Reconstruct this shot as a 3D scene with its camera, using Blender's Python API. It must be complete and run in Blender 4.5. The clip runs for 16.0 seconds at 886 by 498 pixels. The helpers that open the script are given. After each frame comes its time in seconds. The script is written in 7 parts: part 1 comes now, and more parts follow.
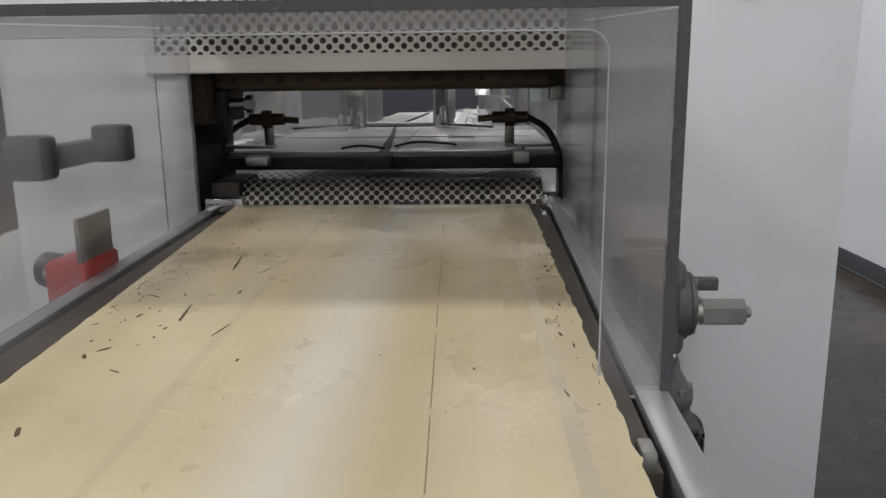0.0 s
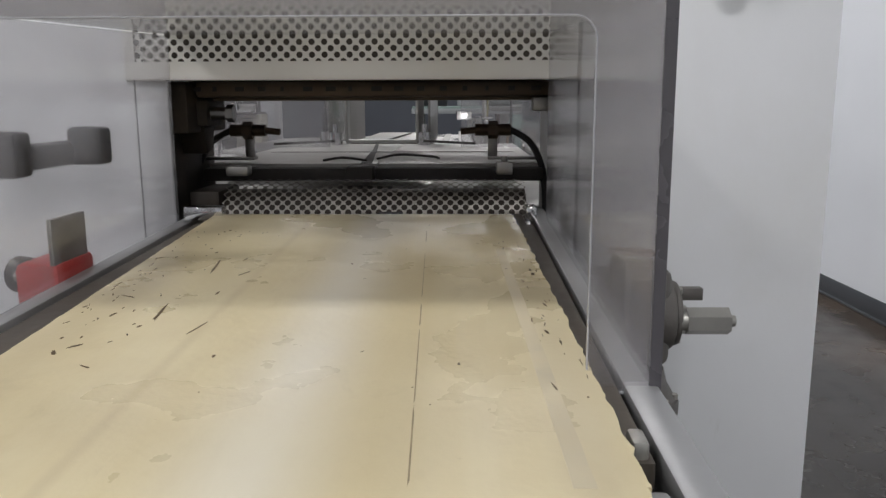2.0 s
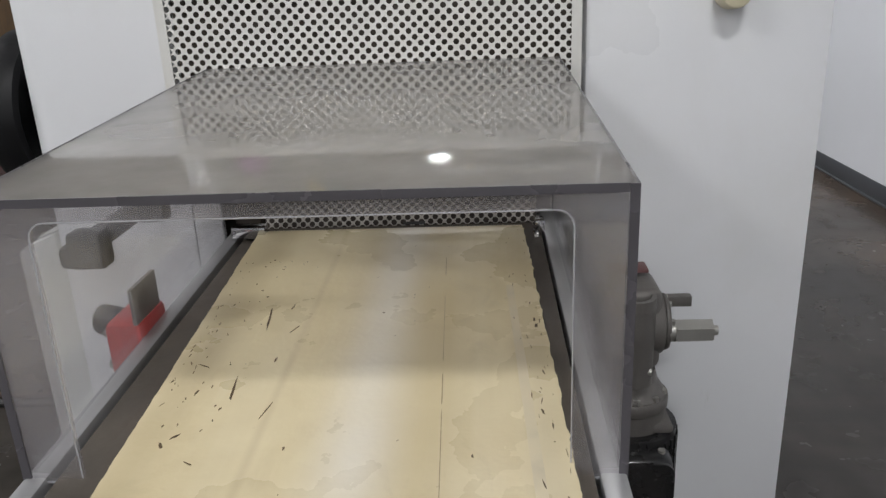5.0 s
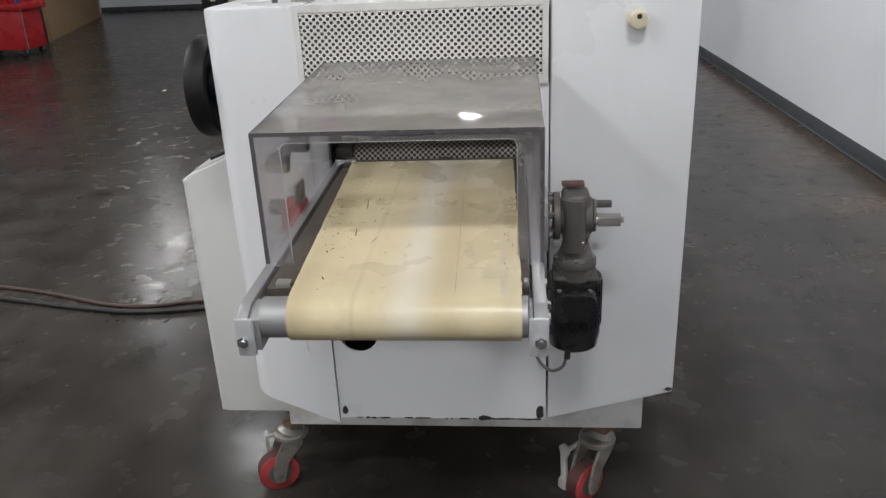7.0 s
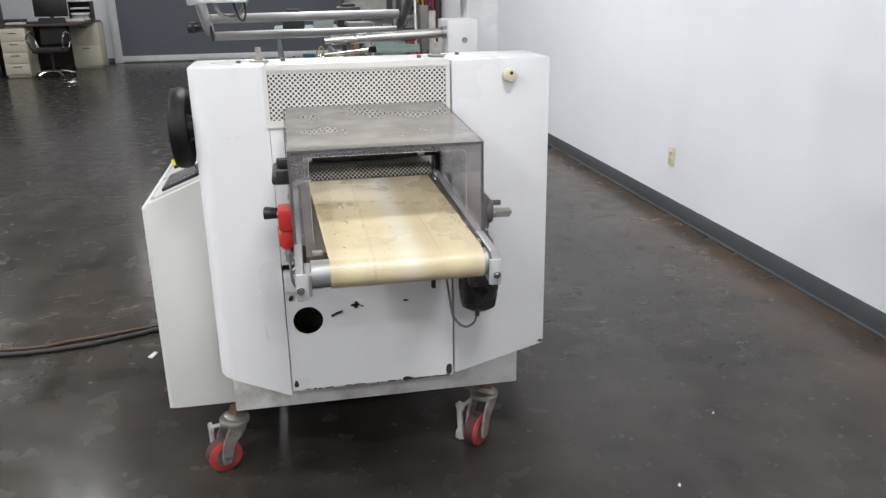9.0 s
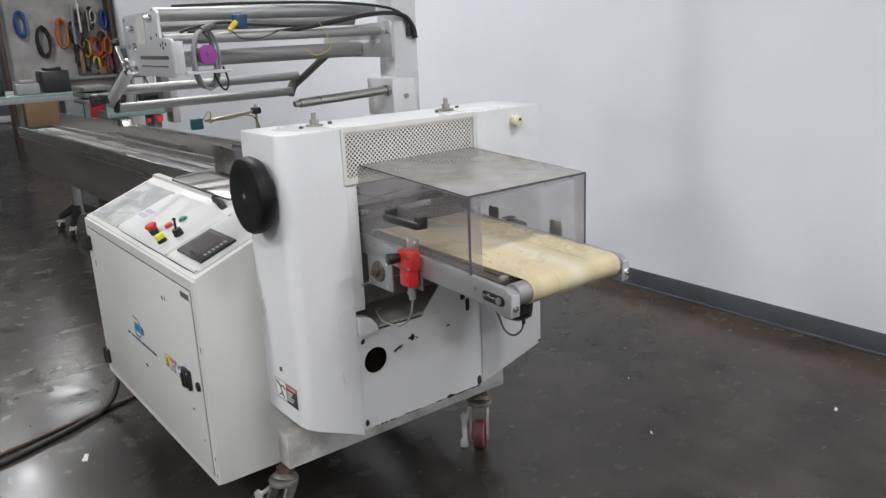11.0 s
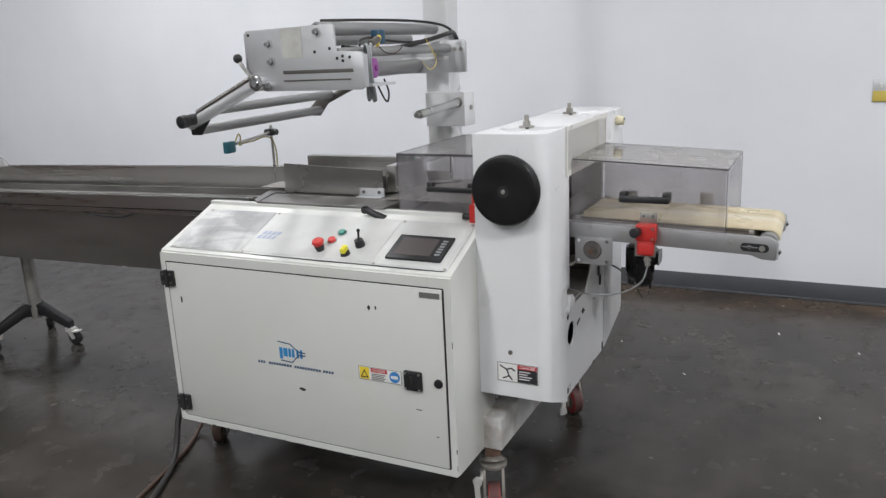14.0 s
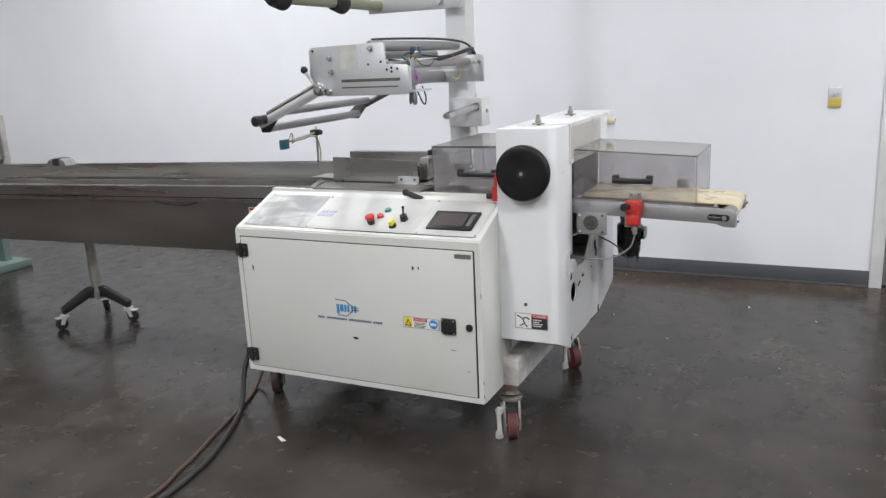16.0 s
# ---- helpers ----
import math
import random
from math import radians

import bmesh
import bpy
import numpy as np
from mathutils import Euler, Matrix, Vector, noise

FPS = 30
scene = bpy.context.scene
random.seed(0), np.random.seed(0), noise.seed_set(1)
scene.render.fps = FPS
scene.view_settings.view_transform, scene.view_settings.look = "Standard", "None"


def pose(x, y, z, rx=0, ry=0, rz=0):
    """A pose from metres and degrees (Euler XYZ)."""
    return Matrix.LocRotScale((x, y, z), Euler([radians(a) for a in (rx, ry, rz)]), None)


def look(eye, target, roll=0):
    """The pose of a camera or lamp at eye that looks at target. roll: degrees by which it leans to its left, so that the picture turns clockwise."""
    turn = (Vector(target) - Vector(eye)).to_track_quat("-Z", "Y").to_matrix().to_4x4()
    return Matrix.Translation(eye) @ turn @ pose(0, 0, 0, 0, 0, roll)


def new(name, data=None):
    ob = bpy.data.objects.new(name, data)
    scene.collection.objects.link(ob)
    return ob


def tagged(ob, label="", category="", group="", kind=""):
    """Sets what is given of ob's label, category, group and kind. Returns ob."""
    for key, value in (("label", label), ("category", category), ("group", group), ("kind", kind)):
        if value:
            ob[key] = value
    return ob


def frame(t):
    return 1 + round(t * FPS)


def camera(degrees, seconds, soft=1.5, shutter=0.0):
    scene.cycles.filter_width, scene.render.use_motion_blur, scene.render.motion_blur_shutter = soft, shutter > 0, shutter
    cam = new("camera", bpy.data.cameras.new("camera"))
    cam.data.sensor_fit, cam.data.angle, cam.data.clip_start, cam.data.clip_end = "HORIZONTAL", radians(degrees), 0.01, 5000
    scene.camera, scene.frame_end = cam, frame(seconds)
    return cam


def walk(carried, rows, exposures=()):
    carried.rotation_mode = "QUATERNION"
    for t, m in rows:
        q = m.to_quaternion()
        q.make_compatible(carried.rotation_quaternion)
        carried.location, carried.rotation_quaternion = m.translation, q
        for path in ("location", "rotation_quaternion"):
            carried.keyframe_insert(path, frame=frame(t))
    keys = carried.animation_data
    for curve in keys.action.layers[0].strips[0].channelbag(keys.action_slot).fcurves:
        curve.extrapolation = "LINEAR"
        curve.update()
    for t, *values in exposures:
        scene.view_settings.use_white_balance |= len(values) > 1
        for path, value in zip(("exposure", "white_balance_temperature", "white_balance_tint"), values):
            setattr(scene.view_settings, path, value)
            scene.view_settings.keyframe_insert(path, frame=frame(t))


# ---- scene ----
cam = camera(59.0, 16.0, soft=1.4)
PATH = [
    (0, (0.0569, -0.8262, 1.0542), (-0.0292, 1.1251, 0.6241), -0.70),
    (0.5, (0.0518, -0.8226, 1.0370), (0.0234, 1.1543, 0.7350), -0.25),
    (1, (0.0534, -0.8189, 1.0358), (0.0235, 1.1555, 0.7186), -0.22),
    (1.5, (0.0557, -0.8192, 1.0350), (0.0168, 1.1502, 0.6885), -0.40),
    (2, (0.0549, -0.8204, 1.0350), (0.0170, 1.1460, 0.6722), -0.21),
    (2.5, (0.0545, -0.8240, 1.0359), (0.0096, 1.1410, 0.6661), -0.39),
    (3, (0.0569, -0.8266, 1.0355), (0.0101, 1.1369, 0.6579), -0.59),
    (3.5, (0.0598, -0.8263, 1.0362), (0.0110, 1.1358, 0.6517), -0.73),
    (5.8, (0.0807, -1.0148, 1.2638), (-0.0491, 0.8303, 0.5030), -2.94),
    (6, (0.0907, -1.0928, 1.2628), (-0.0484, 0.7788, 0.5717), -2.44),
    (6.5, (0.1304, -1.2952, 1.3047), (-0.0415, 0.5719, 0.6087), -0.92),
    (7, (0.1132, -1.4514, 1.3243), (-0.0703, 0.3939, 0.5752), -2.64),
    (7.5, (0.0509, -1.6606, 1.3397), (-0.0372, 0.1700, 0.5389), -3.42),
    (8, (0.0127, -1.7859, 1.3545), (0.0979, 0.0865, 0.6568), -2.76),
    (8.5, (-0.0462, -1.8960, 1.3596), (0.1644, -0.0347, 0.6585), -3.87),
    (9, (-0.2184, -1.9781, 1.3811), (0.1305, -0.1126, 0.7501), -1.00),
    (9.2, (-0.3251, -2.0162, 1.3906), (0.1422, -0.1726, 0.7720), -2.72),
    (11.3, (-1.4547, -1.7400, 1.4566), (-0.1966, -0.2760, 0.9334), -0.38),
    (11.5, (-1.5327, -1.6963, 1.4441), (-0.2102, -0.2897, 0.9223), 0.74),
    (12, (-1.7567, -1.4809, 1.4343), (-0.3334, -0.1810, 0.9011), -1.33),
    (12.5, (-2.0076, -1.2904, 1.4335), (-0.4761, -0.1103, 0.9218), -0.35),
    (13, (-2.2448, -1.1040, 1.4530), (-0.6277, -0.0517, 0.9260), -1.25),
    (13.5, (-2.3774, -0.8690, 1.4343), (-0.7153, 0.1011, 0.8900), -3.91),
    (14, (-2.5528, -0.7110, 1.4545), (-0.8208, 0.1575, 0.9587), -2.67),
    (14.5, (-2.7609, -0.6891, 1.4418), (-1.0055, 0.0935, 0.8885), -4.30),
    (15, (-2.8876, -0.7485, 1.4533), (-1.1274, 0.0494, 0.9385), -3.17),
    (15.5, (-3.0402, -0.8261, 1.4500), (-1.3100, 0.0288, 0.9252), -2.94),
    (16, (-3.1657, -0.8462, 1.4634), (-1.4154, 0.0013, 0.9960), -2.67),
]
walk(cam, [(t, look(eye, target, roll)) for t, eye, target, roll in PATH],
     exposures=((0.0, -1.20), (0.5, -1.05), (1.5, -1.03), (3.7, -1.12), (5.8, -0.98), (7.0, -0.89), (7.4, -0.70), (8.2, -0.48), (9.2, -0.40), (11.3, -0.81), (13.0, -0.83), (14.0, -0.79), (15.0, -0.78), (16.0, -0.60)))

# ---- light: closed hall with ceiling panels ----
world = bpy.data.worlds.new("hall_world")
scene.world = world
world.use_nodes = True
world.node_tree.nodes["Background"].inputs[0].default_value = (0.75, 0.8, 0.9, 1)
world.node_tree.nodes["Background"].inputs[1].default_value = 0.03
# x, y, watts, width, depth
# unseen panels; those at (0.7, 10.4) and (0.3, 3.7) are added to brighten walls
LAMPS = [(-5.6, -5.4, 75, 0.8, 0.4), (-2.9, -5.4, 72, 0.8, 0.4), (0.3, -5.4, 92, 0.8, 0.4), (-5.6, -2.2, 75, 0.8, 0.4), (-2.9, -2.2, 122, 0.8, 0.4), (0.3, -2.2, 88, 0.8, 0.4), (-5.6, 1.2, 85, 0.8, 0.4), (-3.8, 1.2, 135, 0.8, 0.4),
         (-7.4, 5.1, 60, 0.6, 0.3), (-2.6, 5.2, 32, 0.35, 0.18), (0.3, 3.7, 95, 0.6, 0.3), (-0.42, 7.7, 90, 0.2, 0.1), (-5.75, 10.9, 60, 0.5, 0.25), (-5.3, 8.9, 40, 0.35, 0.18), (-0.4, 13.2, 48, 0.6, 0.3), (-2.9, 13.2, 38, 0.6, 0.3), (0.7, 10.4, 55, 0.5, 0.25), (0.2, 1.7, 50, 0.8, 0.4)]
CEIL = 3.7


# ---- materials ----
def mat(name, color, rough=0.5, metal=0.0, vary=0.08, scale=6.0, bump=0.0, bump_scale=120.0, stain=None, stain_amt=0.0, stain_scale=3.0,
        rough_vary=0.1, coat=0.0, spec=0.5, stretch=(1, 1, 1)):
    m = bpy.data.materials.new(name)
    m.use_nodes = True
    nt = m.node_tree
    N, L = nt.nodes, nt.links
    b = N["Principled BSDF"]
    tc = N.new("ShaderNodeTexCoord")
    mp = N.new("ShaderNodeMapping")
    mp.inputs["Scale"].default_value = stretch
    L.new(tc.outputs["Object"], mp.inputs[0])
    n1 = N.new("ShaderNodeTexNoise")
    n1.inputs["Scale"].default_value = scale
    n1.inputs["Detail"].default_value = 6
    L.new(mp.outputs[0], n1.inputs["Vector"])
    r1 = N.new("ShaderNodeMapRange")
    r1.inputs["From Min"].default_value, r1.inputs["From Max"].default_value = 0.3, 0.7
    r1.inputs["To Min"].default_value, r1.inputs["To Max"].default_value = 1 - vary, 1 + vary
    L.new(n1.outputs["Fac"], r1.inputs["Value"])
    mul = N.new("ShaderNodeMix")
    mul.data_type, mul.blend_type = "RGBA", "MULTIPLY"
    mul.inputs["Factor"].default_value = 1
    mul.inputs["A"].default_value = (*color, 1)
    L.new(r1.outputs[0], mul.inputs["B"])
    out = mul.outputs["Result"]
    if stain:
        n2 = N.new("ShaderNodeTexNoise")
        n2.inputs["Scale"].default_value = stain_scale
        n2.inputs["Detail"].default_value = 9
        n2.inputs["Roughness"].default_value = 0.65
        L.new(mp.outputs[0], n2.inputs["Vector"])
        r2 = N.new("ShaderNodeMapRange")
        r2.inputs["From Min"].default_value, r2.inputs["From Max"].default_value = 0.48, 0.72
        r2.inputs["To Max"].default_value = stain_amt
        L.new(n2.outputs["Fac"], r2.inputs["Value"])
        mx = N.new("ShaderNodeMix")
        mx.data_type = "RGBA"
        L.new(r2.outputs[0], mx.inputs["Factor"])
        L.new(out, mx.inputs["A"])
        mx.inputs["B"].default_value = (*stain, 1)
        out = mx.outputs["Result"]
    L.new(out, b.inputs["Base Color"])
    rr = N.new("ShaderNodeMapRange")
    rr.inputs["From Min"].default_value, rr.inputs["From Max"].default_value = 0.3, 0.7
    rr.inputs["To Min"].default_value, rr.inputs["To Max"].default_value = max(0.02, rough - rough_vary), min(1, rough + rough_vary)
    L.new(n1.outputs["Fac"], rr.inputs["Value"])
    L.new(rr.outputs[0], b.inputs["Roughness"])
    b.inputs["Metallic"].default_value = metal
    b.inputs["Coat Weight"].default_value = coat
    b.inputs["Specular IOR Level"].default_value = spec
    if bump:
        n3 = N.new("ShaderNodeTexNoise")
        n3.inputs["Scale"].default_value = bump_scale
        n3.inputs["Detail"].default_value = 4
        L.new(mp.outputs[0], n3.inputs["Vector"])
        bp = N.new("ShaderNodeBump")
        bp.inputs["Strength"].default_value = bump
        bp.inputs["Distance"].default_value = 0.002
        L.new(n3.outputs["Fac"], bp.inputs["Height"])
        L.new(bp.outputs[0], b.inputs["Normal"])
    return m


def glow(name, color, power):
    m = bpy.data.materials.new(name)
    m.use_nodes = True
    b = m.node_tree.nodes["Principled BSDF"]
    b.inputs["Base Color"].default_value = (*color, 1)
    b.inputs["Emission Color"].default_value = (*color, 1)
    b.inputs["Emission Strength"].default_value = power
    return m


def clear(name, tint, haze, haze_color, rough=0.06):
    """Clear plastic sheet: see-through with a Fresnel gloss and a little scratched haze."""
    m = bpy.data.materials.new(name)
    m.use_nodes = True
    nt = m.node_tree
    N, L = nt.nodes, nt.links
    N.remove(N["Principled BSDF"])
    t, d, g, f = (N.new("ShaderNode" + k) for k in ("BsdfTransparent", "BsdfDiffuse", "BsdfGlossy", "LayerWeight"))
    t.inputs[0].default_value = (*tint, 1)
    d.inputs[0].default_value = (*haze_color, 1)
    g.inputs["Roughness"].default_value = rough
    f.inputs[0].default_value = 0.5
    noise_t = N.new("ShaderNodeTexNoise")
    noise_t.inputs["Scale"].default_value = 9
    noise_t.inputs["Detail"].default_value = 7
    tc = N.new("ShaderNodeTexCoord")
    L.new(tc.outputs["Object"], noise_t.inputs["Vector"])
    mr = N.new("ShaderNodeMapRange")
    mr.inputs["From Min"].default_value, mr.inputs["From Max"].default_value = 0.3, 0.7
    mr.inputs["To Min"].default_value, mr.inputs["To Max"].default_value = haze * 0.7, haze * 1.3
    L.new(noise_t.outputs["Fac"], mr.inputs["Value"])
    a, c = N.new("ShaderNodeMixShader"), N.new("ShaderNodeMixShader")
    tl, half = N.new("ShaderNodeBsdfTranslucent"), N.new("ShaderNodeMixShader")
    tl.inputs[0].default_value = (*haze_color, 1)
    L.new(d.outputs[0], half.inputs[1])
    L.new(tl.outputs[0], half.inputs[2])
    half.inputs[0].default_value = 0.75
    L.new(mr.outputs[0], a.inputs[0])
    L.new(t.outputs[0], a.inputs[1])
    L.new(half.outputs[0], a.inputs[2])
    pw, sc_ = N.new("ShaderNodeMath"), N.new("ShaderNodeMath")
    pw.operation, sc_.operation = "POWER", "MULTIPLY_ADD"
    pw.inputs[1].default_value = 4.6
    sc_.inputs[1].default_value, sc_.inputs[2].default_value = 0.90, 0.06
    L.new(f.outputs["Facing"], pw.inputs[0])
    L.new(pw.outputs[0], sc_.inputs[0])
    L.new(sc_.outputs[0], c.inputs[0])
    L.new(a.outputs[0], c.inputs[1])
    L.new(g.outputs[0], c.inputs[2])
    L.new(c.outputs[0], N["Material Output"].inputs[0])
    return m


def layered(m, layers):
    """Lay noise-shaped tints over a material's colour: (stretch, scale, distortion, low, high, amount, tint)."""
    nt = m.node_tree
    N, L = nt.nodes, nt.links
    b = N["Principled BSDF"]
    out = b.inputs["Base Color"].links[0].from_socket
    tc = N.new("ShaderNodeTexCoord")
    for stretch, scale, warp, lo, hi, amt, col, *fine in layers:
        mp = N.new("ShaderNodeMapping")
        mp.inputs["Scale"].default_value = stretch
        mp.inputs["Location"].default_value = (scale * 3.1, lo * 7, amt * 5)
        L.new(tc.outputs["Object"], mp.inputs[0])
        n = N.new("ShaderNodeTexNoise")
        n.inputs["Scale"].default_value = scale
        n.inputs["Detail"].default_value = fine[0] if fine else 8
        n.inputs["Roughness"].default_value = 0.6
        n.inputs["Distortion"].default_value = warp
        L.new(mp.outputs[0], n.inputs["Vector"])
        r = N.new("ShaderNodeMapRange")
        r.inputs["From Min"].default_value, r.inputs["From Max"].default_value, r.inputs["To Max"].default_value = lo, hi, amt
        L.new(n.outputs["Fac"], r.inputs["Value"])
        x = N.new("ShaderNodeMix")
        x.data_type = "RGBA"
        L.new(r.outputs[0], x.inputs["Factor"])
        L.new(out, x.inputs["A"])
        x.inputs["B"].default_value = (*col, 1)
        out = x.outputs["Result"]
    L.new(out, b.inputs["Base Color"])
    return m


def concrete():
    m = mat("polished_concrete", (0.029, 0.026, 0.0235), 0.225, 0, 0.25, 9.0, 0.006, 45, (0.044, 0.039, 0.034), 0.3, 6.0, 0.085, spec=0.23)
    m.node_tree.nodes["Noise Texture"].inputs["Detail"].default_value = 3
    layered(m, (((1, 1, 1), 0.5, 0.0, 0.30, 0.72, 0.9, (0.043, 0.038, 0.034), 2),
                ((1, 1, 1), 0.9, 0.0, 0.38, 0.75, 0.8, (0.018, 0.016, 0.014), 2),
                ((1, 1, 1), 4.0, 0.0, 0.38, 0.78, 0.6, (0.049, 0.041, 0.034), 4),
                ((1, 1, 1), 1.8, 0.0, 0.45, 0.80, 0.6, (0.066, 0.056, 0.047), 3),
                ((2.6, 0.3, 1), 1.3, 0.0, 0.40, 0.72, 0.75, (0.064, 0.058, 0.052), 4),
                ((0.35, 3.2, 1), 1.4, 0.0, 0.42, 0.76, 0.65, (0.019, 0.017, 0.015), 4),
                ((1, 1, 1), 2.3, 0.2, 0.44, 0.74, 0.7, (0.066, 0.058, 0.051), 3),
                ((1, 1, 1), 3.1, 0.2, 0.46, 0.76, 0.7, (0.018, 0.016, 0.014), 3),
                ((1, 1.6, 1), 11.0, 0.1, 0.68, 0.76, 0.6, (0.128, 0.115, 0.102))))
    nt = m.node_tree
    N, L = nt.nodes, nt.links
    b = N["Principled BSDF"]
    old = b.inputs["Base Color"].links[0].from_socket
    # rusty tide mark along the wall
    tc = N.new("ShaderNodeTexCoord")
    sep = N.new("ShaderNodeSeparateXYZ")
    L.new(tc.outputs["Object"], sep.inputs[0])
    band = N.new("ShaderNodeMapRange")
    band.inputs["From Min"].default_value, band.inputs["From Max"].default_value = 1.5, 1.92
    L.new(sep.outputs["X"], band.inputs["Value"])
    n2 = N.new("ShaderNodeTexNoise")
    n2.inputs["Scale"].default_value = 2.4
    n2.inputs["Detail"].default_value = 4
    L.new(tc.outputs["Object"], n2.inputs["Vector"])
    r2 = N.new("ShaderNodeMapRange")
    r2.inputs["From Min"].default_value, r2.inputs["From Max"].default_value = 0.28, 0.78
    r2.inputs["To Max"].default_value = 0.85
    L.new(n2.outputs["Fac"], r2.inputs["Value"])
    mm = N.new("ShaderNodeMath")
    mm.operation = "MULTIPLY"
    L.new(band.outputs[0], mm.inputs[0])
    L.new(r2.outputs[0], mm.inputs[1])
    y = N.new("ShaderNodeMix")
    y.data_type = "RGBA"
    L.new(mm.outputs[0], y.inputs["Factor"])
    L.new(old, y.inputs["A"])
    y.inputs["B"].default_value = (0.13, 0.088, 0.060, 1)
    L.new(y.outputs["Result"], b.inputs["Base Color"])
    return m


def belt_material():
    """Cream conveyor belting with lengthwise dirt streaks."""
    m = mat("belt_cream", (0.63, 0.532, 0.315), 0.30, 0, 0.05, 9, 0.1, 200, (0.55, 0.43, 0.22), 0.4, 5, 0.08)
    layered(m, (((7, 0.12, 7), 1.7, 0.0, 0.40, 0.68, 0.5, (0.74, 0.67, 0.49)), ((11, 0.3, 11), 2.0, 0.0, 0.55, 0.8, 0.28, (0.52, 0.42, 0.24)),
                       ((5, 3, 5), 5.0, 0.2, 0.55, 0.85, 0.4, (0.48, 0.38, 0.21)), ((8, 4, 8), 9.0, 0.3, 0.68, 0.78, 0.45, (0.32, 0.25, 0.14)),
                ((9, 5, 9), 3.2, 0.6, 0.60, 0.74, 0.30, (0.40, 0.33, 0.20), 6),
                ((1, 1, 1), 9.0, 0.2, 0.42, 0.84, 0.34, (0.44, 0.34, 0.19), 4)))
    # pale band rubbed bare down the middle, and a dirty line beside it
    nt = m.node_tree
    N, L = nt.nodes, nt.links
    b = N["Principled BSDF"]
    tc, sep = N.new("ShaderNodeTexCoord"), N.new("ShaderNodeSeparateXYZ")
    L.new(tc.outputs["Object"], sep.inputs[0])
    wob = N.new("ShaderNodeTexNoise")
    wob.inputs["Scale"].default_value = 7
    wob.inputs["Detail"].default_value = 5
    L.new(tc.outputs["Object"], wob.inputs["Vector"])
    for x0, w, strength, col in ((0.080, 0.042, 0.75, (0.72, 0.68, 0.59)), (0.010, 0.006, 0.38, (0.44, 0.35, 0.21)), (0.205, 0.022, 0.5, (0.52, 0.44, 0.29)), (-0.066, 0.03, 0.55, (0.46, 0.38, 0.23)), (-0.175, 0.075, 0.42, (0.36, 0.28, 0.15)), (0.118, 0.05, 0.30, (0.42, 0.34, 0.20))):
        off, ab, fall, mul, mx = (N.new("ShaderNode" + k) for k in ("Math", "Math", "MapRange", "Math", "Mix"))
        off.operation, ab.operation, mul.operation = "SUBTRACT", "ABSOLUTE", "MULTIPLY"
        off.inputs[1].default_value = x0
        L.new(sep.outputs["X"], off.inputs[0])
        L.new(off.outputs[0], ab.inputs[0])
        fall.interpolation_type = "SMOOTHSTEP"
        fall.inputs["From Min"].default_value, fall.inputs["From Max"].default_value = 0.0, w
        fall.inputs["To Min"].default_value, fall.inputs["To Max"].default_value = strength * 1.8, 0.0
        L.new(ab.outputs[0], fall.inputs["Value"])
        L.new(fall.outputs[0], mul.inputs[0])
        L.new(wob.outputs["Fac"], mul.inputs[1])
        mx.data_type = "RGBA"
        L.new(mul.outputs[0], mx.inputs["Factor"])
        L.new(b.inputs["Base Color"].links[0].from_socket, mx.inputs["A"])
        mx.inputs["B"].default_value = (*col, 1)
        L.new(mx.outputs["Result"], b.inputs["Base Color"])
    return m


WALL = mat("wall_paint", (0.84, 0.855, 0.90), 0.55, 0, 0.02, 2.2, 0.1, 90, (0.80, 0.81, 0.84), 0.3, 0.8)
# grey picked to cut bounced light and deepen shadows
WALLG = mat("fill_dimming_wall_paint", (0.46, 0.47, 0.48), 0.6, 0, 0.03, 2.0, 0.1, 90)
CEILM = mat("ceiling_paint", (0.7, 0.7, 0.7), 0.8)
BASEM = mat("vinyl_base", (0.085, 0.09, 0.10), 0.45, 0, 0.12, 5)
FLOORM = concrete()
WHITE = mat("machine_enamel", (0.745, 0.75, 0.765), 0.32, 0, 0.02, 3, 0.06, 160, (0.70, 0.69, 0.64), 0.4, 2.5, 0.08)
CREAM = mat("cabinet_enamel", (0.67, 0.675, 0.65), 0.36, 0, 0.025, 3, 0.06, 160, (0.64, 0.63, 0.56), 0.45, 2.5, 0.08)
layered(WHITE, (((1, 1, 0.35), 3.5, 0.5, 0.56, 0.78, 0.35, (0.58, 0.57, 0.53)), ((2, 2, 0.5), 14.0, 0.5, 0.68, 0.76, 0.4, (0.45, 0.43, 0.39))))
layered(CREAM, (((1, 1, 0.3), 3.0, 0.5, 0.56, 0.78, 0.35, (0.56, 0.55, 0.48)), ((2, 2, 0.4), 15.0, 0.5, 0.68, 0.76, 0.4, (0.42, 0.40, 0.35))))
layered(WALL, (((1, 1, 0.15), 0.7, 0.3, 0.5, 0.75, 0.25, (0.76, 0.78, 0.82)), ((1, 1, 1), 9.0, 0.0, 0.72, 0.78, 0.25, (0.68, 0.69, 0.72))))
BASEW = mat("grimy_enamel", (0.70, 0.70, 0.69), 0.4, 0, 0.04, 4, 0.08, 120, (0.20, 0.13, 0.08), 0.75, 5.0)
GRILLE = mat("grille_enamel", (0.755, 0.745, 0.71), 0.36, 0, 0.03, 6, 0.05, 160, (0.62, 0.58, 0.48), 0.45, 5.0)
WORNAL = mat("worn_aluminium", (0.34, 0.345, 0.35), 0.55, 0.25, 0.12, 9, 0.05, 60, (0.52, 0.52, 0.51), 0.5, 6)
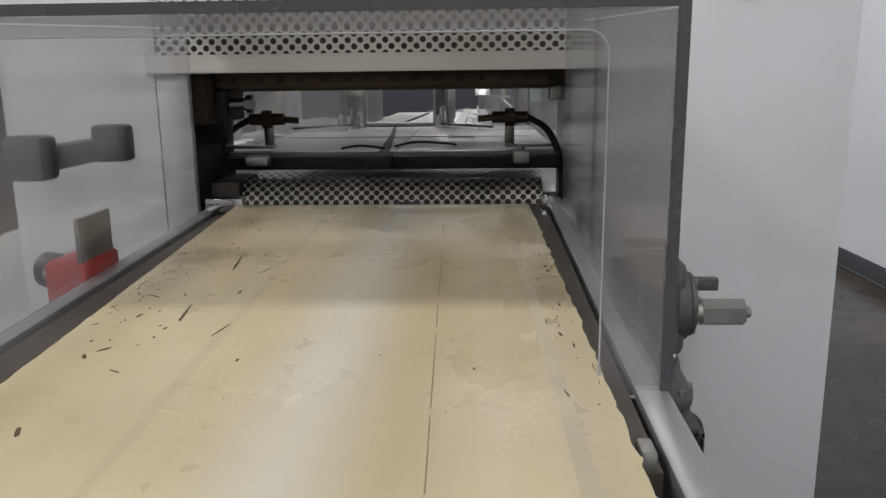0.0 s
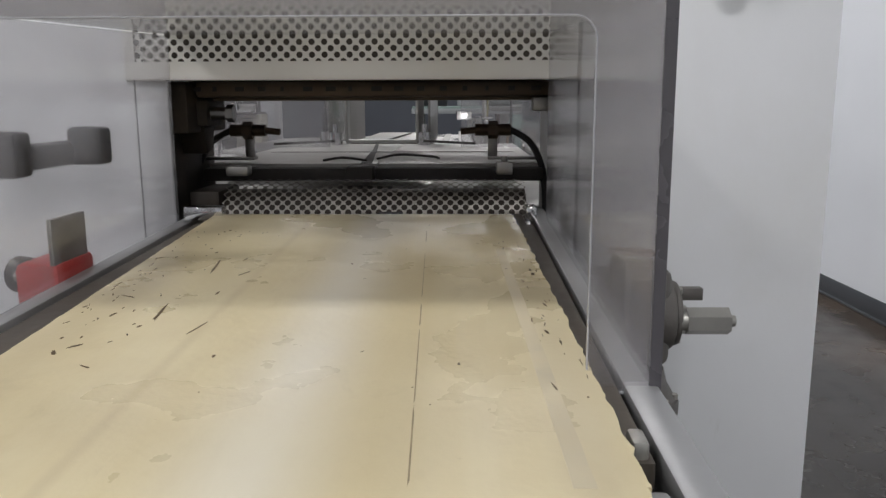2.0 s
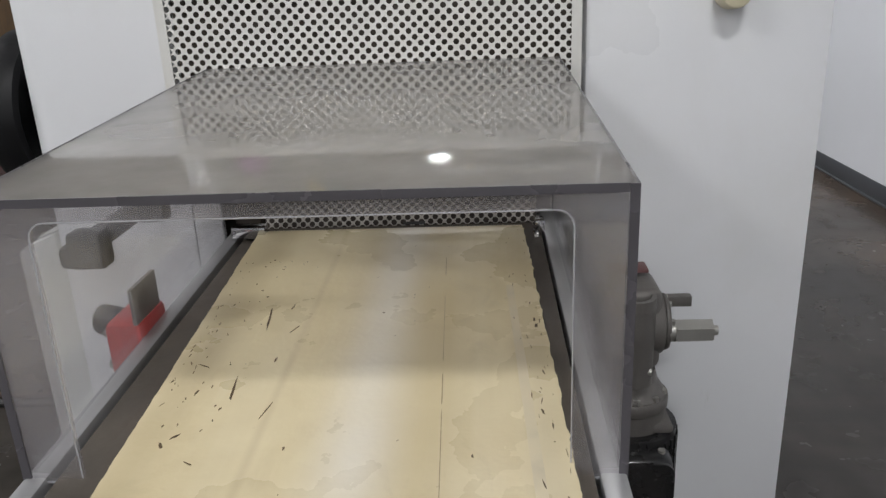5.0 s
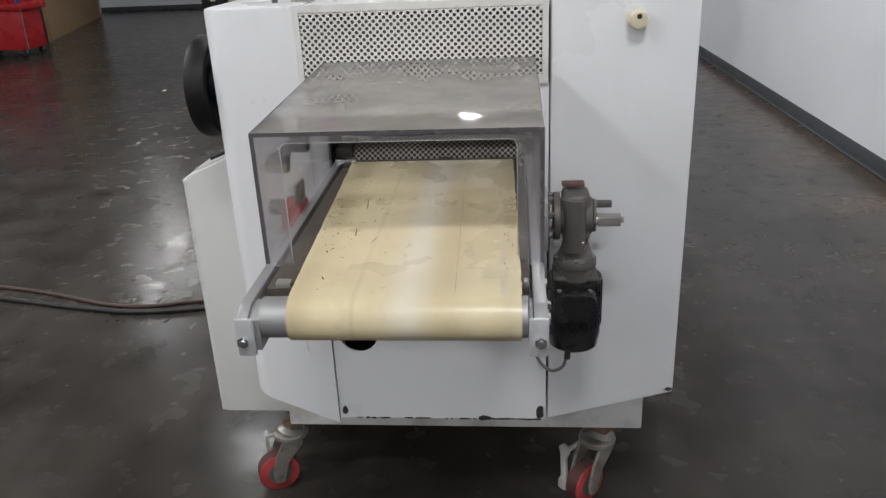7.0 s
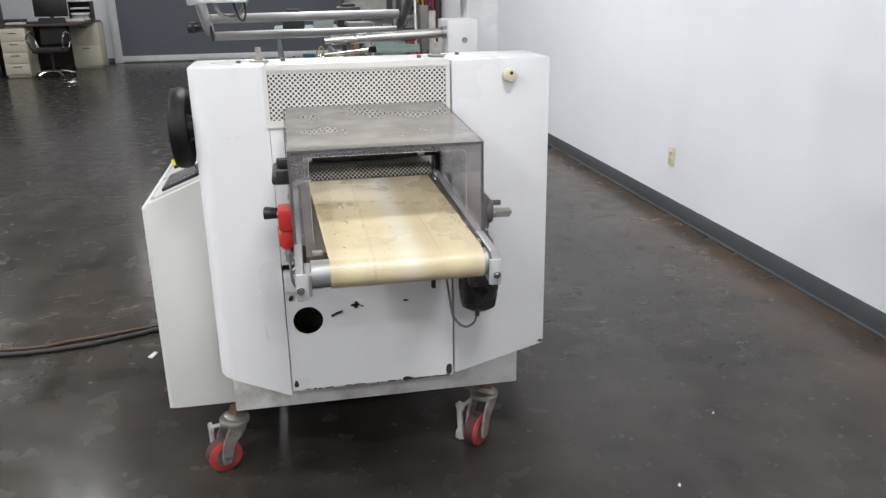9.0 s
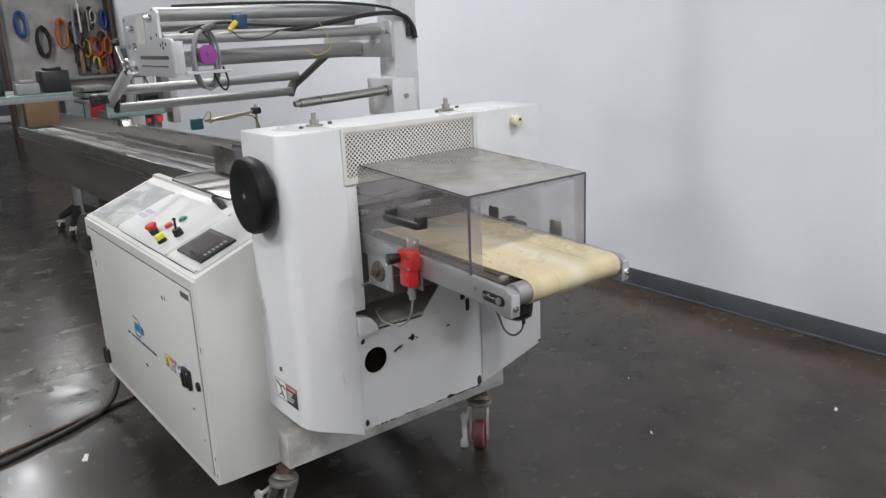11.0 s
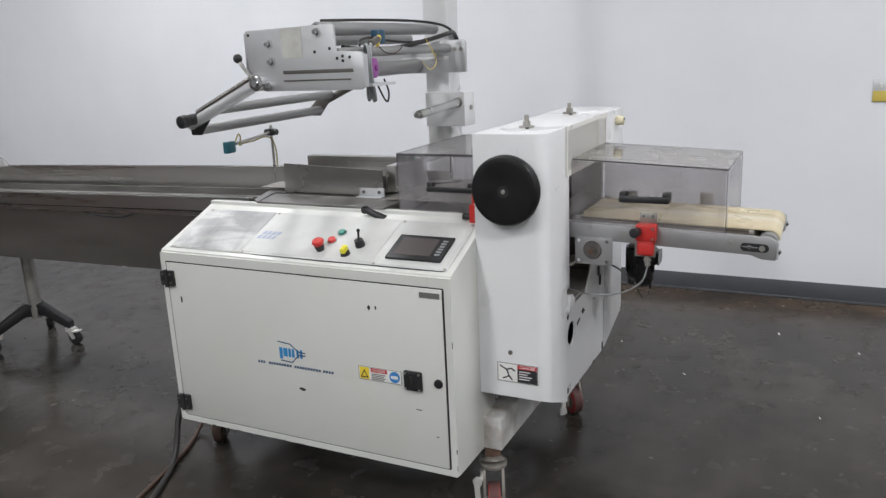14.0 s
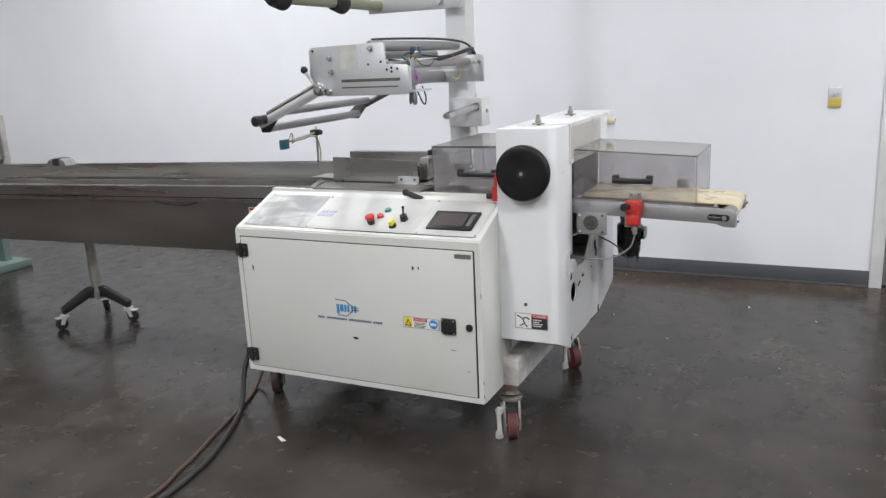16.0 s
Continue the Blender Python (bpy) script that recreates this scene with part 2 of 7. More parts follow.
layered(WORNAL, (((3, 1, 1), 4.0, 0.6, 0.46, 0.66, 0.75, (0.66, 0.66, 0.65), 5), ((1, 3, 1), 3.0, 0.5, 0.50, 0.70, 0.6, (0.21, 0.215, 0.22), 5)))
PANELM = mat("panel_film", (0.60, 0.605, 0.595), 0.45, 0, 0.05, 5, 0.04, 120, (0.44, 0.43, 0.41), 0.6, 4.0, 0.1)
CHIP = mat("bare_chip", (0.035, 0.03, 0.028), 0.7, 0, 0.3, 60)
STEEL = mat("brushed_stainless", (0.56, 0.55, 0.53), 0.30, 1.0, 0.06, 4, 0.06, 40, (0.40, 0.39, 0.37), 0.4, 2.0, 0.08, stretch=(1, 0.2, 1))
STEELD = mat("dull_stainless", (0.34, 0.33, 0.32), 0.38, 1.0, 0.12, 5, 0.06, 60, (0.16, 0.14, 0.12), 0.5, 3.0, 0.1)
TROUGH = mat("satin_stainless", (0.62, 0.61, 0.595), 0.31, 1.0, 0.08, 5, 0.06, 40, (0.46, 0.45, 0.43), 0.5, 2.5, 0.1, stretch=(1, 0.12, 3))
SKIRT = mat("satin_dull_stainless", (0.46, 0.445, 0.43), 0.38, 1.0, 0.12, 5, 0.06, 60, (0.27, 0.25, 0.23), 0.5, 3.0, 0.1, stretch=(1, 0.2, 1))
ROLLER = mat("matte_roller", (0.40, 0.40, 0.40), 0.52, 0.75, 0.05, 8, 0.03, 150, (0.36, 0.36, 0.36), 0.3, 3.0, 0.06)
ALU = mat("aluminium_plate", (0.60, 0.61, 0.625), 0.42, 0.45, 0.04, 8, 0.05, 200, None, 0, 1, 0.06)
RAIL = mat("side_rail_metal", (0.40, 0.40, 0.405), 0.45, 0.6, 0.08, 12, 0.08, 120, (0.3, 0.29, 0.28), 0.35, 6)
CHROME = mat("bright_steel", (0.72, 0.72, 0.73), 0.16, 1.0, 0.05, 20, 0, 1, None, 0, 1, 0.05)
CAST = mat("cast_grey", (0.135, 0.125, 0.115), 0.5, 0.35, 0.12, 30, 0.25, 150)
WHEELK = mat("handwheel_black", (0.008, 0.008, 0.009), 0.5, 0, 0.25, 20, 0.08, 200, spec=0.3)
BLACK = mat("black_plastic", (0.018, 0.018, 0.02), 0.42, 0, 0.25, 20, 0.08, 200)
MOTOR = mat("motor_black", (0.012, 0.012, 0.013), 0.28, 0, 0.25, 20, 0.08, 200, (0.05, 0.045, 0.04), 0.4, 8)
RUBBER = mat("rubber_black", (0.02, 0.02, 0.02), 0.75, 0, 0.2, 30)
RED = mat("red_plastic", (0.58, 0.035, 0.03), 0.38, 0, 0.08, 15)
RUST = mat("rusty_steel", (0.13, 0.08, 0.055), 0.75, 0.3, 0.4, 30, 0.4, 120)
ZINC = mat("zinc_plate", (0.42, 0.41, 0.38), 0.42, 0.75, 0.15, 20, 0.1, 90, (0.2, 0.15, 0.11), 0.5, 14)
WHEELRED = mat("red_urethane", (0.36, 0.042, 0.04), 0.5, 0, 0.3, 20, 0, 1, (0.07, 0.045, 0.04), 0.8, 22)
CASTERZ = mat("rusty_zinc", (0.36, 0.34, 0.31), 0.45, 0.6, 0.2, 20, 0.15, 90, (0.13, 0.08, 0.055), 0.8, 14)
TYREB = mat("rusty_tyre", (0.06, 0.036, 0.027), 0.7, 0, 0.3, 25)
BRAKE = mat("pale_zinc", (0.70, 0.69, 0.67), 0.45, 0.35, 0.1, 20, 0.1, 90, (0.3, 0.25, 0.2), 0.4, 18)
TREAD = mat("dirty_tread", (0.07, 0.028, 0.025), 0.7, 0, 0.35, 25)
BELT = belt_material()
DIRT = mat("belt_scuff", (0.095, 0.062, 0.03), 0.8, 0, 0.4, 80)
STRIPE = mat("belt_worn_stripe", (0.585, 0.51, 0.36), 0.5, 0, 0.12, 40, 0, 1, (0.45, 0.37, 0.24), 0.5, 20)
# near-black: soot on jaw parts, painted-in shade on linings and undersides
DARKIN = mat("soot_and_shade_steel", (0.032, 0.025, 0.020), 0.6, 0.35, 0.4, 14, 0.2, 80, (0.12, 0.09, 0.06), 0.6, 8)
GUARD = mat("sooty_perforated_steel", (0.27, 0.255, 0.235), 0.38, 0.85, 0.3, 14, 0.08, 90, (0.05, 0.04, 0.03), 0.85, 11)
TABLEM = mat("pale_worn_steel", (0.36, 0.345, 0.33), 0.42, 0.45, 0.12, 9, 0.08, 60, (0.22, 0.20, 0.18), 0.5, 6.0, 0.1)
JAWM = mat("scorched_jaw", (0.12, 0.088, 0.062), 0.55, 0.4, 0.35, 10, 0.2, 80, (0.035, 0.024, 0.017), 0.7, 7)
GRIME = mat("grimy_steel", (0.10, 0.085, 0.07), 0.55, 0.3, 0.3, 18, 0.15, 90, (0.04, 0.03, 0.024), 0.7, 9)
SHELF = mat("dusty_grey_paint", (0.40, 0.385, 0.36), 0.55, 0.0, 0.1, 8, 0.1, 90, (0.2, 0.16, 0.12), 0.6, 6)
GREEN = mat("green_button", (0.02, 0.22, 0.17), 0.35)
YELLOW = mat("yellow_knob", (0.80, 0.72, 0.05), 0.35)
PURPLE = mat("purple_cap", (0.30, 0.06, 0.30), 0.4)
TEAL = mat("teal_sensor", (0.02, 0.14, 0.18), 0.4)
YWIRE = mat("yellow_plug", (0.75, 0.55, 0.05), 0.45)
SCREEN = mat("screen_glass", (0.12, 0.105, 0.105), 0.12, 0, 0.05, 4)
IVORY = mat("ivory_plastic", (0.70, 0.64, 0.46), 0.4)
LABELW = mat("label_white", (0.78, 0.78, 0.76), 0.45)
STICKG = mat("faded_label", (0.60, 0.60, 0.57), 0.5, 0, 0.1, 12, 0, 1, (0.42, 0.41, 0.38), 0.6, 18)
LABELR = mat("label_red", (0.50, 0.05, 0.06), 0.45)
LABELK = mat("label_black", (0.03, 0.03, 0.035), 0.45)
LABELY = mat("label_yellow", (0.80, 0.62, 0.05), 0.45)
LABELB = mat("label_blue", (0.04, 0.22, 0.55), 0.45)
INKB = mat("ink_blue", (0.03, 0.24, 0.52), 0.45)
INKD = mat("ink_dark", (0.06, 0.10, 0.18), 0.5)
INKP = mat("ink_faded_blue", (0.36, 0.41, 0.54), 0.5)
PLATEG = mat("grey_nameplate", (0.20, 0.20, 0.19), 0.45, 0.3)
CORD = mat("black_cord", (0.02, 0.018, 0.018), 0.55)
CORDG = mat("grey_cord", (0.10, 0.098, 0.095), 0.5)
CORDB = mat("brown_cord", (0.065, 0.038, 0.027), 0.6)
PAPER = mat("paper_white", (0.72, 0.72, 0.70), 0.8)
CARD = mat("brown_board", (0.26, 0.165, 0.09), 0.8, 0, 0.15, 5)
REDPAINT = mat("red_paint", (0.45, 0.02, 0.025), 0.3)
BLUEPAINT = mat("blue_paint", (0.03, 0.10, 0.35), 0.35)
BEIGE = mat("beige_laminate", (0.62, 0.585, 0.47), 0.5, 0, 0.04, 3)
DARKWOOD = mat("dark_laminate", (0.07, 0.045, 0.04), 0.4, 0, 0.2, 8)
GREYDOOR = mat("grey_panel", (0.115, 0.125, 0.15), 0.5, 0, 0.08, 1.0)
TRIMW = mat("white_trim", (0.74, 0.74, 0.75), 0.4)
GREYBOX = mat("grey_paint", (0.27, 0.28, 0.285), 0.45, 0, 0.06, 8)
BROWNBOX = mat("warm_grey_paint", (0.135, 0.132, 0.125), 0.5, 0, 0.1, 8)
GREENG = mat("grey_green_paint", (0.10, 0.115, 0.108), 0.45, 0, 0.1, 8)
GREENP = mat("pale_green_paint", (0.17, 0.235, 0.215), 0.45)
RACKB = mat("grey_brown_board", (0.40, 0.385, 0.37), 0.7, 0, 0.2, 6)
REDCORD = mat("red_hose", (0.42, 0.06, 0.035), 0.5)
ORANGE = mat("orange_cord", (0.55, 0.16, 0.03), 0.5)
OLIVE = mat("olive_tube", (0.27, 0.28, 0.19), 0.45, 0.2)
POLY = clear("clear_sheet", (0.955, 0.95, 0.958), 0.20, (0.50, 0.485, 0.50), 0.15)
POLYTOP = clear("scuffed_clear_sheet", (0.97, 0.96, 0.955), 0.56, (0.66, 0.645, 0.635), 0.05)
POLYEDGE = mat("sheet_edge", (0.085, 0.08, 0.088), 0.25)
PANEL = glow("lamp_diffuser", (1.0, 1.0, 1.0), 14.0)


# ---- mesh helpers ----
class Bm:
    """A bmesh that gathers simple shapes into one part."""

    def __init__(self):
        self.bm = bmesh.new()

    def box(self, x0, x1, y0, y1, z0, z1, bev=0.0, seg=2, m=None):
        t = bmesh.new()
        bmesh.ops.create_cube(t, size=1)
        for v in t.verts:
            v.co = ((x0 + x1) / 2 + v.co.x * (x1 - x0), (y0 + y1) / 2 + v.co.y * (y1 - y0), (z0 + z1) / 2 + v.co.z * (z1 - z0))
        if bev:
            bmesh.ops.bevel(t, geom=t.edges[:], offset=bev, segments=seg, profile=0.5, affect="EDGES")
        return self.add(t, m)

    def add(self, t, m=None):
        if m is not None:
            t.transform(m)
        me = bpy.data.meshes.new("tmp")
        t.to_mesh(me)
        t.free()
        self.bm.from_mesh(me)
        bpy.data.meshes.remove(me)
        return self

    def cyl(self, a, b, r, n=20, r2=None, bev=0.0):
        a, b = Vector(a), Vector(b)
        t = bmesh.new()
        bmesh.ops.create_cone(t, cap_ends=True, segments=n, radius1=r, radius2=r if r2 is None else r2, depth=(b - a).length)
        if bev:
            edges = [e for e in t.edges if abs(e.verts[0].co.z - e.verts[1].co.z) < 1e-6]
            bmesh.ops.bevel(t, geom=edges, offset=bev, segments=2, profile=0.5, affect="EDGES")
        return self.add(t, Matrix.Translation((a + b) / 2) @ (b - a).to_track_quat("Z", "Y").to_matrix().to_4x4())

    def sphere(self, c, r, n=14):
        t = bmesh.new()
        bmesh.ops.create_uvsphere(t, u_segments=n, v_segments=n // 2, radius=r)
        return self.add(t, Matrix.Translation(c))

    def prism(self, pts, axis, a, b, bev=0.0):
        """A flat outline pushed along an axis: 'x' takes (y, z), 'y' takes (x, z), 'z' takes (x, y)."""
        t = bmesh.new()

        def at(p, h):
            return {"x": (h, p[0], p[1]), "y": (p[0], h, p[1]), "z": (p[0], p[1], h)}[axis]
        lo, hi = [t.verts.new(at(p, a)) for p in pts], [t.verts.new(at(p, b)) for p in pts]
        t.faces.new(lo)
        t.faces.new(hi)
        for i in range(len(pts)):
            t.faces.new((lo[i], lo[i - 1], hi[i - 1], hi[i]))
        bmesh.ops.recalc_face_normals(t, faces=t.faces[:])
        if bev:
            bmesh.ops.bevel(t, geom=t.edges[:], offset=bev, segments=2, profile=0.5, affect="EDGES")
        return self.add(t)

    def ring(self, pts_out, pts_in, axis, a, b):
        """A flat frame between two outlines with as many points each."""
        t = bmesh.new()

        def at(p, h):
            return {"x": (h, p[0], p[1]), "y": (p[0], h, p[1]), "z": (p[0], p[1], h)}[axis]
        rows = [[t.verts.new(at(p, h)) for p in pts] for pts, h in ((pts_out, a), (pts_in, a), (pts_in, b), (pts_out, b))]
        n = len(pts_out)
        for i in range(n):
            for k in range(4):
                r, s = rows[k], rows[(k + 1) % 4]
                t.faces.new((r[i - 1], r[i], s[i], s[i - 1]))
        bmesh.ops.recalc_face_normals(t, faces=t.faces[:])
        return self.add(t)

    def tube(self, pts, r, n=8, smooth=6):
        """A round cord along a smooth line through the points."""
        p = [Vector(q) for q in pts]
        line = []
        for i in range(len(p) - 1):
            a, b, c, d = p[max(i - 1, 0)], p[i], p[i + 1], p[min(i + 2, len(p) - 1)]
            for k in range(smooth):
                s = k / smooth
                line.append(0.5 * (2 * b + (c - a) * s + (2 * a - 5 * b + 4 * c - d) * s * s + (3 * b - a - 3 * c + d) * s ** 3))
        line.append(p[-1])
        t = bmesh.new()
        rows, up = [], Vector((0.12, 0.31, 0.94))
        for i, q in enumerate(line):
            way = (line[min(i + 1, len(line) - 1)] - line[max(i - 1, 0)]).normalized()
            u = way.cross(up)
            u = u.normalized() if u.length > 1e-4 else Vector((1, 0, 0))
            v = way.cross(u)
            rows.append([t.verts.new(q + r * (math.cos(2 * math.pi * k / n) * u + math.sin(2 * math.pi * k / n) * v)) for k in range(n)])
        for a, b in zip(rows, rows[1:]):
            for k in range(n):
                t.faces.new((a[k - 1], a[k], b[k], b[k - 1]))
        t.faces.new(rows[0])
        t.faces.new(rows[-1][::-1])
        bmesh.ops.recalc_face_normals(t, faces=t.faces[:])
        return self.add(t)

    def grid(self, f, nu, nv):
        """A sheet of points f(u, v), u and v from 0 to 1."""
        t = bmesh.new()
        g = [[t.verts.new(f(i / nu, j / nv)) for j in range(nv + 1)] for i in range(nu + 1)]
        for i in range(nu):
            for j in range(nv):
                t.faces.new((g[i][j], g[i + 1][j], g[i + 1][j + 1], g[i][j + 1]))
        return self.add(t)


def arc(cx, cy, r, a0, a1, n=6):
    return [(cx + r * math.cos(radians(a0 + (a1 - a0) * i / n)), cy + r * math.sin(radians(a0 + (a1 - a0) * i / n))) for i in range(n + 1)]


def rounded(x0, x1, y0, y1, r, n=4):
    return arc(x1 - r, y1 - r, r, 0, 90, n) + arc(x0 + r, y1 - r, r, 90, 180, n) + arc(x0 + r, y0 + r, r, 180, 270, n) + arc(x1 - r, y0 + r, r, 270, 360, n)


def part(name, b, material, parent=None, label="", smooth=True):
    bm = b.bm if isinstance(b, Bm) else b
    me = bpy.data.meshes.new(name)
    bm.to_mesh(me)
    bm.free()
    me.materials.append(material)
    if smooth:
        me.polygons.foreach_set("use_smooth", [True] * len(me.polygons))
        me.set_sharp_from_angle(angle=radians(32))
    ob = new(name, me)
    ob.visible_shadow = material is not POLY
    ob.parent = parent
    if label:
        tagged(ob, label)
    return ob


def thing(name, label, category, group="", kind="", at=(0, 0, 0)):
    ob = new(name)
    ob.location = at
    ob.empty_display_size = 0.1
    return tagged(ob, label, category, group, kind)


def setting(name, b, material, label, category):
    return tagged(part(name, b, material), label, category, kind="structure")


# ---- the hall ----
X0, X1, Y0, Y1 = -9.0, 2.08, -8.0, 16.0
floor = setting("floor", Bm().box(X0 - 0.2, X1 + 0.2, Y0 - 0.2, Y1 + 0.2, -0.1, 0), FLOORM, "polished dark grey concrete floor with stains and scuffs", "floor")
setting("ceiling", Bm().box(X0 - 0.2, X1 + 0.2, Y0 - 0.2, Y1 + 0.2, CEIL, CEIL + 0.1), CEILM, "plain white ceiling with light panels", "ceiling")
DOOR0, DOOR1 = -2.24, -1.25
east = Bm()
east.box(X1, X1 + 0.15, DOOR1, Y1, 0, CEIL)
east.box(X1, X1 + 0.15, Y0, DOOR0, 0, CEIL)
east.box(X1, X1 + 0.15, DOOR0, DOOR1, 2.1, CEIL)
setting("wall_east", east, WALL, "smooth white painted wall above a dark grey base", "wall")
setting("wall_north", Bm().box(X0, X1, Y1, Y1 + 0.15, 0, CEIL), WALL, "white wall at the far end of the hall", "wall")
# closing walls, added and greyed to dim the fill
setting("wall_west", Bm().box(X0 - 0.15, X0, Y0, Y1, 0, CEIL), WALLG, "plain hall wall, added in grey to lower the fill light", "wall")
setting("wall_south", Bm().box(X0, X1, Y0 - 0.15, Y0, 0, CEIL), WALLG, "plain hall wall, added in grey to lower the fill light", "wall")
bb = Bm()
bb.box(X1 - 0.006, X1 - 0.0005, DOOR1 + 0.07, Y1, 0.0, 0.102, 0.002)
bb.box(X1 - 0.018, X1 - 0.0005, DOOR1 + 0.07, Y1, 0.0, 0.012, 0.003)
bb.box(X1 - 0.006, X1 - 0.0005, Y0, DOOR0 - 0.07, 0.0, 0.102, 0.002)
setting("baseboard", bb, BASEM, "dark grey vinyl cove base along the white wall", "baseboard")
setting("baseboard", Bm().box(X0, -3.83, Y1 - 0.01, Y1 - 0.0005, 0, 0.1, 0.002), BASEM, "dark grey vinyl base along the far wall", "baseboard")
door = thing("door_1", "closed grey door in a white painted frame", "door", kind="structure", at=(X1, (DOOR0 + DOOR1) / 2, 0))
dx = X1


def local(b, ob):
    b.bm.transform(Matrix.Translation(-ob.location))
    return b


part("door_frame", local(Bm().box(dx - 0.02, dx + 0.1, DOOR1, DOOR1 + 0.07, 0, 2.1, 0.004).box(dx - 0.02, dx + 0.1, DOOR0 - 0.07, DOOR0, 0, 2.1, 0.004)
     .box(dx - 0.02, dx + 0.1, DOOR0 - 0.07, DOOR1 + 0.07, 2.1, 2.17, 0.004), door), TRIMW, door)
part("door_leaf", local(Bm().box(dx + 0.03, dx + 0.075, DOOR0 + 0.003, DOOR1 - 0.003, 0.008, 2.096, 0.003), door), GREYBOX, door)
part("door_handle", local(Bm().cyl((dx + 0.035, DOOR0 + 0.1, 1.0), (dx - 0.03, DOOR0 + 0.1, 1.0), 0.011).cyl((dx - 0.025, DOOR0 + 0.1, 1.0), (dx - 0.025, DOOR0 + 0.22, 1.0), 0.009), door), CHROME, door, "metal lever handle")
# dark grey partition at the far end
far = thing("partition_panel", "dark blue-grey partition panel with white trim at the far wall", "partition", kind="structure", at=(-0.7, Y1, 0))
part("panel_sheet", local(Bm().box(-3.66, X1 - 0.02, Y1 - 0.05, Y1 - 0.004, 0.14, CEIL - 0.01), far), GREYDOOR, far)
part("panel_trim", local(Bm().box(-3.82, -3.66, Y1 - 0.09, Y1 - 0.004, 0, CEIL - 0.01, 0.004), far), TRIMW, far, "white upright trim")
part("panel_sill", local(Bm().box(-3.66, X1 - 0.02, Y1 - 0.07, Y1 - 0.004, 0.02, 0.14, 0.004), far), TRIMW, far, "white bottom rail")

# ceiling light panels
for lx, ly, power, lw, ld in LAMPS:
    lamp = thing("ceiling_light", "white rectangular ceiling light panel out of view, switched on", "ceiling light", "ceiling lights", at=(lx, ly, CEIL))
    part("lamp_frame", Bm().ring(rounded(-lw / 2 - 0.04, lw / 2 + 0.04, -ld / 2 - 0.04, ld / 2 + 0.04, 0.01, 1), rounded(-lw / 2 - 0.01, lw / 2 + 0.01, -ld / 2 - 0.01, ld / 2 + 0.01, 0.005, 1), "z", -0.05, -0.003), TRIMW, lamp)
    part("diffuser", Bm().box(-lw / 2 - 0.008, lw / 2 + 0.008, -ld / 2 - 0.008, ld / 2 + 0.008, -0.035, -0.02), PANEL, lamp)
    light = bpy.data.lights.new("ceiling_lamp", "AREA")
    light.shape, light.size, light.size_y, light.energy = "RECTANGLE", lw, ld, power
    light.color = (0.985, 0.99, 1.0)
    lo = new("ceiling_lamp", light)
    lo.matrix_world = pose(lx, ly, CEIL - 0.055)

# ---- the flow wrapper ----
ROOT = (-0.1, 0.6, 0.0)
wrapper = thing("flow_wrapper", "white flow wrapping machine on red casters with a cream discharge belt", "packaging machine", at=ROOT)


SHIFT = Matrix.Identity(4)


def P(name, b, material, parent=None, label="", smooth=True):
    b.bm.transform(Matrix.Translation(-Vector(ROOT)) @ SHIFT)
    return part(name, b, material, parent or wrapper, label, smooth)


HX0, HX1, HD, HT = -0.464, 0.442, 0.225, 1.212
OX0, OX1 = -0.280, 0.177
# left column of the head: sheet shell with a rounded front corner and slanted foot


def left_outline(inset=0.0):
    i = inset
    return [(OX0 - i, HD - i)] + [(HX0 + i, HD - i)] + arc(HX0 + 0.04, 0.04, 0.04 - i, 180, 270, 8) + [(OX0 - i, 0 + i)]


lc = Bm()
t = bmesh.new()
pts = left_outline()
low = []
for x, y in pts:
    f = (x - HX0) / (OX0 - HX0)
    low.append(t.verts.new((x, y, 0.398 - 0.080 * f * (1 if y < 0.2 else 0.0))))
top = [t.verts.new((x, y, HT)) for x, y in pts]
for i in range(len(pts)):
    t.faces.new((low[i], low[i - 1], top[i - 1], top[i]))
t.faces.new(low)
t.faces.new(top)
bmesh.ops.recalc_face_normals(t, faces=t.faces[:])
bmesh.ops.bevel(t, geom=[e for e in t.edges if min(v.co.z for v in e.verts) > HT - 0.001], offset=0.006, segments=2, profile=0.5, affect="EDGES")
lc.add(t)
P("left_column", lc, WHITE)
rc = Bm()
rc.prism([(OX1 + 0.003, 0.334), (HX1, 0.404), (HX1, HT), (OX1 + 0.003, HT)], "y", 0.0, HD, 0.006)
P("right_column", rc, WHITE)
P("head_roof", Bm().box(OX0 + 0.002, OX1 + 0.001, 0.006, HD, HT - 0.018, HT - 0.002, 0.003), WHITE)
P("head_back", Bm().box(OX0 + 0.001, OX1 + 0.001, HD - 0.02, HD - 0.004, 1.075, HT - 0.02), WHITE)
# lower front plate with its round hole
fp = Bm()
PX0, PX1, PZ0, PZ1 = OX0 + 0.002, OX1 - 0.001, 0.330, 0.625
angs = sorted([2 * math.pi * k / 28 for k in range(28)] + [math.atan2(z - 0.536, x + 0.221) % (2 * math.pi) for x in (PX0, PX1) for z in (PZ0, PZ1)])
hole, sq = [], []
for a in angs:
    c_, s_ = math.cos(a), math.sin(a)
    k = min((((PX1 if c_ > 0 else PX0) + 0.221) / c_) if abs(c_) > 1e-6 else 9, (((PZ1 if s_ > 0 else PZ0) - 0.536) / s_) if abs(s_) > 1e-6 else 9)
    hole.append((-0.221 + 0.040 * c_, 0.536 + 0.040 * s_))
    sq.append((-0.221 + k * c_, 0.536 + k * s_))
fp.ring(sq, hole, "y", 0.004, 0.010)
P("front_plate", fp, WHITE, None, "white lower front plate with a round hole and chipped edges")
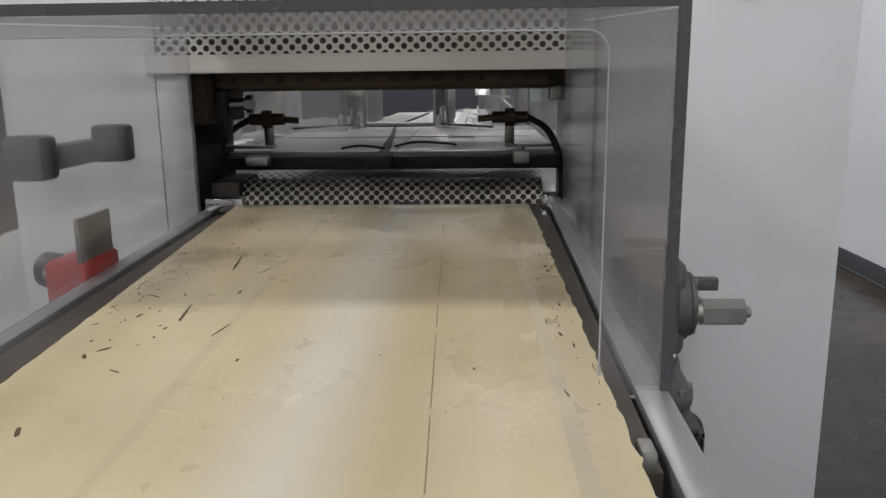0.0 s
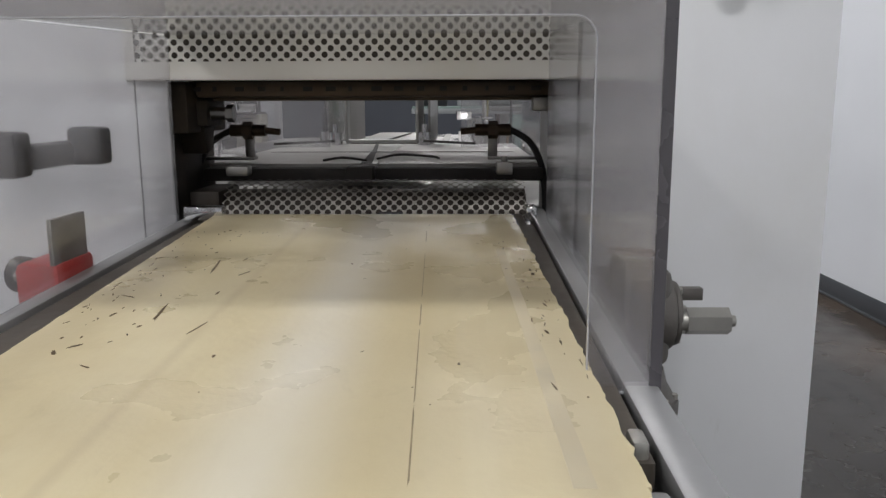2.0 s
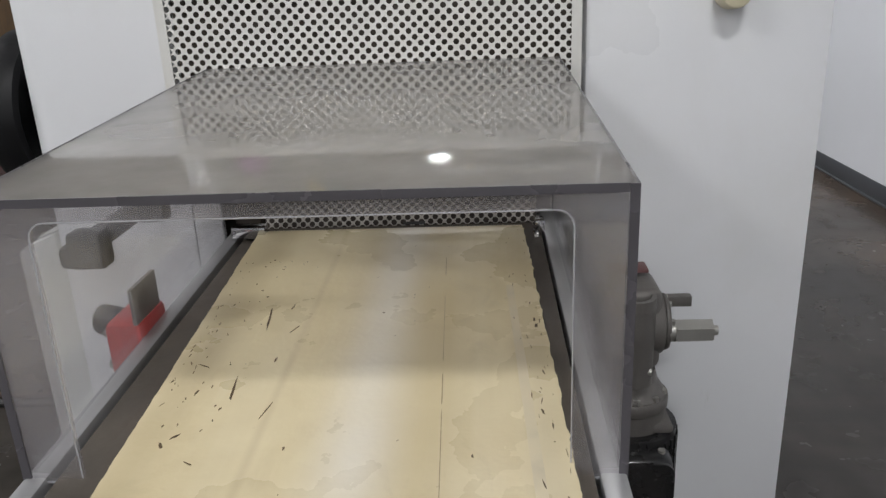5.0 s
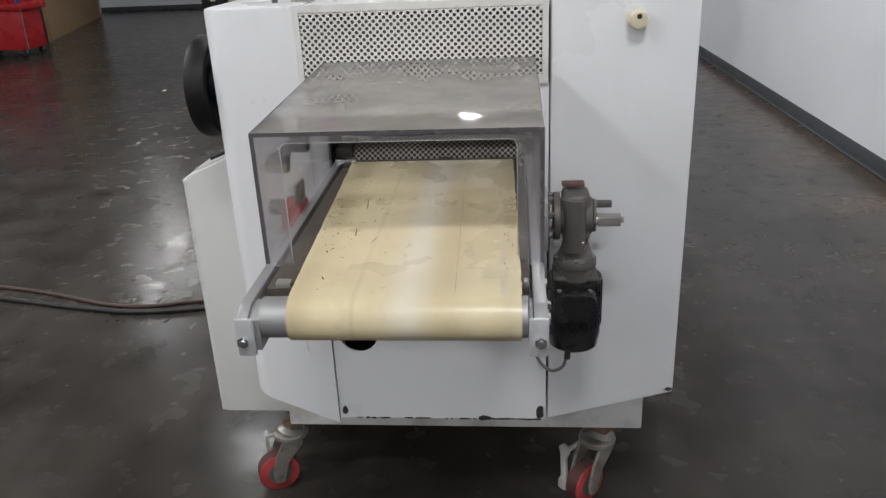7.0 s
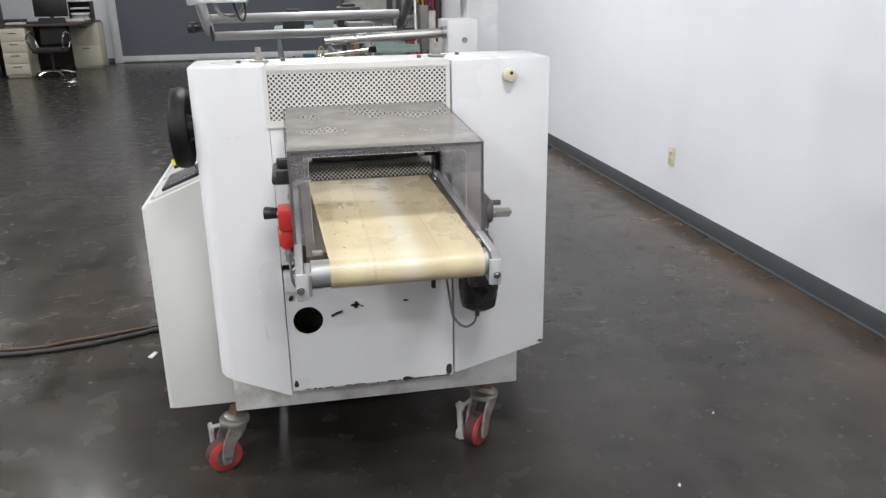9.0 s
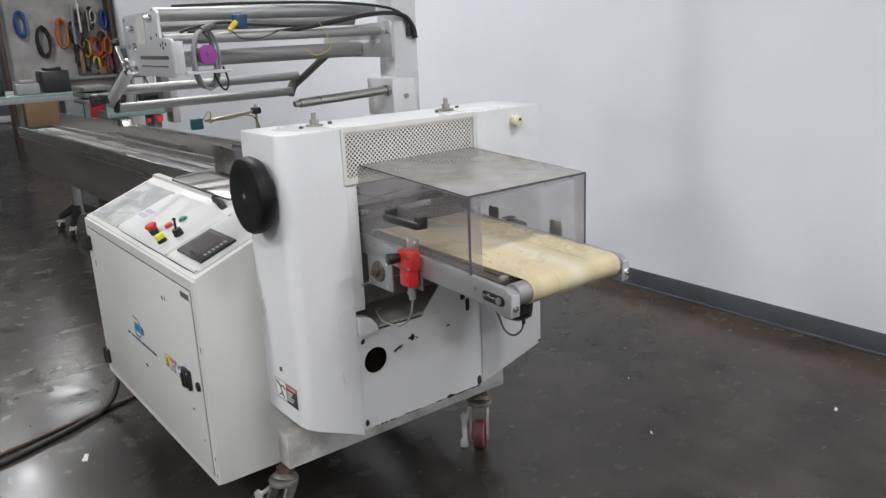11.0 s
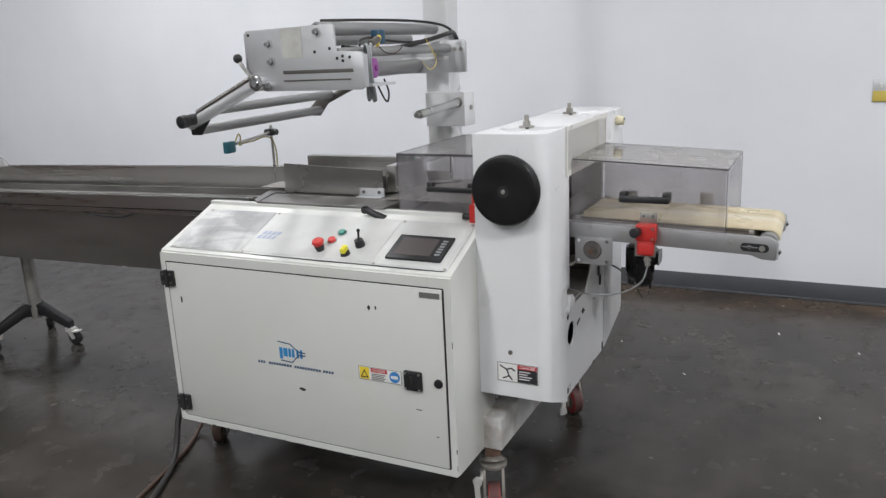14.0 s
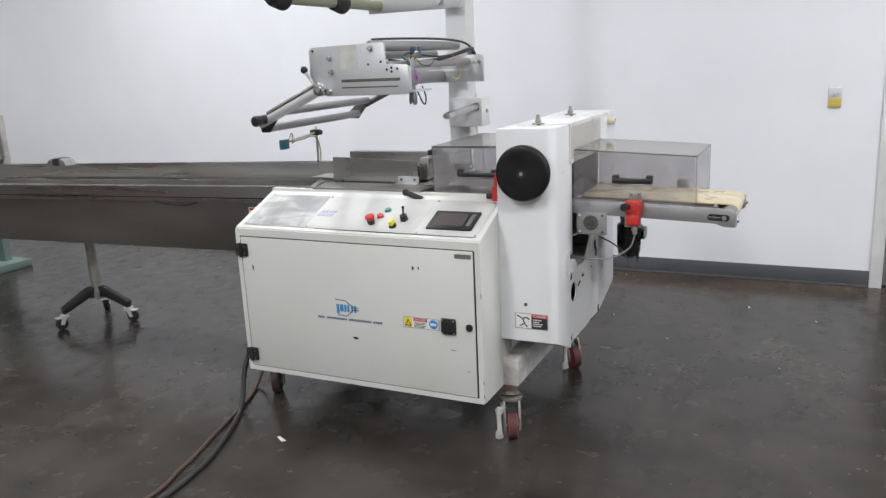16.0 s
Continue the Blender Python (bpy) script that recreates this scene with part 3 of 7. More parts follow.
P("plate_gusset", Bm().prism([(OX0 + 0.003, 0.626), (OX0 + 0.003, 0.685)] + arc(OX0 + 0.012, 0.628, 0.055, 90, 10, 6) + [(-0.205, 0.626)], "y", -0.010, 0.022, 0.004), WHITE)
P("cable_grommet", Bm().box(0.098, 0.112, -0.002, 0.012, 0.640, 0.675, 0.003), BLACK)
P("cable_grommet", Bm().box(0.118, 0.130, -0.002, 0.012, 0.600, 0.640, 0.003), BLACK)
P("strap_bracket", Bm().box(0.09, 0.14, 0.011, 0.016, 0.60, 0.70, 0.002), WHITE)
# dark sheet that paints in the shade seen through the plate's hole
P("hole_shade_sheet", Bm().box(OX0 + 0.002, OX1 - 0.001, 0.11, 0.115, 0.33, 0.62), DARKIN)
P("drip_shelf", Bm().box(OX0 + 0.002, OX1 - 0.001, 0.012, HD - 0.03, 0.628, 0.636).box(OX0 + 0.002, OX1 - 0.001, HD - 0.03, HD - 0.025, 0.636, 0.80), SHELF, None, "dusty grey shelf under the belt")
P("raised_plate", Bm().prism([(-0.05, 0.6255), (PX1, 0.6255), (PX1, 0.785), (0.085, 0.785)], "y", 0.004, 0.010, 0.001), WHITE)
P("bearing_ledge", Bm().prism([(-0.01, 0.775), (0.10, 0.745), (0.10, 0.75), (-0.01, 0.78)], "x", -0.255, -0.10), SHELF)
# chips and scuffs in the paint
rnd = random.Random(4)


def blot(b, x, z, w, h, y=0.0015, n=9, axis="y"):
    pts_ = []
    for k in range(n):
        a = 2 * math.pi * k / n
        s = rnd.uniform(0.6, 1.15)
        pts_.append((x + w / 2 * s * math.cos(a), z + h / 2 * s * math.sin(a)))
    b.prism(pts_, axis, y, y + (0.004 if axis == "y" else 0.001))


for x, z, w, h in ((-0.266, 0.352, 0.016, 0.022), (0.163, 0.352, 0.022, 0.036), (0.045, 0.333, 0.03, 0.014), (-0.090, 0.572, 0.014, 0.024), (-0.094, 0.570, 0.028, 0.008), (-0.074, 0.566, 0.008, 0.005), (0.045, 0.572, 0.016, 0.006),
                   (-0.262, 0.605, 0.014, 0.02)):
    b = Bm()
    blot(b, x, z, w, h)
    P("paint_chip", b, CHIP)
P("paint_scratch", Bm().prism([(-0.160, 0.546), (-0.142, 0.555), (-0.128, 0.558), (-0.131, 0.552), (-0.146, 0.547), (-0.156, 0.541)], "y", 0.0015, 0.004), CHIP)
b = Bm()
for k in range(40):
    blot(b, rnd.uniform(-0.24, 0.16), 0.3305 + rnd.uniform(-0.0005, 0.001), rnd.uniform(0.004, 0.022), rnd.uniform(0.001, 0.0035), n=7)
tagged(P("edge_wear", b, CHIP), kind="stuff")
b = Bm()
blot(b, 0.432, 0.412, 0.02, 0.008, -0.002)
P("paint_chip", b, CHIP)
P("screw_head", Bm().cyl((HX0 - 0.003, 0.122, 0.545), (HX0 + 0.002, 0.122, 0.545), 0.007, 12), CAST)
P("corner_knob", Bm().cyl((0.330, 0.0, 1.170), (0.330, -0.030, 1.170), 0.018, 24, 0.016, 0.004), IVORY, None, "ivory plastic bumper knob")
P("knob_screw", Bm().cyl((0.330, -0.028, 1.176), (0.330, -0.0315, 1.176), 0.0045, 12), CHIP)

# perforated grille with real holes


def perforated(b, width, height, place, p=0.0128, r=0.0033, margin=0.004):
    """Diamond cells, each with a round hole; place(u, v) lays metres on the surface."""
    t = bmesh.new()
    nx, ny = int((width - 2 * margin) / p), int((height - 2 * margin) / (p / 2)) - 1
    ox, oy = (width - nx * p) / 2 + p / 2, (height - (ny + 1) * p / 2) / 2 + p / 2
    for j in range(ny):
        for i in range(nx - (j % 2)):
            cx, cy = ox + i * p + (p / 2 if j % 2 else 0), oy + j * p / 2
            inner = [t.verts.new(place(cx + r * math.cos(math.pi * k / 4), cy + r * math.sin(math.pi * k / 4))) for k in range(8)]
            outer = [t.verts.new(place(cx + p / 2 * c, cy + p / 2 * s)) for c, s in ((1, 0), (0.5, 0.5), (0, 1), (-0.5, 0.5), (-1, 0), (-0.5, -0.5), (0, -1), (0.5, -0.5))]
            for k in range(8):
                t.faces.new((outer[k], outer[(k + 1) % 8], inner[(k + 1) % 8], inner[k]))
    bmesh.ops.remove_doubles(t, verts=t.verts[:], dist=1e-5)
    b.add(t)
    return b


GX0, GX1, GZ0, GZ1 = -0.286, 0.176, 1.062, 1.213
g = perforated(Bm(), GX1 - GX0, GZ1 - GZ0 - 0.002, lambda u, v: (GX0 + u, -0.004, GZ0 + v))
grille = P("perforated_grille", g, GRILLE, None, "cream-white perforated sheet grille", smooth=False)
fr = Bm()
fr.box(GX0, GX1, -0.0055, -0.0048, GZ0, GZ0 + 0.017).box(GX0, GX1, -0.0055, -0.0048, GZ1 - 0.013, GZ1)
fr.box(GX0, GX0 + 0.011, -0.0055, -0.0048, GZ0 + 0.0171, GZ1 - 0.0131).box(GX1 - 0.011, GX1, -0.0055, -0.0048, GZ0 + 0.0171, GZ1 - 0.0131)
fr.box(GX0, GX1, -0.0048, 0.02, GZ0 - 0.0015, GZ0).box(GX0, GX0 + 0.0015, -0.0047, -0.0002, GZ0 + 0.0001, GZ1).box(GX1 - 0.0015, GX1, -0.0047, -0.0002, GZ0 + 0.0001, GZ1)
P("grille_border", fr, GRILLE, grille)
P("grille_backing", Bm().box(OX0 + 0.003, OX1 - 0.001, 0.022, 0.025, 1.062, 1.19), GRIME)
P("opening_frame", Bm().box(OX0 + 0.001, -0.246, 0.001, 0.006, 0.70, 1.0605, 0.001), WHITE)
P("opening_frame", Bm().box(0.155, OX1 + 0.001, 0.001, 0.006, 0.79, 1.0605, 0.001), WHITE)
for bx, by in ((-0.295, 0.118), (0.166, 0.126)):
    P("jack_stud", Bm().cyl((bx, by, HT), (bx, by, HT + 0.004), 0.024, 16).cyl((bx, by, HT + 0.003), (bx, by, HT + 0.018), 0.012, 6).cyl((bx, by, HT), (bx, by, HT + 0.036), 0.007, 12), ZINC)
    P("roof_screw", Bm().cyl((bx + 0.06, by + 0.02, HT - 0.002), (bx + 0.06, by + 0.02, HT + 0.006), 0.006, 10), CAST)
    P("roof_screw", Bm().cyl((bx - 0.05, by - 0.02, HT - 0.002), (bx - 0.05, by - 0.02, HT + 0.006), 0.006, 10), CAST)

# base frame under the head and the cabinet
bf = Bm()
bf.box(-0.452, 0.412, 0.165, 0.235, 0.196, 0.306, 0.004)
bf.box(-0.452, -0.38, 0.236, 1.34, 0.235, 0.31, 0.004).box(0.32, 0.392, 0.236, 1.34, 0.235, 0.31, 0.004).box(-0.45, 0.39, 1.34, 1.41, 0.235, 0.31, 0.004)
P("base_frame", bf, BASEW)
P("head_floor", Bm().box(HX0 + 0.02, HX1 - 0.03, 0.03, HD - 0.01, 0.418, 0.424), STEELD)
# unseen panel, added to block light coming through beneath the bed
P("unseen_rear_blocker", Bm().box(-0.34, 0.31, 1.355, 1.365, 0.3105, 0.60), BASEW)
# added dark box and sheet that put the shade under the bed into colour
P("underbed_dark_box", Bm().box(-0.30, 0.20, 0.55, 1.25, 0.36, 0.5915, 0.01), DARKIN, None, "dark box added under the machine bed to deepen the shade")
P("bed_shade_sheet", Bm().box(-0.33, 0.29, 0.24, 1.35, 0.592, 0.5985), DARKIN)
P("machine_bed", Bm().box(-0.34, 0.30, 0.236, 1.36, 0.60, 0.86, 0.004), WHITE)
for lx, ly in ((-0.3, 0.4), (0.26, 0.4), (-0.3, 1.25), (0.26, 1.25)):
    P("bed_leg", Bm().box(lx - 0.03, lx + 0.03, ly - 0.03, ly + 0.03, 0.30, 0.602), WHITE)


def caster(x, y, turn, front):
    """Swivel caster: stem, top plate, fork, tyre and hub, with a brake pedal on some."""
    c = Matrix.Translation((x, y, 0)) @ pose(0, 0, 0, 0, 0, turn)

    def q(b):
        b.bm.transform(c)
        return b
    side = [(-0.014, 0.158), (0.034, 0.158), (0.058, 0.11), (0.072, 0.062), (0.068, 0.034), (0.046, 0.034), (0.030, 0.09), (-0.010, 0.135)]
    fork = P("caster", q(Bm().cyl((0, 0.012, 0.150), (0, 0.012, 0.164), 0.045, 28, None, 0.003).cyl((0, 0.008, 0.164), (0, 0.004, 0.176), 0.040, 24, 0.026, 0.002).cyl((0, 0, 0.175), (0, 0, 0.190), 0.022, 18)
             .prism(side, "x", -0.034, -0.0255).prism(side, "x", 0.0255, 0.034).cyl((-0.034, 0.055, 0.052), (0.034, 0.055, 0.052), 0.007, 12)), CASTERZ, None, "worn rusty zinc swivel caster")
    P("stem", q(Bm().cyl((0, 0, 0.176), (0, 0, 0.1962 if front else 0.2345), 0.022, 14).cyl((0, 0, 0.180), (0, 0, 0.195), 0.030, 6, 0.026)), RUST, fork)
    P("tyre", q(Bm().cyl((-0.019, 0.055, 0.052), (0.019, 0.055, 0.052), 0.052, 28, None, 0.006)), WHEELRED if front else TYREB, fork, "scuffed red tyre" if front else "rust-brown tyre")
    P("tread", q(Bm().cyl((-0.015, 0.055, 0.052), (0.015, 0.055, 0.052), 0.0528, 28)), TREAD if front else TYREB, fork, "dirt-blackened tread")
    P("wheel_hub", q(Bm().cyl((-0.0205, 0.055, 0.052), (0.0205, 0.055, 0.052), 0.030, 20)), CAST, fork)
    if front:
        P("brake_pedal", q(Bm().prism([(0.037, 0.136), (0.056, 0.140), (0.068, 0.128), (0.063, 0.108), (0.060, 0.045), (0.068, 0.030), (0.069, 0.006), (0.052, 0.003), (0.036, 0.010), (0.042, 0.034), (0.045, 0.102), (0.037, 0.118)], "y", 0.066, 0.076, 0.002)
          .box(0.034, 0.044, 0.010, 0.076, 0.126, 0.136, 0.002)), BRAKE, fork, "bright zinc brake pedal")


caster(-0.452, 0.197, 114, True)
caster(0.318, 0.190, 135, True)
caster(-0.395, 1.385, 117, False)
caster(0.335, 1.37, 60, False)

# control cabinet
SHIFT = Matrix.Translation((0, -0.012, 0))
CX, CY0, CY1, CZ0, CZT = -0.645, 0.238, 1.348, 0.194, 0.828
SL = 0.40
BX = -0.375
BZ = CZT + SL * (BX - CX)
P("cabinet_body", Bm().prism([(CX + 0.004, CZ0), (CX + 0.004, CZT), (BX, BZ), (BX, BZ + 0.012), (BX + 0.03, BZ + 0.012), (BX + 0.03, CZ0)], "y", CY0, CY1, 0.004), CREAM, None, "cream-white control cabinet with a sloping top")
# dark sheet painting in the shade below the cabinet
P("cabinet_shade_sheet", Bm().box(CX + 0.02, BX + 0.02, CY0 + 0.02, CY1 - 0.02, CZ0 - 0.004, CZ0 - 0.0005), DARKIN)
P("cabinet_lip", Bm().ring(rounded(CY0 + 0.001, CY1 - 0.001, CZ0 + 0.001, CZT - 0.006, 0.004, 1), rounded(CY0 + 0.022, CY1 - 0.022, CZ0 + 0.022, CZT - 0.036, 0.004, 1), "x", CX - 0.004, CX + 0.005), CREAM)
door_l = P("cabinet_door", Bm().box(CX - 0.0062, CX + 0.003, CY0 + 0.029, CY1 - 0.026, CZ0 + 0.025, CZT - 0.0405, 0.002), CREAM, None, "flat cream-white cabinet door, closed")
# black ring laid in the door gap to paint its shade
P("door_gap", Bm().ring(rounded(CY0 + 0.0215, CY1 - 0.0215, CZ0 + 0.0215, CZT - 0.0355, 0.004, 1), rounded(CY0 + 0.0295, CY1 - 0.0265, CZ0 + 0.0255, CZT - 0.0412, 0.004, 1), "x", CX - 0.0030, CX + 0.003), RUBBER, door_l, "dark shaded gap around the door")
for hz in (0.733, 0.272):
    hg = P("door_hinge", Bm().box(CX - 0.020, CX - 0.004, CY1 - 0.030, CY1 - 0.004, hz - 0.026, hz + 0.026, 0.004).box(CX - 0.018, CX - 0.006, CY1 - 0.062, CY1 - 0.033, hz - 0.028, hz + 0.028, 0.004), BLACK, door_l, "black corner hinge")
    P("hinge_pin", Bm().cyl((CX - 0.018, CY1 - 0.0315, hz - 0.030), (CX - 0.018, CY1 - 0.0315, hz + 0.030), 0.007, 14), RUBBER, hg)
    for yy, zz in ((CY1 - 0.017, hz + 0.014), (CY1 - 0.017, hz - 0.014), (CY1 - 0.050, hz + 0.015), (CY1 - 0.050, hz - 0.015)):
        P("hinge_screw", Bm().cyl((CX - 0.021, yy, zz), (CX - 0.017, yy, zz), 0.004, 8), CAST, hg)
FX = CX - 0.0067


def onface(b, y0, y1, z0, z1, d=0.001):
    return b.box(FX - d, FX, min(y0, y1), max(y0, y1), z0, z1)


# logo in plain shapes, and its line of unreadable writing as bars
lg = Bm()
for y, w in ((0.852, 0.016), (0.832, 0.010), (0.818, 0.009), (0.800, 0.008), (0.786, 0.008)):
    onface(lg, y, y - w, 0.507, 0.536)
onface(lg, 0.868, 0.856, 0.497, 0.536)
P("logo_mark", lg, INKB, door_l)
lg = Bm()
for a, c in (((0.872, 0.556), (0.824, 0.552)), ((0.824, 0.552), (0.790, 0.527)), ((0.790, 0.527), (0.766, 0.527)), ((0.865, 0.491), (0.820, 0.489)), ((0.820, 0.489), (0.792, 0.517)),
             ((0.792, 0.517), (0.766, 0.517))):
    v = Vector((c[0] - a[0], c[1] - a[1]))
    n_ = Vector((-v.y, v.x)).normalized() * 0.0018
    lg.prism([(a[0] + n_.x, a[1] + n_.y), (c[0] + n_.x, c[1] + n_.y), (c[0] - n_.x, c[1] - n_.y), (a[0] - n_.x, a[1] - n_.y)], "x", FX - 0.001, FX)
P("logo_outline", lg, INKD, door_l)
lg = Bm()
y = 0.962
for w in (0.034, 0.010, 0.094, 0.010, 0.102, 0.010, 0.040):
    if w > 0.02:
        k = y
        while k > y - w + 0.006:
            lg.prism([(k, 0.4705), (k - 0.0075, 0.4705), (k - 0.009, 0.479), (k - 0.0015, 0.479)], "x", FX - 0.0008, FX)
            k -= 0.0105
    y -= w
P("lettering_bars", lg, INKD, door_l)
# warning sticker and main switch
st = P("warning_sticker", onface(Bm(), 0.566, 0.414, 0.472, 0.516, 0.0008), LABELW, door_l, "white warning sticker with a yellow triangle")
P("border_line", Bm().ring([(0.414, 0.472), (0.566, 0.472), (0.566, 0.516), (0.414, 0.516)], [(0.4155, 0.4735), (0.5645, 0.4735), (0.5645, 0.5145), (0.4155, 0.5145)], "x", FX - 0.0013, FX - 0.0007), PLATEG, st)
P("yellow_field", onface(Bm(), 0.562, 0.528, 0.475, 0.513, 0.0016), LABELY, st)
P("triangle", Bm().ring([(0.559, 0.480), (0.531, 0.480), (0.545, 0.507)], [(0.554, 0.4835), (0.536, 0.4835), (0.545, 0.500)], "x", FX - 0.0024, FX - 0.0015), LABELK, st)
P("red_header", onface(Bm(), 0.522, 0.464, 0.500, 0.513, 0.0016), LABELR, st)
tb = Bm()
for k in range(4):
    onface(tb, 0.520, 0.470 + 0.006 * (k % 2), 0.4925 - 0.0055 * k, 0.4955 - 0.0055 * k, 0.0016)
P("text_bars", tb, PLATEG, st)
P("blue_disc", Bm().cyl((FX - 0.0022, 0.438, 0.494), (FX, 0.438, 0.494), 0.018, 24), LABELB, st)
P("disc_bars", Bm().box(FX - 0.003, FX - 0.002, 0.426, 0.450, 0.489, 0.499), LABELW, st)
msw = P("main_switch", Bm().box(FX - 0.012, FX + 0.002, 0.342, 0.403, 0.463, 0.526, 0.006).cyl((FX - 0.016, 0.3725, 0.4945), (FX - 0.01, 0.3725, 0.4945), 0.024, 24), BLACK, door_l, "black rotary main switch")
P("switch_grip", Bm().box(FX - 0.020, FX - 0.0155, 0.367, 0.378, 0.474, 0.515, 0.002), RUBBER, msw)
for y, z in ((0.349, 0.47), (0.396, 0.47), (0.349, 0.519), (0.396, 0.519)):
    P("switch_screw", Bm().cyl((FX - 0.014, y, z), (FX - 0.011, y, z), 0.004, 8), ZINC, msw)
P("key_lock", Bm().cyl((FX - 0.006, 0.289, 0.496), (FX + 0.002, 0.289, 0.496), 0.014, 20, None, 0.002), BLACK, door_l, "black round door lock")
P("nameplate", onface(Bm(), 0.339, 0.273, 0.759, 0.776), PLATEG, door_l, "small grey nameplate")
for y, z, w, h in ((0.513, 0.711, 0.012, 0.018), (0.490, 0.712, 0.006, 0.014), (1.27, 0.655, 0.008, 0.03), (0.79, 0.40, 0.03, 0.012), (0.36, 0.40, 0.03, 0.003), (0.30, 0.32, 0.01, 0.004)):
    b = Bm()
    blot(b, y, z, w, h, FX - 0.0008, 8, "x")
    P("paint_chip", b, CHIP, door_l)
ew = Bm()
for k in range(5):
    y = rnd.uniform(CY0 + 0.03, CY1 - 0.03)
    ew.box(FX + 0.0005, FX + 0.002, y, y + rnd.uniform(0.005, 0.04), CZT - 0.0392, CZT - 0.0385 + rnd.uniform(0, 0.001))
tagged(P("edge_wear", ew, CHIP, door_l), kind="stuff")

cw = Bm()
for k in range(14):
    if k % 4 == 1:
        z = rnd.uniform(CZ0 + 0.01, CZT - 0.02)
        cw.box(CX - 0.0046, CX - 0.0038, CY0 + 0.0006, CY0 + 0.0006 + rnd.uniform(0.0008, 0.003), z, z + rnd.uniform(0.002, 0.02))
    else:
        y = rnd.uniform(CY0 + 0.02, CY1 - 0.05)
        cw.box(CX - 0.0046, CX - 0.0038, y, y + rnd.uniform(0.003, 0.03), CZ0 + 0.0008, CZ0 + 0.0008 + rnd.uniform(0.0008, 0.0026))
tagged(P("edge_wear", cw, CHIP), kind="stuff")

# sloping control panel: a frame of its own, y along, s up the slope
SA = math.atan(SL)
SLOPE = Matrix(((math.cos(SA), 0, -math.sin(SA), CX + 0.004), (0, 1, 0, 0), (math.sin(SA), 0, math.cos(SA), CZT + 0.001), (0, 0, 0, 1)))


def S(name, b, material, parent=None, label=""):
    b.bm.transform(SLOPE)
    return P(name, b, material, parent, label)


SLEN = (BX - CX) / math.cos(SA)
cp = S("control_panel", Bm().box(0.016, SLEN - 0.035, CY0 + 0.02, CY1 - 0.03, 0.0, 0.003, 0.0012), PANELM, None, "cream control panel with buttons and a touch screen")
S("worn_plate", Bm().box(0.02, SLEN - 0.04, 1.016, CY1 - 0.034, 0.0032, 0.0042), WORNAL, cp, "worn bare metal plate")
# black strip painting in the shadow under the panel's wavy lifted edge
S("panel_shadow_gap", Bm().prism([(0.0145, CY0 + 0.03), (0.0160, CY0 + 0.03), (0.0160, 0.96), (0.0156, 0.96), (0.0128, 0.70), (0.0142, 0.52), (0.0128, 0.40)], "z", 0.0, 0.0018), RUBBER, cp)
S("overlay_sheet", Bm().box(0.026, SLEN - 0.045, 0.515, 1.010, 0.0032, 0.004), PANELM, cp)
S("screen_sheet", Bm().box(0.022, SLEN - 0.04, CY0 + 0.03, 0.495, 0.0032, 0.004), PANELM, cp)
tb = Bm()
for k in range(2):
    for j in range(4):
        y = 1.000 - 0.019 * j - 0.006 * k
        tb.prism([(0.100 + 0.024 * k, y), (0.118 + 0.024 * k, y - 0.004), (0.118 + 0.024 * k, y - 0.017), (0.100 + 0.024 * k, y - 0.014)], "z", 0.0041, 0.0048)
S("faded_print", tb, INKP, cp)
hmi = S("touch_screen", Bm().box(0.048, 0.168, 0.292, 0.478, 0.003, 0.012, 0.003), BLACK, cp, "black framed touch screen, switched off")
S("screen_glass", Bm().box(0.066, 0.152, 0.335, 0.458, 0.0122, 0.013), SCREEN, hmi)
for k in range(6):
    S("screen_key", Bm().box(0.072 + 0.0135 * k, 0.080 + 0.0135 * k, 0.305, 0.322, 0.0122, 0.0132, 0.0004), GREYBOX, hmi)
bt = S("emergency_button", Bm().cyl((0.066, 0.722, 0.003), (0.066, 0.722, 0.022), 0.013, 16, 0.016), BLACK, cp, "red mushroom emergency button")
S("mushroom_cap", Bm().cyl((0.066, 0.722, 0.022), (0.066, 0.722, 0.034), 0.013, 20, 0.02).cyl((0.066, 0.722, 0.034), (0.066, 0.722, 0.041), 0.02, 20, 0.017, 0.002), RED, bt)
bt = S("start_button", Bm().cyl((0.158, 0.692, 0.003), (0.158, 0.692, 0.008), 0.0155, 20), CHROME, cp, "green push button")
S("button_cap", Bm().cyl((0.158, 0.692, 0.006), (0.158, 0.692, 0.015), 0.012, 20, None, 0.002), GREEN, bt)
bt = S("stop_button", Bm().cyl((0.112, 0.704, 0.003), (0.112, 0.704, 0.008), 0.0155, 20), CHROME, cp, "red push button")
S("button_cap", Bm().cyl((0.112, 0.704, 0.006), (0.112, 0.704, 0.017), 0.013, 20, None, 0.002), RED, bt)
bt = S("selector_switch", Bm().cyl((0.054, 0.622, 0.003), (0.054, 0.622, 0.014), 0.016, 20, 0.014), BLACK, cp, "yellow lit selector knob")
S("selector_knob", Bm().box(0.040, 0.068, 0.614, 0.630, 0.013, 0.032, 0.004), YELLOW, bt)
bt = S("toggle_switch", Bm().cyl((0.102, 0.594, 0.003), (0.102, 0.594, 0.026), 0.016, 18, 0.014), BLACK, cp, "black toggle switch")
S("toggle_lever", Bm().cyl((0.102, 0.594, 0.026), (0.111, 0.591, 0.055), 0.0035, 10).sphere((0.111, 0.591, 0.056), 0.006), BLACK, bt)
for y in (CY0 + 0.03, 0.505, 1.003, CY1 - 0.045):
    for s in (0.022, SLEN - 0.045):
        S("panel_screw", Bm().cyl((s, y, 0.003), (s, y, 0.006), 0.005, 10), ZINC, cp)

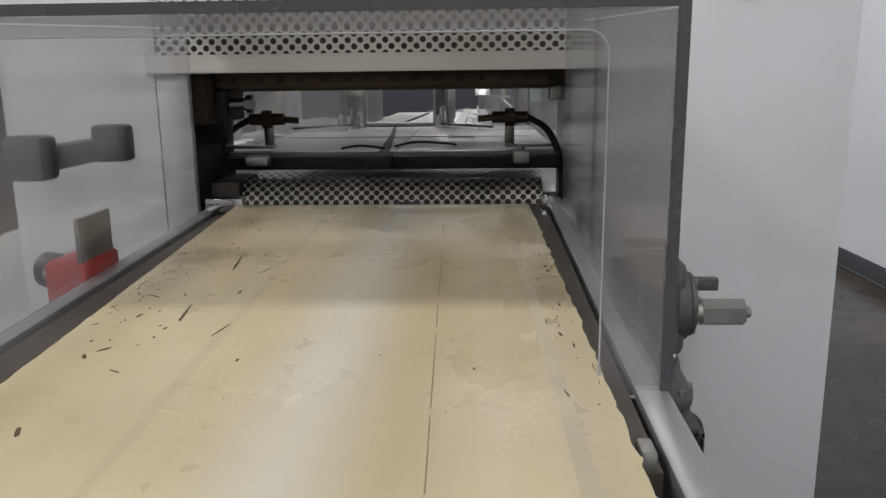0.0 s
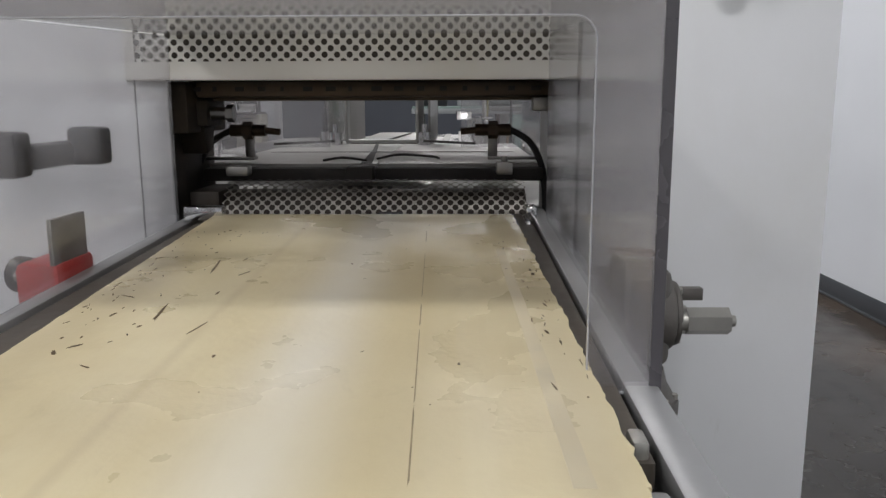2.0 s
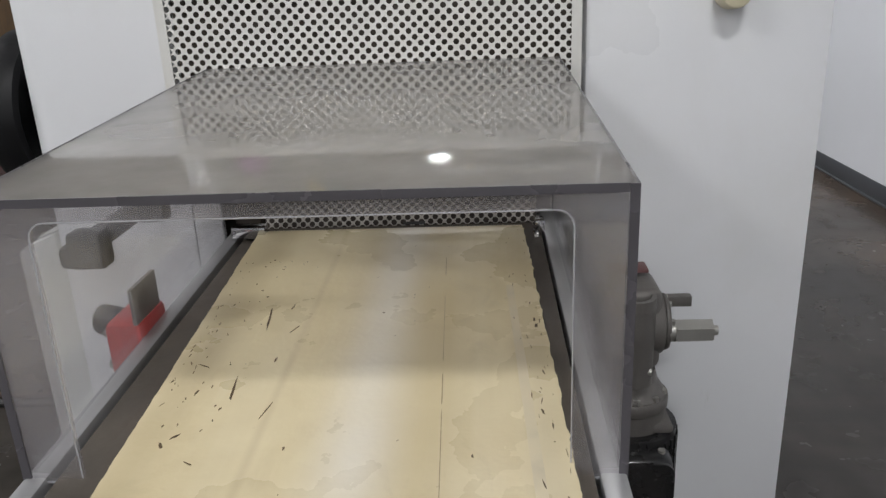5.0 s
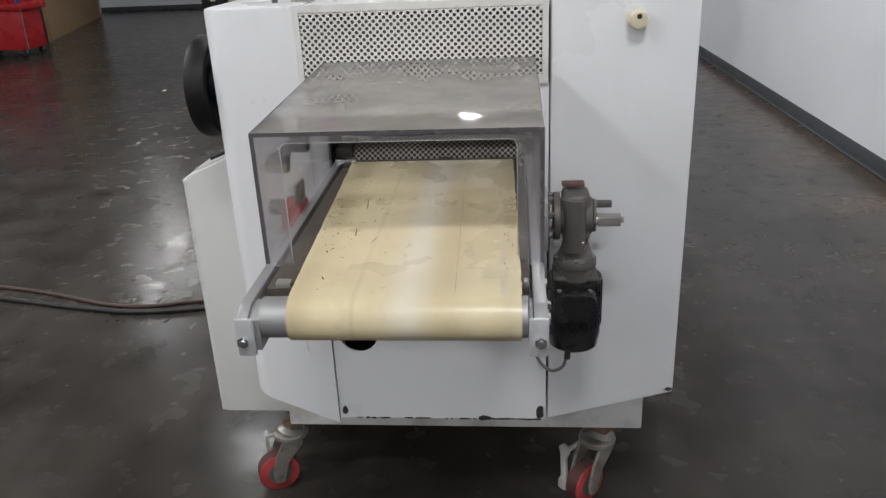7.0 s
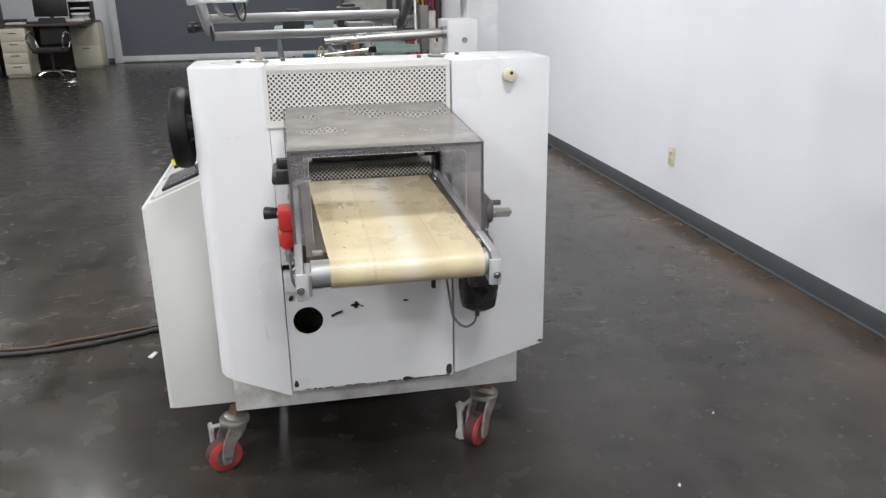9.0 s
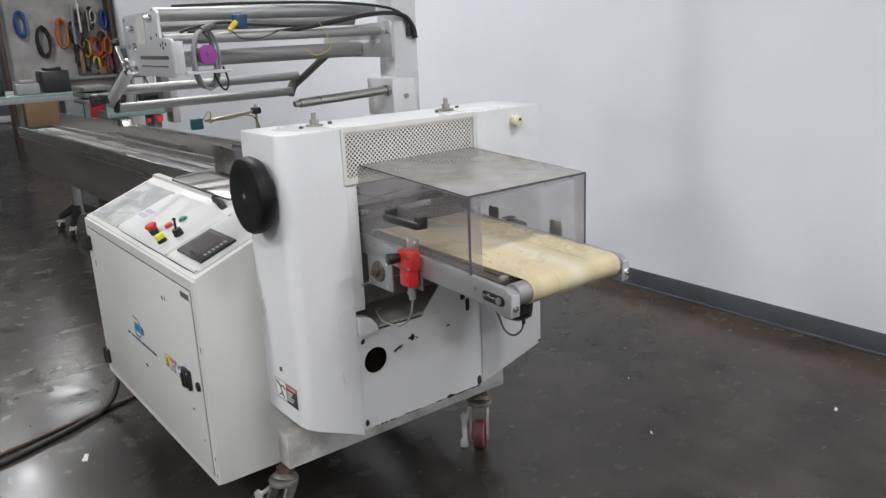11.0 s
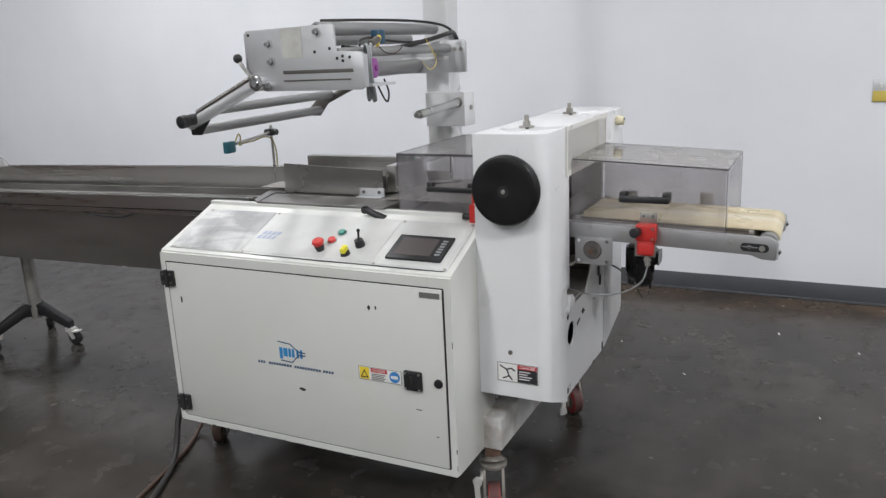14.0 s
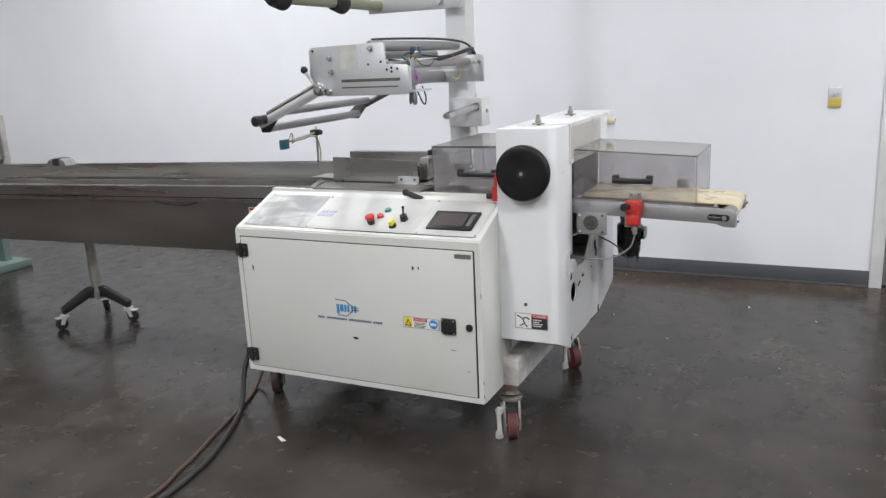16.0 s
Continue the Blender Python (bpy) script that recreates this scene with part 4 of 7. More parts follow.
# handwheel on the operator side
prof = [(0.0, -0.541), (0.012, -0.536), (0.017, -0.541), (0.060, -0.5415), (0.080, -0.5415), (0.090, -0.5415), (0.097, -0.539), (0.102, -0.530), (0.102, -0.512), (0.096, -0.500), (0.086, -0.498),
        (0.076, -0.506), (0.036, -0.512), (0.034, -0.500), (0.0, -0.500)]
SHIFT = Matrix.Translation((0.020, 0.000, 0.007))
t = bmesh.new()
rings = [[t.verts.new((x, 0.110 + r * math.cos(2 * math.pi * k / 56), 1.047 + r * math.sin(2 * math.pi * k / 56))) for k in range(56)] for r, x in prof[1:-1]]
for a, c in zip(rings, rings[1:]):
    for k in range(56):
        t.faces.new((a[k - 1], a[k], c[k], c[k - 1]))
t.faces.new(rings[0])
t.faces.new(rings[-1][::-1])
bmesh.ops.recalc_face_normals(t, faces=t.faces[:])
hw = P("handwheel", Bm().add(t), WHEELK, None, "black plastic handwheel with a thick rounded rim")
P("wheel_hub", Bm().cyl((-0.502, 0.110, 1.047), (-0.455, 0.110, 1.047), 0.032, 24, 0.026), BLACK, hw)
P("hub_recess", Bm().cyl((-0.5405, 0.110, 1.047), (-0.533, 0.110, 1.047), 0.017, 20), RUBBER, hw)
P("hub_bolt", Bm().cyl((-0.5425, 0.110, 1.047), (-0.539, 0.110, 1.047), 0.007, 6), ZINC, hw)
SHIFT = Matrix.Identity(4)
# danger sticker on the column
dgr = P("danger_sticker", Bm().box(HX0 - 0.0015, HX0 - 0.0005, 0.034, 0.166, 0.448, 0.510), LABELW, None, "black and white danger sticker with a red header")
P("border_line", Bm().ring([(0.034, 0.448), (0.166, 0.448), (0.166, 0.510), (0.034, 0.510)], [(0.036, 0.450), (0.164, 0.450), (0.164, 0.508), (0.036, 0.508)], "x", HX0 - 0.0021, HX0 - 0.0014), PLATEG, dgr)
P("black_field", Bm().box(HX0 - 0.0025, HX0 - 0.0016, 0.037, 0.100, 0.451, 0.494), LABELK, dgr)
P("red_field", Bm().box(HX0 - 0.0025, HX0 - 0.0016, 0.037, 0.100, 0.494, 0.507), LABELR, dgr)
tb = Bm()
for k, w in enumerate((0.034, 0.026, 0.040, 0.034)):
    tb.box(HX0 - 0.0035, HX0 - 0.0026, 0.094 - w, 0.094, 0.485 - 0.008 * k, 0.488 - 0.008 * k)
P("text_bars", tb, LABELW, dgr)
pg = Bm()
for a, c in (((0.158, 0.500), (0.135, 0.488)), ((0.135, 0.488), (0.120, 0.494)), ((0.136, 0.490), (0.128, 0.468)), ((0.128, 0.468), (0.148, 0.458)), ((0.130, 0.470), (0.117, 0.456)), ((0.120, 0.494), (0.108, 0.486))):
    v = Vector((c[0] - a[0], c[1] - a[1]))
    n_ = Vector((-v.y, v.x)).normalized() * 0.0022
    pg.prism([(a[0] + n_.x, a[1] + n_.y), (c[0] + n_.x, c[1] + n_.y), (c[0] - n_.x, c[1] - n_.y), (a[0] - n_.x, a[1] - n_.y)], "x", HX0 - 0.0026, HX0 - 0.0014)
P("pictogram_bars", pg, LABELK, dgr)
hw_ = bpy.data.curves.new("danger_word", "FONT")
hw_.body, hw_.size, hw_.align_x, hw_.align_y = "DANGER", 0.0115, "CENTER", "CENTER"
hwd = new("danger_word", hw_)
hwd.parent = st
hwd.matrix_local = Matrix.Translation((FX - 0.0021 - ROOT[0], 0.493 - 0.012 - ROOT[1], 0.5065)) @ pose(0, 0, 0, 90, 0, -90)
hw_.materials.append(LABELW)
word = bpy.data.curves.new("danger_word", "FONT")
word.body, word.size, word.align_x, word.align_y = "DANGER", 0.0125, "CENTER", "CENTER"
wd = new("danger_word", word)
wd.parent = dgr
wd.matrix_local = Matrix.Translation((HX0 - 0.0029 - ROOT[0], 0.067 - ROOT[1], 0.5005)) @ pose(0, 0, 0, 90, 0, -90)
word.materials.append(LABELW)

# ---- discharge conveyor, falling a little towards its nose ----
BZT, RY, RZ, RR = 0.905, -0.572, 0.875, 0.030
TILT = Matrix.Translation((0, RY, RZ)) @ Matrix.Rotation(radians(2.0), 4, "X") @ Matrix.Translation((0, -RY, -RZ))
SHIFT = TILT
BX0_, BX1_ = -0.180, 0.118
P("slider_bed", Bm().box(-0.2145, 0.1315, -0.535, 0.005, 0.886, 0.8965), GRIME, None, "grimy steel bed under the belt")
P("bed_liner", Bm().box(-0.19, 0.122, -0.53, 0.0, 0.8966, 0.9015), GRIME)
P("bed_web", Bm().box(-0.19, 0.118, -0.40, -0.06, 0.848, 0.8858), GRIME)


def skewed(b):
    """The belt runs a little askew: it lies further from the motor side at the head than at the nose."""
    for v in b.bm.verts:
        f, u = (v.co.y + 0.575) / 0.555, (v.co.x - BX0_) / (BX1_ - BX0_)
        lo, hi = -0.1735 - 0.0215 * f, 0.1205 - 0.0105 * f
        v.co.x = lo + (hi - lo) * u
    return b


ln = [(-0.022, BZT)] + [(-0.022 + (RY - -0.022) * k / 12, BZT) for k in range(1, 12)] + [(RY + RR * math.cos(radians(a)), RZ + RR * math.sin(radians(a))) for a in range(90, 271, 18)] \
    + [(RY + (-0.022 - RY) * k / 12, RZ - RR - 0.002 * math.sin(math.pi * k / 12)) for k in range(1, 12)] + [(-0.022, 0.845)] + [(-0.022 + 0.03 * math.cos(radians(a)), 0.875 + 0.03 * math.sin(radians(a))) for a in range(-72, 90, 18)]
t = bmesh.new()
rows = []
jag = random.Random(9)
for i, (y, z) in enumerate(ln):
    nxt, prv = ln[(i + 1) % len(ln)], ln[i - 1]
    n_ = Vector((prv[1] - nxt[1], nxt[0] - prv[0]))
    n_ = n_.normalized() if n_.length > 1e-6 else Vector((0, 1))
    rows.append([t.verts.new((x, y - k * n_.x, z - k * n_.y)) for k in (0.0, -0.0022) for x in ((BX0_, BX1_) if k == 0 else (BX1_, BX0_))])
for a, c in zip(rows, rows[1:] + rows[:1]):
    for k in range(4):
        t.faces.new((a[k - 1], a[k], c[k], c[k - 1]))
bmesh.ops.recalc_face_normals(t, faces=t.faces[:])
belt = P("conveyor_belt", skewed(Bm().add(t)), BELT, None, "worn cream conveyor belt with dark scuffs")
# frayed edges, seam, worn stripe and scuffs lying on the belt
for side, x in ((0, BX1_), (1, BX0_)):
    s = 1 if side == 0 else -1
    wave = [jag.uniform(0, 1) for k in range(60)]
    line, y = [], -0.568
    while y < -0.026:
        d = (0.0004 + 0.0026 * wave[int((y + 0.57) / 0.01)] * jag.uniform(0.5, 1.0)) * (1 if side == 0 else 0.4)
        line.append((x + s * d, y))
        y += jag.choice((0.0012, 0.002, 0.003, 0.0055, 0.009))
    fy = Bm().prism([(x - s * 0.001, -0.568)] + line + [(x - s * 0.001, -0.026)], "z", BZT - 0.0020, BZT + 0.00004)
    P("frayed_edge", skewed(fy), BELT, belt)
se = Bm()
for ya, yb, w in ((-0.568, -0.50, 0.0007), (-0.497, -0.395, 0.0006), (-0.39, -0.345, 0.0008), (-0.33, -0.20, 0.0004), (-0.16, -0.11, 0.0007)):
    se.prism([(0.0342 - w / 2, ya), (0.0342 + w / 2, ya + 0.004), (0.0342 + w / 2, yb - 0.01), (0.0342, yb), (0.0342 - w / 2, yb - 0.006)], "z", BZT - 0.0004, BZT + 0.00022)
P("belt_seam", skewed(se), mat("seam_grime", (0.30, 0.24, 0.15), 0.7, 0, 0.3, 60), belt)
edge_a, edge_b, y = [], [], -0.569
while y < -0.17:
    f = (y + 0.569) / 0.4
    edge_a.append((0.0920 - 0.001 * f + jag.uniform(-0.00015, 0.00015), y))
    edge_b.append((0.1005 - 0.003 * f + jag.uniform(-0.00025, 0.00025), y))
    y += 0.016
P("worn_stripe", skewed(Bm().prism(edge_a + edge_b[::-1], "z", BZT - 0.0004, BZT + 0.00012)), STRIPE, belt)
sc = Bm()


def scuff(x, y, w, l, tilt):
    """A ragged dark smear of rubbed dirt."""
    c_, s_ = math.cos(radians(tilt)), math.sin(radians(tilt))
    n = 8
    out = []
    for k in range(n):
        a = 2 * math.pi * k / n + jag.uniform(-0.25, 0.25)
        r_ = jag.uniform(0.55, 1.1)
        u, v = 0.5 * w * r_ * math.cos(a), 0.5 * l * r_ * math.sin(a)
        out.append((x + u * c_ - v * s_, y + u * s_ + v * c_))
    sc.prism(out, "z", BZT - 0.0004, BZT + 0.00022)


for x, y, w, l, tilt in ((-0.123, -0.366, 0.0026, 0.044, 4), (-0.10, -0.322, 0.0022, 0.012, -4), (-0.145, -0.52, 0.003, 0.012, 20), (0.112, -0.27, 0.003, 0.010, -8), (0.105, -0.40, 0.002, 0.008, 12),
                         (-0.13, -0.455, 0.0015, 0.012, 60), (-0.095, -0.27, 0.0014, 0.020, -24), (0.055, -0.45, 0.002, 0.004, 0), (-0.07, -0.44, 0.002, 0.005, 0), (-0.02, -0.24, 0.002, 0.003, 40)):
    scuff(x, y, w, l, tilt)
for k in range(34):
    f = jag.random()
    scuff(-0.174 + 0.026 * jag.random() ** 2, -0.40 + 0.30 * f, jag.uniform(0.0004, 0.0014), jag.uniform(0.0012, 0.008), jag.uniform(-25, 20))
for k in range(24):
    scuff(-0.172 + 0.05 * jag.random() ** 1.5, jag.gauss(-0.34, 0.10), jag.uniform(0.0005, 0.0018), jag.uniform(0.001, 0.006), jag.uniform(-35, 25))
for x, y, w, l, tilt in ((-0.121, -0.245, 0.0024, 0.050, 5), (-0.104, -0.225, 0.0018, 0.014, -10), (-0.155, -0.33, 0.0016, 0.014, 62), (-0.150, -0.37, 0.002, 0.010, -10), (-0.092, -0.395, 0.001, 0.030, -14), (-0.148, -0.425, 0.0022, 0.010, -40), (-0.155, -0.435, 0.003, 0.008, 30)):
    scuff(x, y, w, l, tilt)
for k in range(12):
    scuff(jag.uniform(-0.15, -0.105), jag.choice((-0.185, -0.26, -0.12)) + jag.gauss(0, 0.012), jag.uniform(0.0008, 0.0022), jag.uniform(0.0012, 0.004), jag.uniform(-80, 80))
for k in range(40):
    scuff(0.116 - 0.022 * jag.random() ** 1.6, jag.uniform(-0.5, -0.03), jag.uniform(0.0003, 0.0013), jag.uniform(0.001, 0.011), jag.uniform(-12, 12))
for k in range(14):
    scuff(jag.uniform(-0.1, 0.08), jag.uniform(-0.5, -0.05), jag.uniform(0.0004, 0.001), jag.uniform(0.0008, 0.003), jag.uniform(-60, 60))
tagged(P("belt_scuff", skewed(sc), DIRT, belt), kind="stuff")
roll = P("nose_roller", Bm().cyl((-0.2085, RY, RZ), (0.1285, RY, RZ), RR - 0.0035, 32), ROLLER, None, "bright steel nose roller")
P("drive_roller", Bm().cyl((-0.2, -0.022, 0.875), (0.128, -0.022, 0.875), RR - 0.004, 24), CHROME)
for side, xa, xb in (("left", -0.237, -0.222), ("right", 0.135, 0.152)):
    rail = P("side_rail", Bm().prism([(0.06, 0.842), (0.06, 0.8975), (-0.576, 0.8975), (-0.598, 0.887), (-0.598, 0.832), (-0.560, 0.832), (-0.53, 0.842)], "x", xa, xb, 0.002), RAIL, None, "grey metal side rail")
    xo = xa if side == "left" else xb
    s = -1 if side == "left" else 1
    sl = Bm().prism(rounded(-0.578, -0.502, 0.853, 0.877, 0.0115, 4), "x", xo - 0.001, xo + 0.001)
    P("tension_slot", sl, BLACK, rail)
    P("axle_nut", Bm().cyl((xo - 0.002 * s, RY + 0.012, 0.865), (xo + 0.005 * s, RY + 0.012, 0.865), 0.009, 6), ZINC, rail)
    P("tension_screw", Bm().cyl((xo, -0.548, 0.865), (xo, -0.505, 0.865), 0.0035, 10).cyl((xo, -0.530, 0.865), (xo, -0.521, 0.865), 0.008, 6), CHROME, rail)
    for y, z in ((-0.475, 0.873), (-0.06, 0.882), (-0.17, 0.872)):
        P("rail_screw", Bm().cyl((xo, y, z), (xo + 0.004 * s, y, z), 0.006, 12), ZINC, rail)
    P("end_bolt", Bm().cyl(((xa + xb) / 2, -0.603, 0.857), ((xa + xb) / 2, -0.608, 0.857), 0.008, 6).cyl(((xa + xb) / 2, -0.607, 0.857), ((xa + xb) / 2, -0.611, 0.857), 0.004, 10), CHROME, rail)
    P("end_plate", Bm().box(*((-0.2385, -0.215) if side == "left" else (0.129, 0.1535)), -0.6035, -0.5985, 0.836, 0.888, 0.0015), ALU, rail, "bright aluminium end plate")
    P("end_block", Bm().prism([(-0.556, 0.84), (-0.556, 0.893), (-0.578, 0.893), (-0.597, 0.884), (-0.597, 0.84)], "x", *((-0.2215, -0.209) if side == "left" else (0.129, 0.1345)), 0.0015), RAIL, rail)
    P("belt_wiper", Bm().box(*((-0.203, -0.183) if side == "left" else (0.123, 0.130)), -0.532, -0.518, 0.894, 0.904, 0.002), ZINC)
    P("belt_stop", Bm().box(*((-0.226, -0.186) if side == "left" else (0.124, 0.135)), -0.03, -0.012, 0.90, 0.914, 0.002), CHROME)
SHIFT = Matrix.Identity(4)
# bearing block, safety switch
brg = P("bearing_plate", Bm().box(-0.2375, -0.2315, -0.132, -0.014, 0.779, 0.868, 0.002), RAIL, None, "grey bearing plate with a greasy flange bearing")
P("flange_bearing", Bm().cyl((-0.237, -0.070, 0.826), (-0.245, -0.070, 0.826), 0.030, 24, 0.026).cyl((-0.244, -0.070, 0.826), (-0.256, -0.070, 0.826), 0.013, 16), CAST, brg)
P("shaft_end", Bm().cyl((-0.255, -0.070, 0.826), (-0.262, -0.070, 0.826), 0.008, 16), RUST, brg)
for y, z in ((-0.028, 0.856), (-0.116, 0.856), (-0.028, 0.792), (-0.116, 0.792)):
    P("plate_bolt", Bm().cyl((-0.242, y, z), (-0.237, y, z), 0.006, 6), CHROME, brg)
P("switch_bracket", Bm().box(-0.2345, -0.2285, -0.262, -0.200, 0.815, 0.905, 0.001), ZINC)
SHIFT = Matrix.Translation((0, -0.004, 0.018))
ssw = P("safety_switch", Bm().box(-0.270, -0.236, -0.264, -0.204, 0.852, 0.904, 0.006).box(-0.267, -0.238, -0.258, -0.208, 0.808, 0.854, 0.007).box(-0.2715, -0.262, -0.254, -0.214, 0.814, 0.846, 0.004), RED, None, "red plastic safety interlock switch")
for zz in (0.862, 0.893):
    P("switch_screw", Bm().cyl((-0.2695, -0.256, zz), (-0.2725, -0.256, zz), 0.004, 8), ZINC, ssw)
P("switch_knob", Bm().cyl((-0.268, -0.214, 0.884), (-0.300, -0.206, 0.884), 0.012, 16, 0.015, 0.002), BLACK, ssw, "black actuator knob")
P("cable_gland", Bm().cyl((-0.252, -0.236, 0.806), (-0.252, -0.240, 0.775), 0.009, 12).cyl((-0.252, -0.238, 0.79), (-0.252, -0.238, 0.797), 0.012, 6), ZINC, ssw)
P("switch_cord", Bm().tube([(-0.252, -0.240, 0.775), (-0.25, -0.22, 0.72), (-0.24, -0.15, 0.675), (-0.23, -0.06, 0.66), (-0.2, 0.02, 0.66), (-0.15, 0.08, 0.64)], 0.003), GREYBOX, ssw)
lt = P("latch_tab", Bm().box(-0.2425, -0.2385, -0.263, -0.211, 0.902, 0.936, 0.001), ZINC)
for yy in (-0.251, -0.223):
    P("tab_screw", Bm().cyl((-0.2425, yy, 0.926), (-0.2455, yy, 0.926), 0.004, 8), CHROME, lt)

SHIFT = Matrix.Identity(4)

# ---- hood over the discharge belt ----
HXL, HXR, HY, HZ0, HZ1, TH = -0.2365, 0.1520, -0.4595, 0.8975, 1.0885, 0.005
HZB = HZ1 + 0.022
hood = P("discharge_hood", Bm().prism([(HY, HZ1 - TH), (HY, HZ1), (-0.006, HZB), (-0.006, HZB - TH)], "x", HXL, HXR), POLYTOP, None, "clear plastic hood over the discharge belt")
sd = [(HY + TH + 0.0005, HZ0), (HY + TH + 0.0005, HZ1 - TH - 0.0005), (-0.006, HZB - TH - 0.0008), (-0.006, HZ0 + 0.016)]
lw_ = Bm().prism(sd, "x", HXL, HXL + TH)
for v in lw_.bm.verts:
    v.co.x -= 0.008 * (v.co.y - HY) / -HY
P("hood_side", lw_, POLY, hood)
P("hood_side", Bm().prism(sd, "x", HXR - TH, HXR), POLY, hood)
io = [(-0.198, HZ0), (-0.198, 1.064)] + arc(-0.188, 1.064, 0.010, 180, 90, 4)[1:] + arc(0.107, 1.064, 0.010, 90, 0, 4) + [(0.117, HZ0)]
oo = [(HXL, HZ0), (HXL, 1.064)] + [(HXL, HZ1 - TH - 0.0005)] * 4 + [(HXR, HZ1 - TH - 0.0005)] * 4 + [(HXR, 1.064), (HXR, HZ0)]
t = bmesh.new()
fr_, bk_ = [], []
for y in (HY, HY + TH):
    a = [t.verts.new((p[0], y, p[1])) for p in oo]
    c = [t.verts.new((p[0], y, p[1])) for p in io]
    for i in range(len(oo) - 1):
        if (oo[i] != oo[i + 1]):
            t.faces.new((a[i], a[i + 1], c[i + 1], c[i]))
        else:
            t.faces.new((a[i], c[i + 1], c[i]))
    fr_.append(c)
for i in range(len(io) - 1):
    t.faces.new((fr_[0][i], fr_[0][i + 1], fr_[1][i + 1], fr_[1][i]))
P("hood_front", Bm().add(t), POLY, hood)
# sheet edges, dark along the rims
e = 0.0012
ed = Bm()
ed.box(HXL - 0.0006, HXL + TH, HY - 0.0006, HY + 0.001, HZ0, HZ1).box(HXR - TH, HXR + 0.0006, HY - 0.0006, HY + 0.001, HZ0, HZ1).box(HXL + TH + 0.0002, HXR - TH - 0.0002, HY - 0.0006, HY + 0.0008, HZ1 - TH, HZ1 + 0.0004)
sl_ = [(HY + 0.0012, HZ1 - TH * 0.7), (HY + 0.0012, HZ1 + 0.0003), (-0.006, HZB + 0.0003), (-0.006, HZB - TH * 0.7)]
ed.prism(sl_, "x", HXL - 0.0006, HXL + 0.001).prism(sl_, "x", HXR - 0.001, HXR + 0.0006)
P("hood_edges", ed, POLYEDGE, hood)
# pale rods that paint the highlight on the opening and flange edges
ei = Bm()
for (xa, za), (xb, zb) in zip(io, io[1:]):
    ei.cyl((xa, HY + 0.001, za), (xb, HY + 0.001, zb), 0.0005, 6)
ei.cyl((0.117, HY + 0.001, HZ0), (HXR, HY + 0.001, HZ0), 0.0009, 6).cyl((-0.198, HY + 0.001, HZ0), (HXL, HY + 0.001, HZ0), 0.0009, 6)
P("opening_edge", ei, mat("edge_highlight_grey", (0.40, 0.40, 0.42), 0.15), hood)
P("hood_handle", Bm().box(-0.275, -0.260, -0.306, -0.158, 0.987, 1.007, 0.006).box(-0.266, -0.2368, -0.180, -0.158, 0.987, 1.018, 0.004).box(-0.266, -0.2368, -0.306, -0.284, 0.987, 1.018, 0.004), BLACK, hood, "black plastic pull handle")
for y in (-0.10, -0.352):
    P("hinge_tab", Bm().box(HXR + 0.0005, HXR + 0.004, y - 0.022, y + 0.022, 0.902, 0.944, 0.001).cyl((HXR + 0.003, y - 0.012, 0.934), (HXR + 0.006, y - 0.012, 0.934), 0.004, 8).cyl((HXR + 0.003, y + 0.012, 0.934), (HXR + 0.006, y + 0.012, 0.934), 0.004, 8), ZINC, hood)

# ---- gear motor beside the conveyor ----
gx, gy = 0.2215, -0.116
SHIFT = Matrix.Translation((0, 0, -0.005))
gm = P("gear_motor", Bm().box(gx - 0.0245, gx + 0.0245, gy - 0.028, gy + 0.036, 0.806, 0.896, 0.010, 3).cyl((gx - 0.0285, gy, 0.850), (gx + 0.0285, gy, 0.850), 0.034, 28, None, 0.004)
       .cyl((gx, gy - 0.004, 0.800), (gx, gy - 0.004, 0.788), 0.024, 24, 0.027), CAST, None, "grey cast worm gearbox with a black motor hanging below")
P("bell_housing", Bm().cyl((gx, gy - 0.004, 0.789), (gx, gy - 0.004, 0.772), 0.026, 28, 0.036).cyl((gx, gy - 0.004, 0.772), (gx, gy - 0.004, 0.756), 0.039, 28, None, 0.003)
  .cyl((gx, gy - 0.004, 0.756), (gx, gy - 0.004, 0.733), 0.037, 28).box(gx - 0.040, gx + 0.040, gy - 0.036, gy + 0.03, 0.735, 0.745, 0.003), CAST, gm)
P("gear_flange", Bm().cyl((gx - 0.040, gy, 0.850), (gx - 0.0285, gy, 0.850), 0.043, 28, None, 0.002), CAST, gm)
P("gear_flange", Bm().cyl((gx + 0.0285, gy, 0.850), (gx + 0.034, gy, 0.850), 0.030, 28, None, 0.002), CAST, gm)
for k in range(8):
    a = 2 * math.pi * (k + 0.5) / 8
    P("flange_bolt", Bm().cyl((gx - 0.052, gy + 0.037 * math.cos(a), 0.850 + 0.037 * math.sin(a)), (gx - 0.0395, gy + 0.037 * math.cos(a), 0.850 + 0.037 * math.sin(a)), 0.005, 6), CHROME, gm)
    P("flange_bolt", Bm().cyl((gx + 0.033, gy + 0.025 * math.cos(a), 0.850 + 0.025 * math.sin(a)), (gx + 0.0365, gy + 0.025 * math.cos(a), 0.850 + 0.025 * math.sin(a)), 0.0035, 6), ZINC, gm)
for k in range(5):
    a = math.pi * (1.1 + 0.2 * k)
    P("bell_bolt", Bm().cyl((gx + 0.034 * math.cos(a), gy - 0.004 + 0.034 * math.sin(a), 0.772), (gx + 0.034 * math.cos(a), gy - 0.004 + 0.034 * math.sin(a), 0.777), 0.004, 6), ZINC, gm)
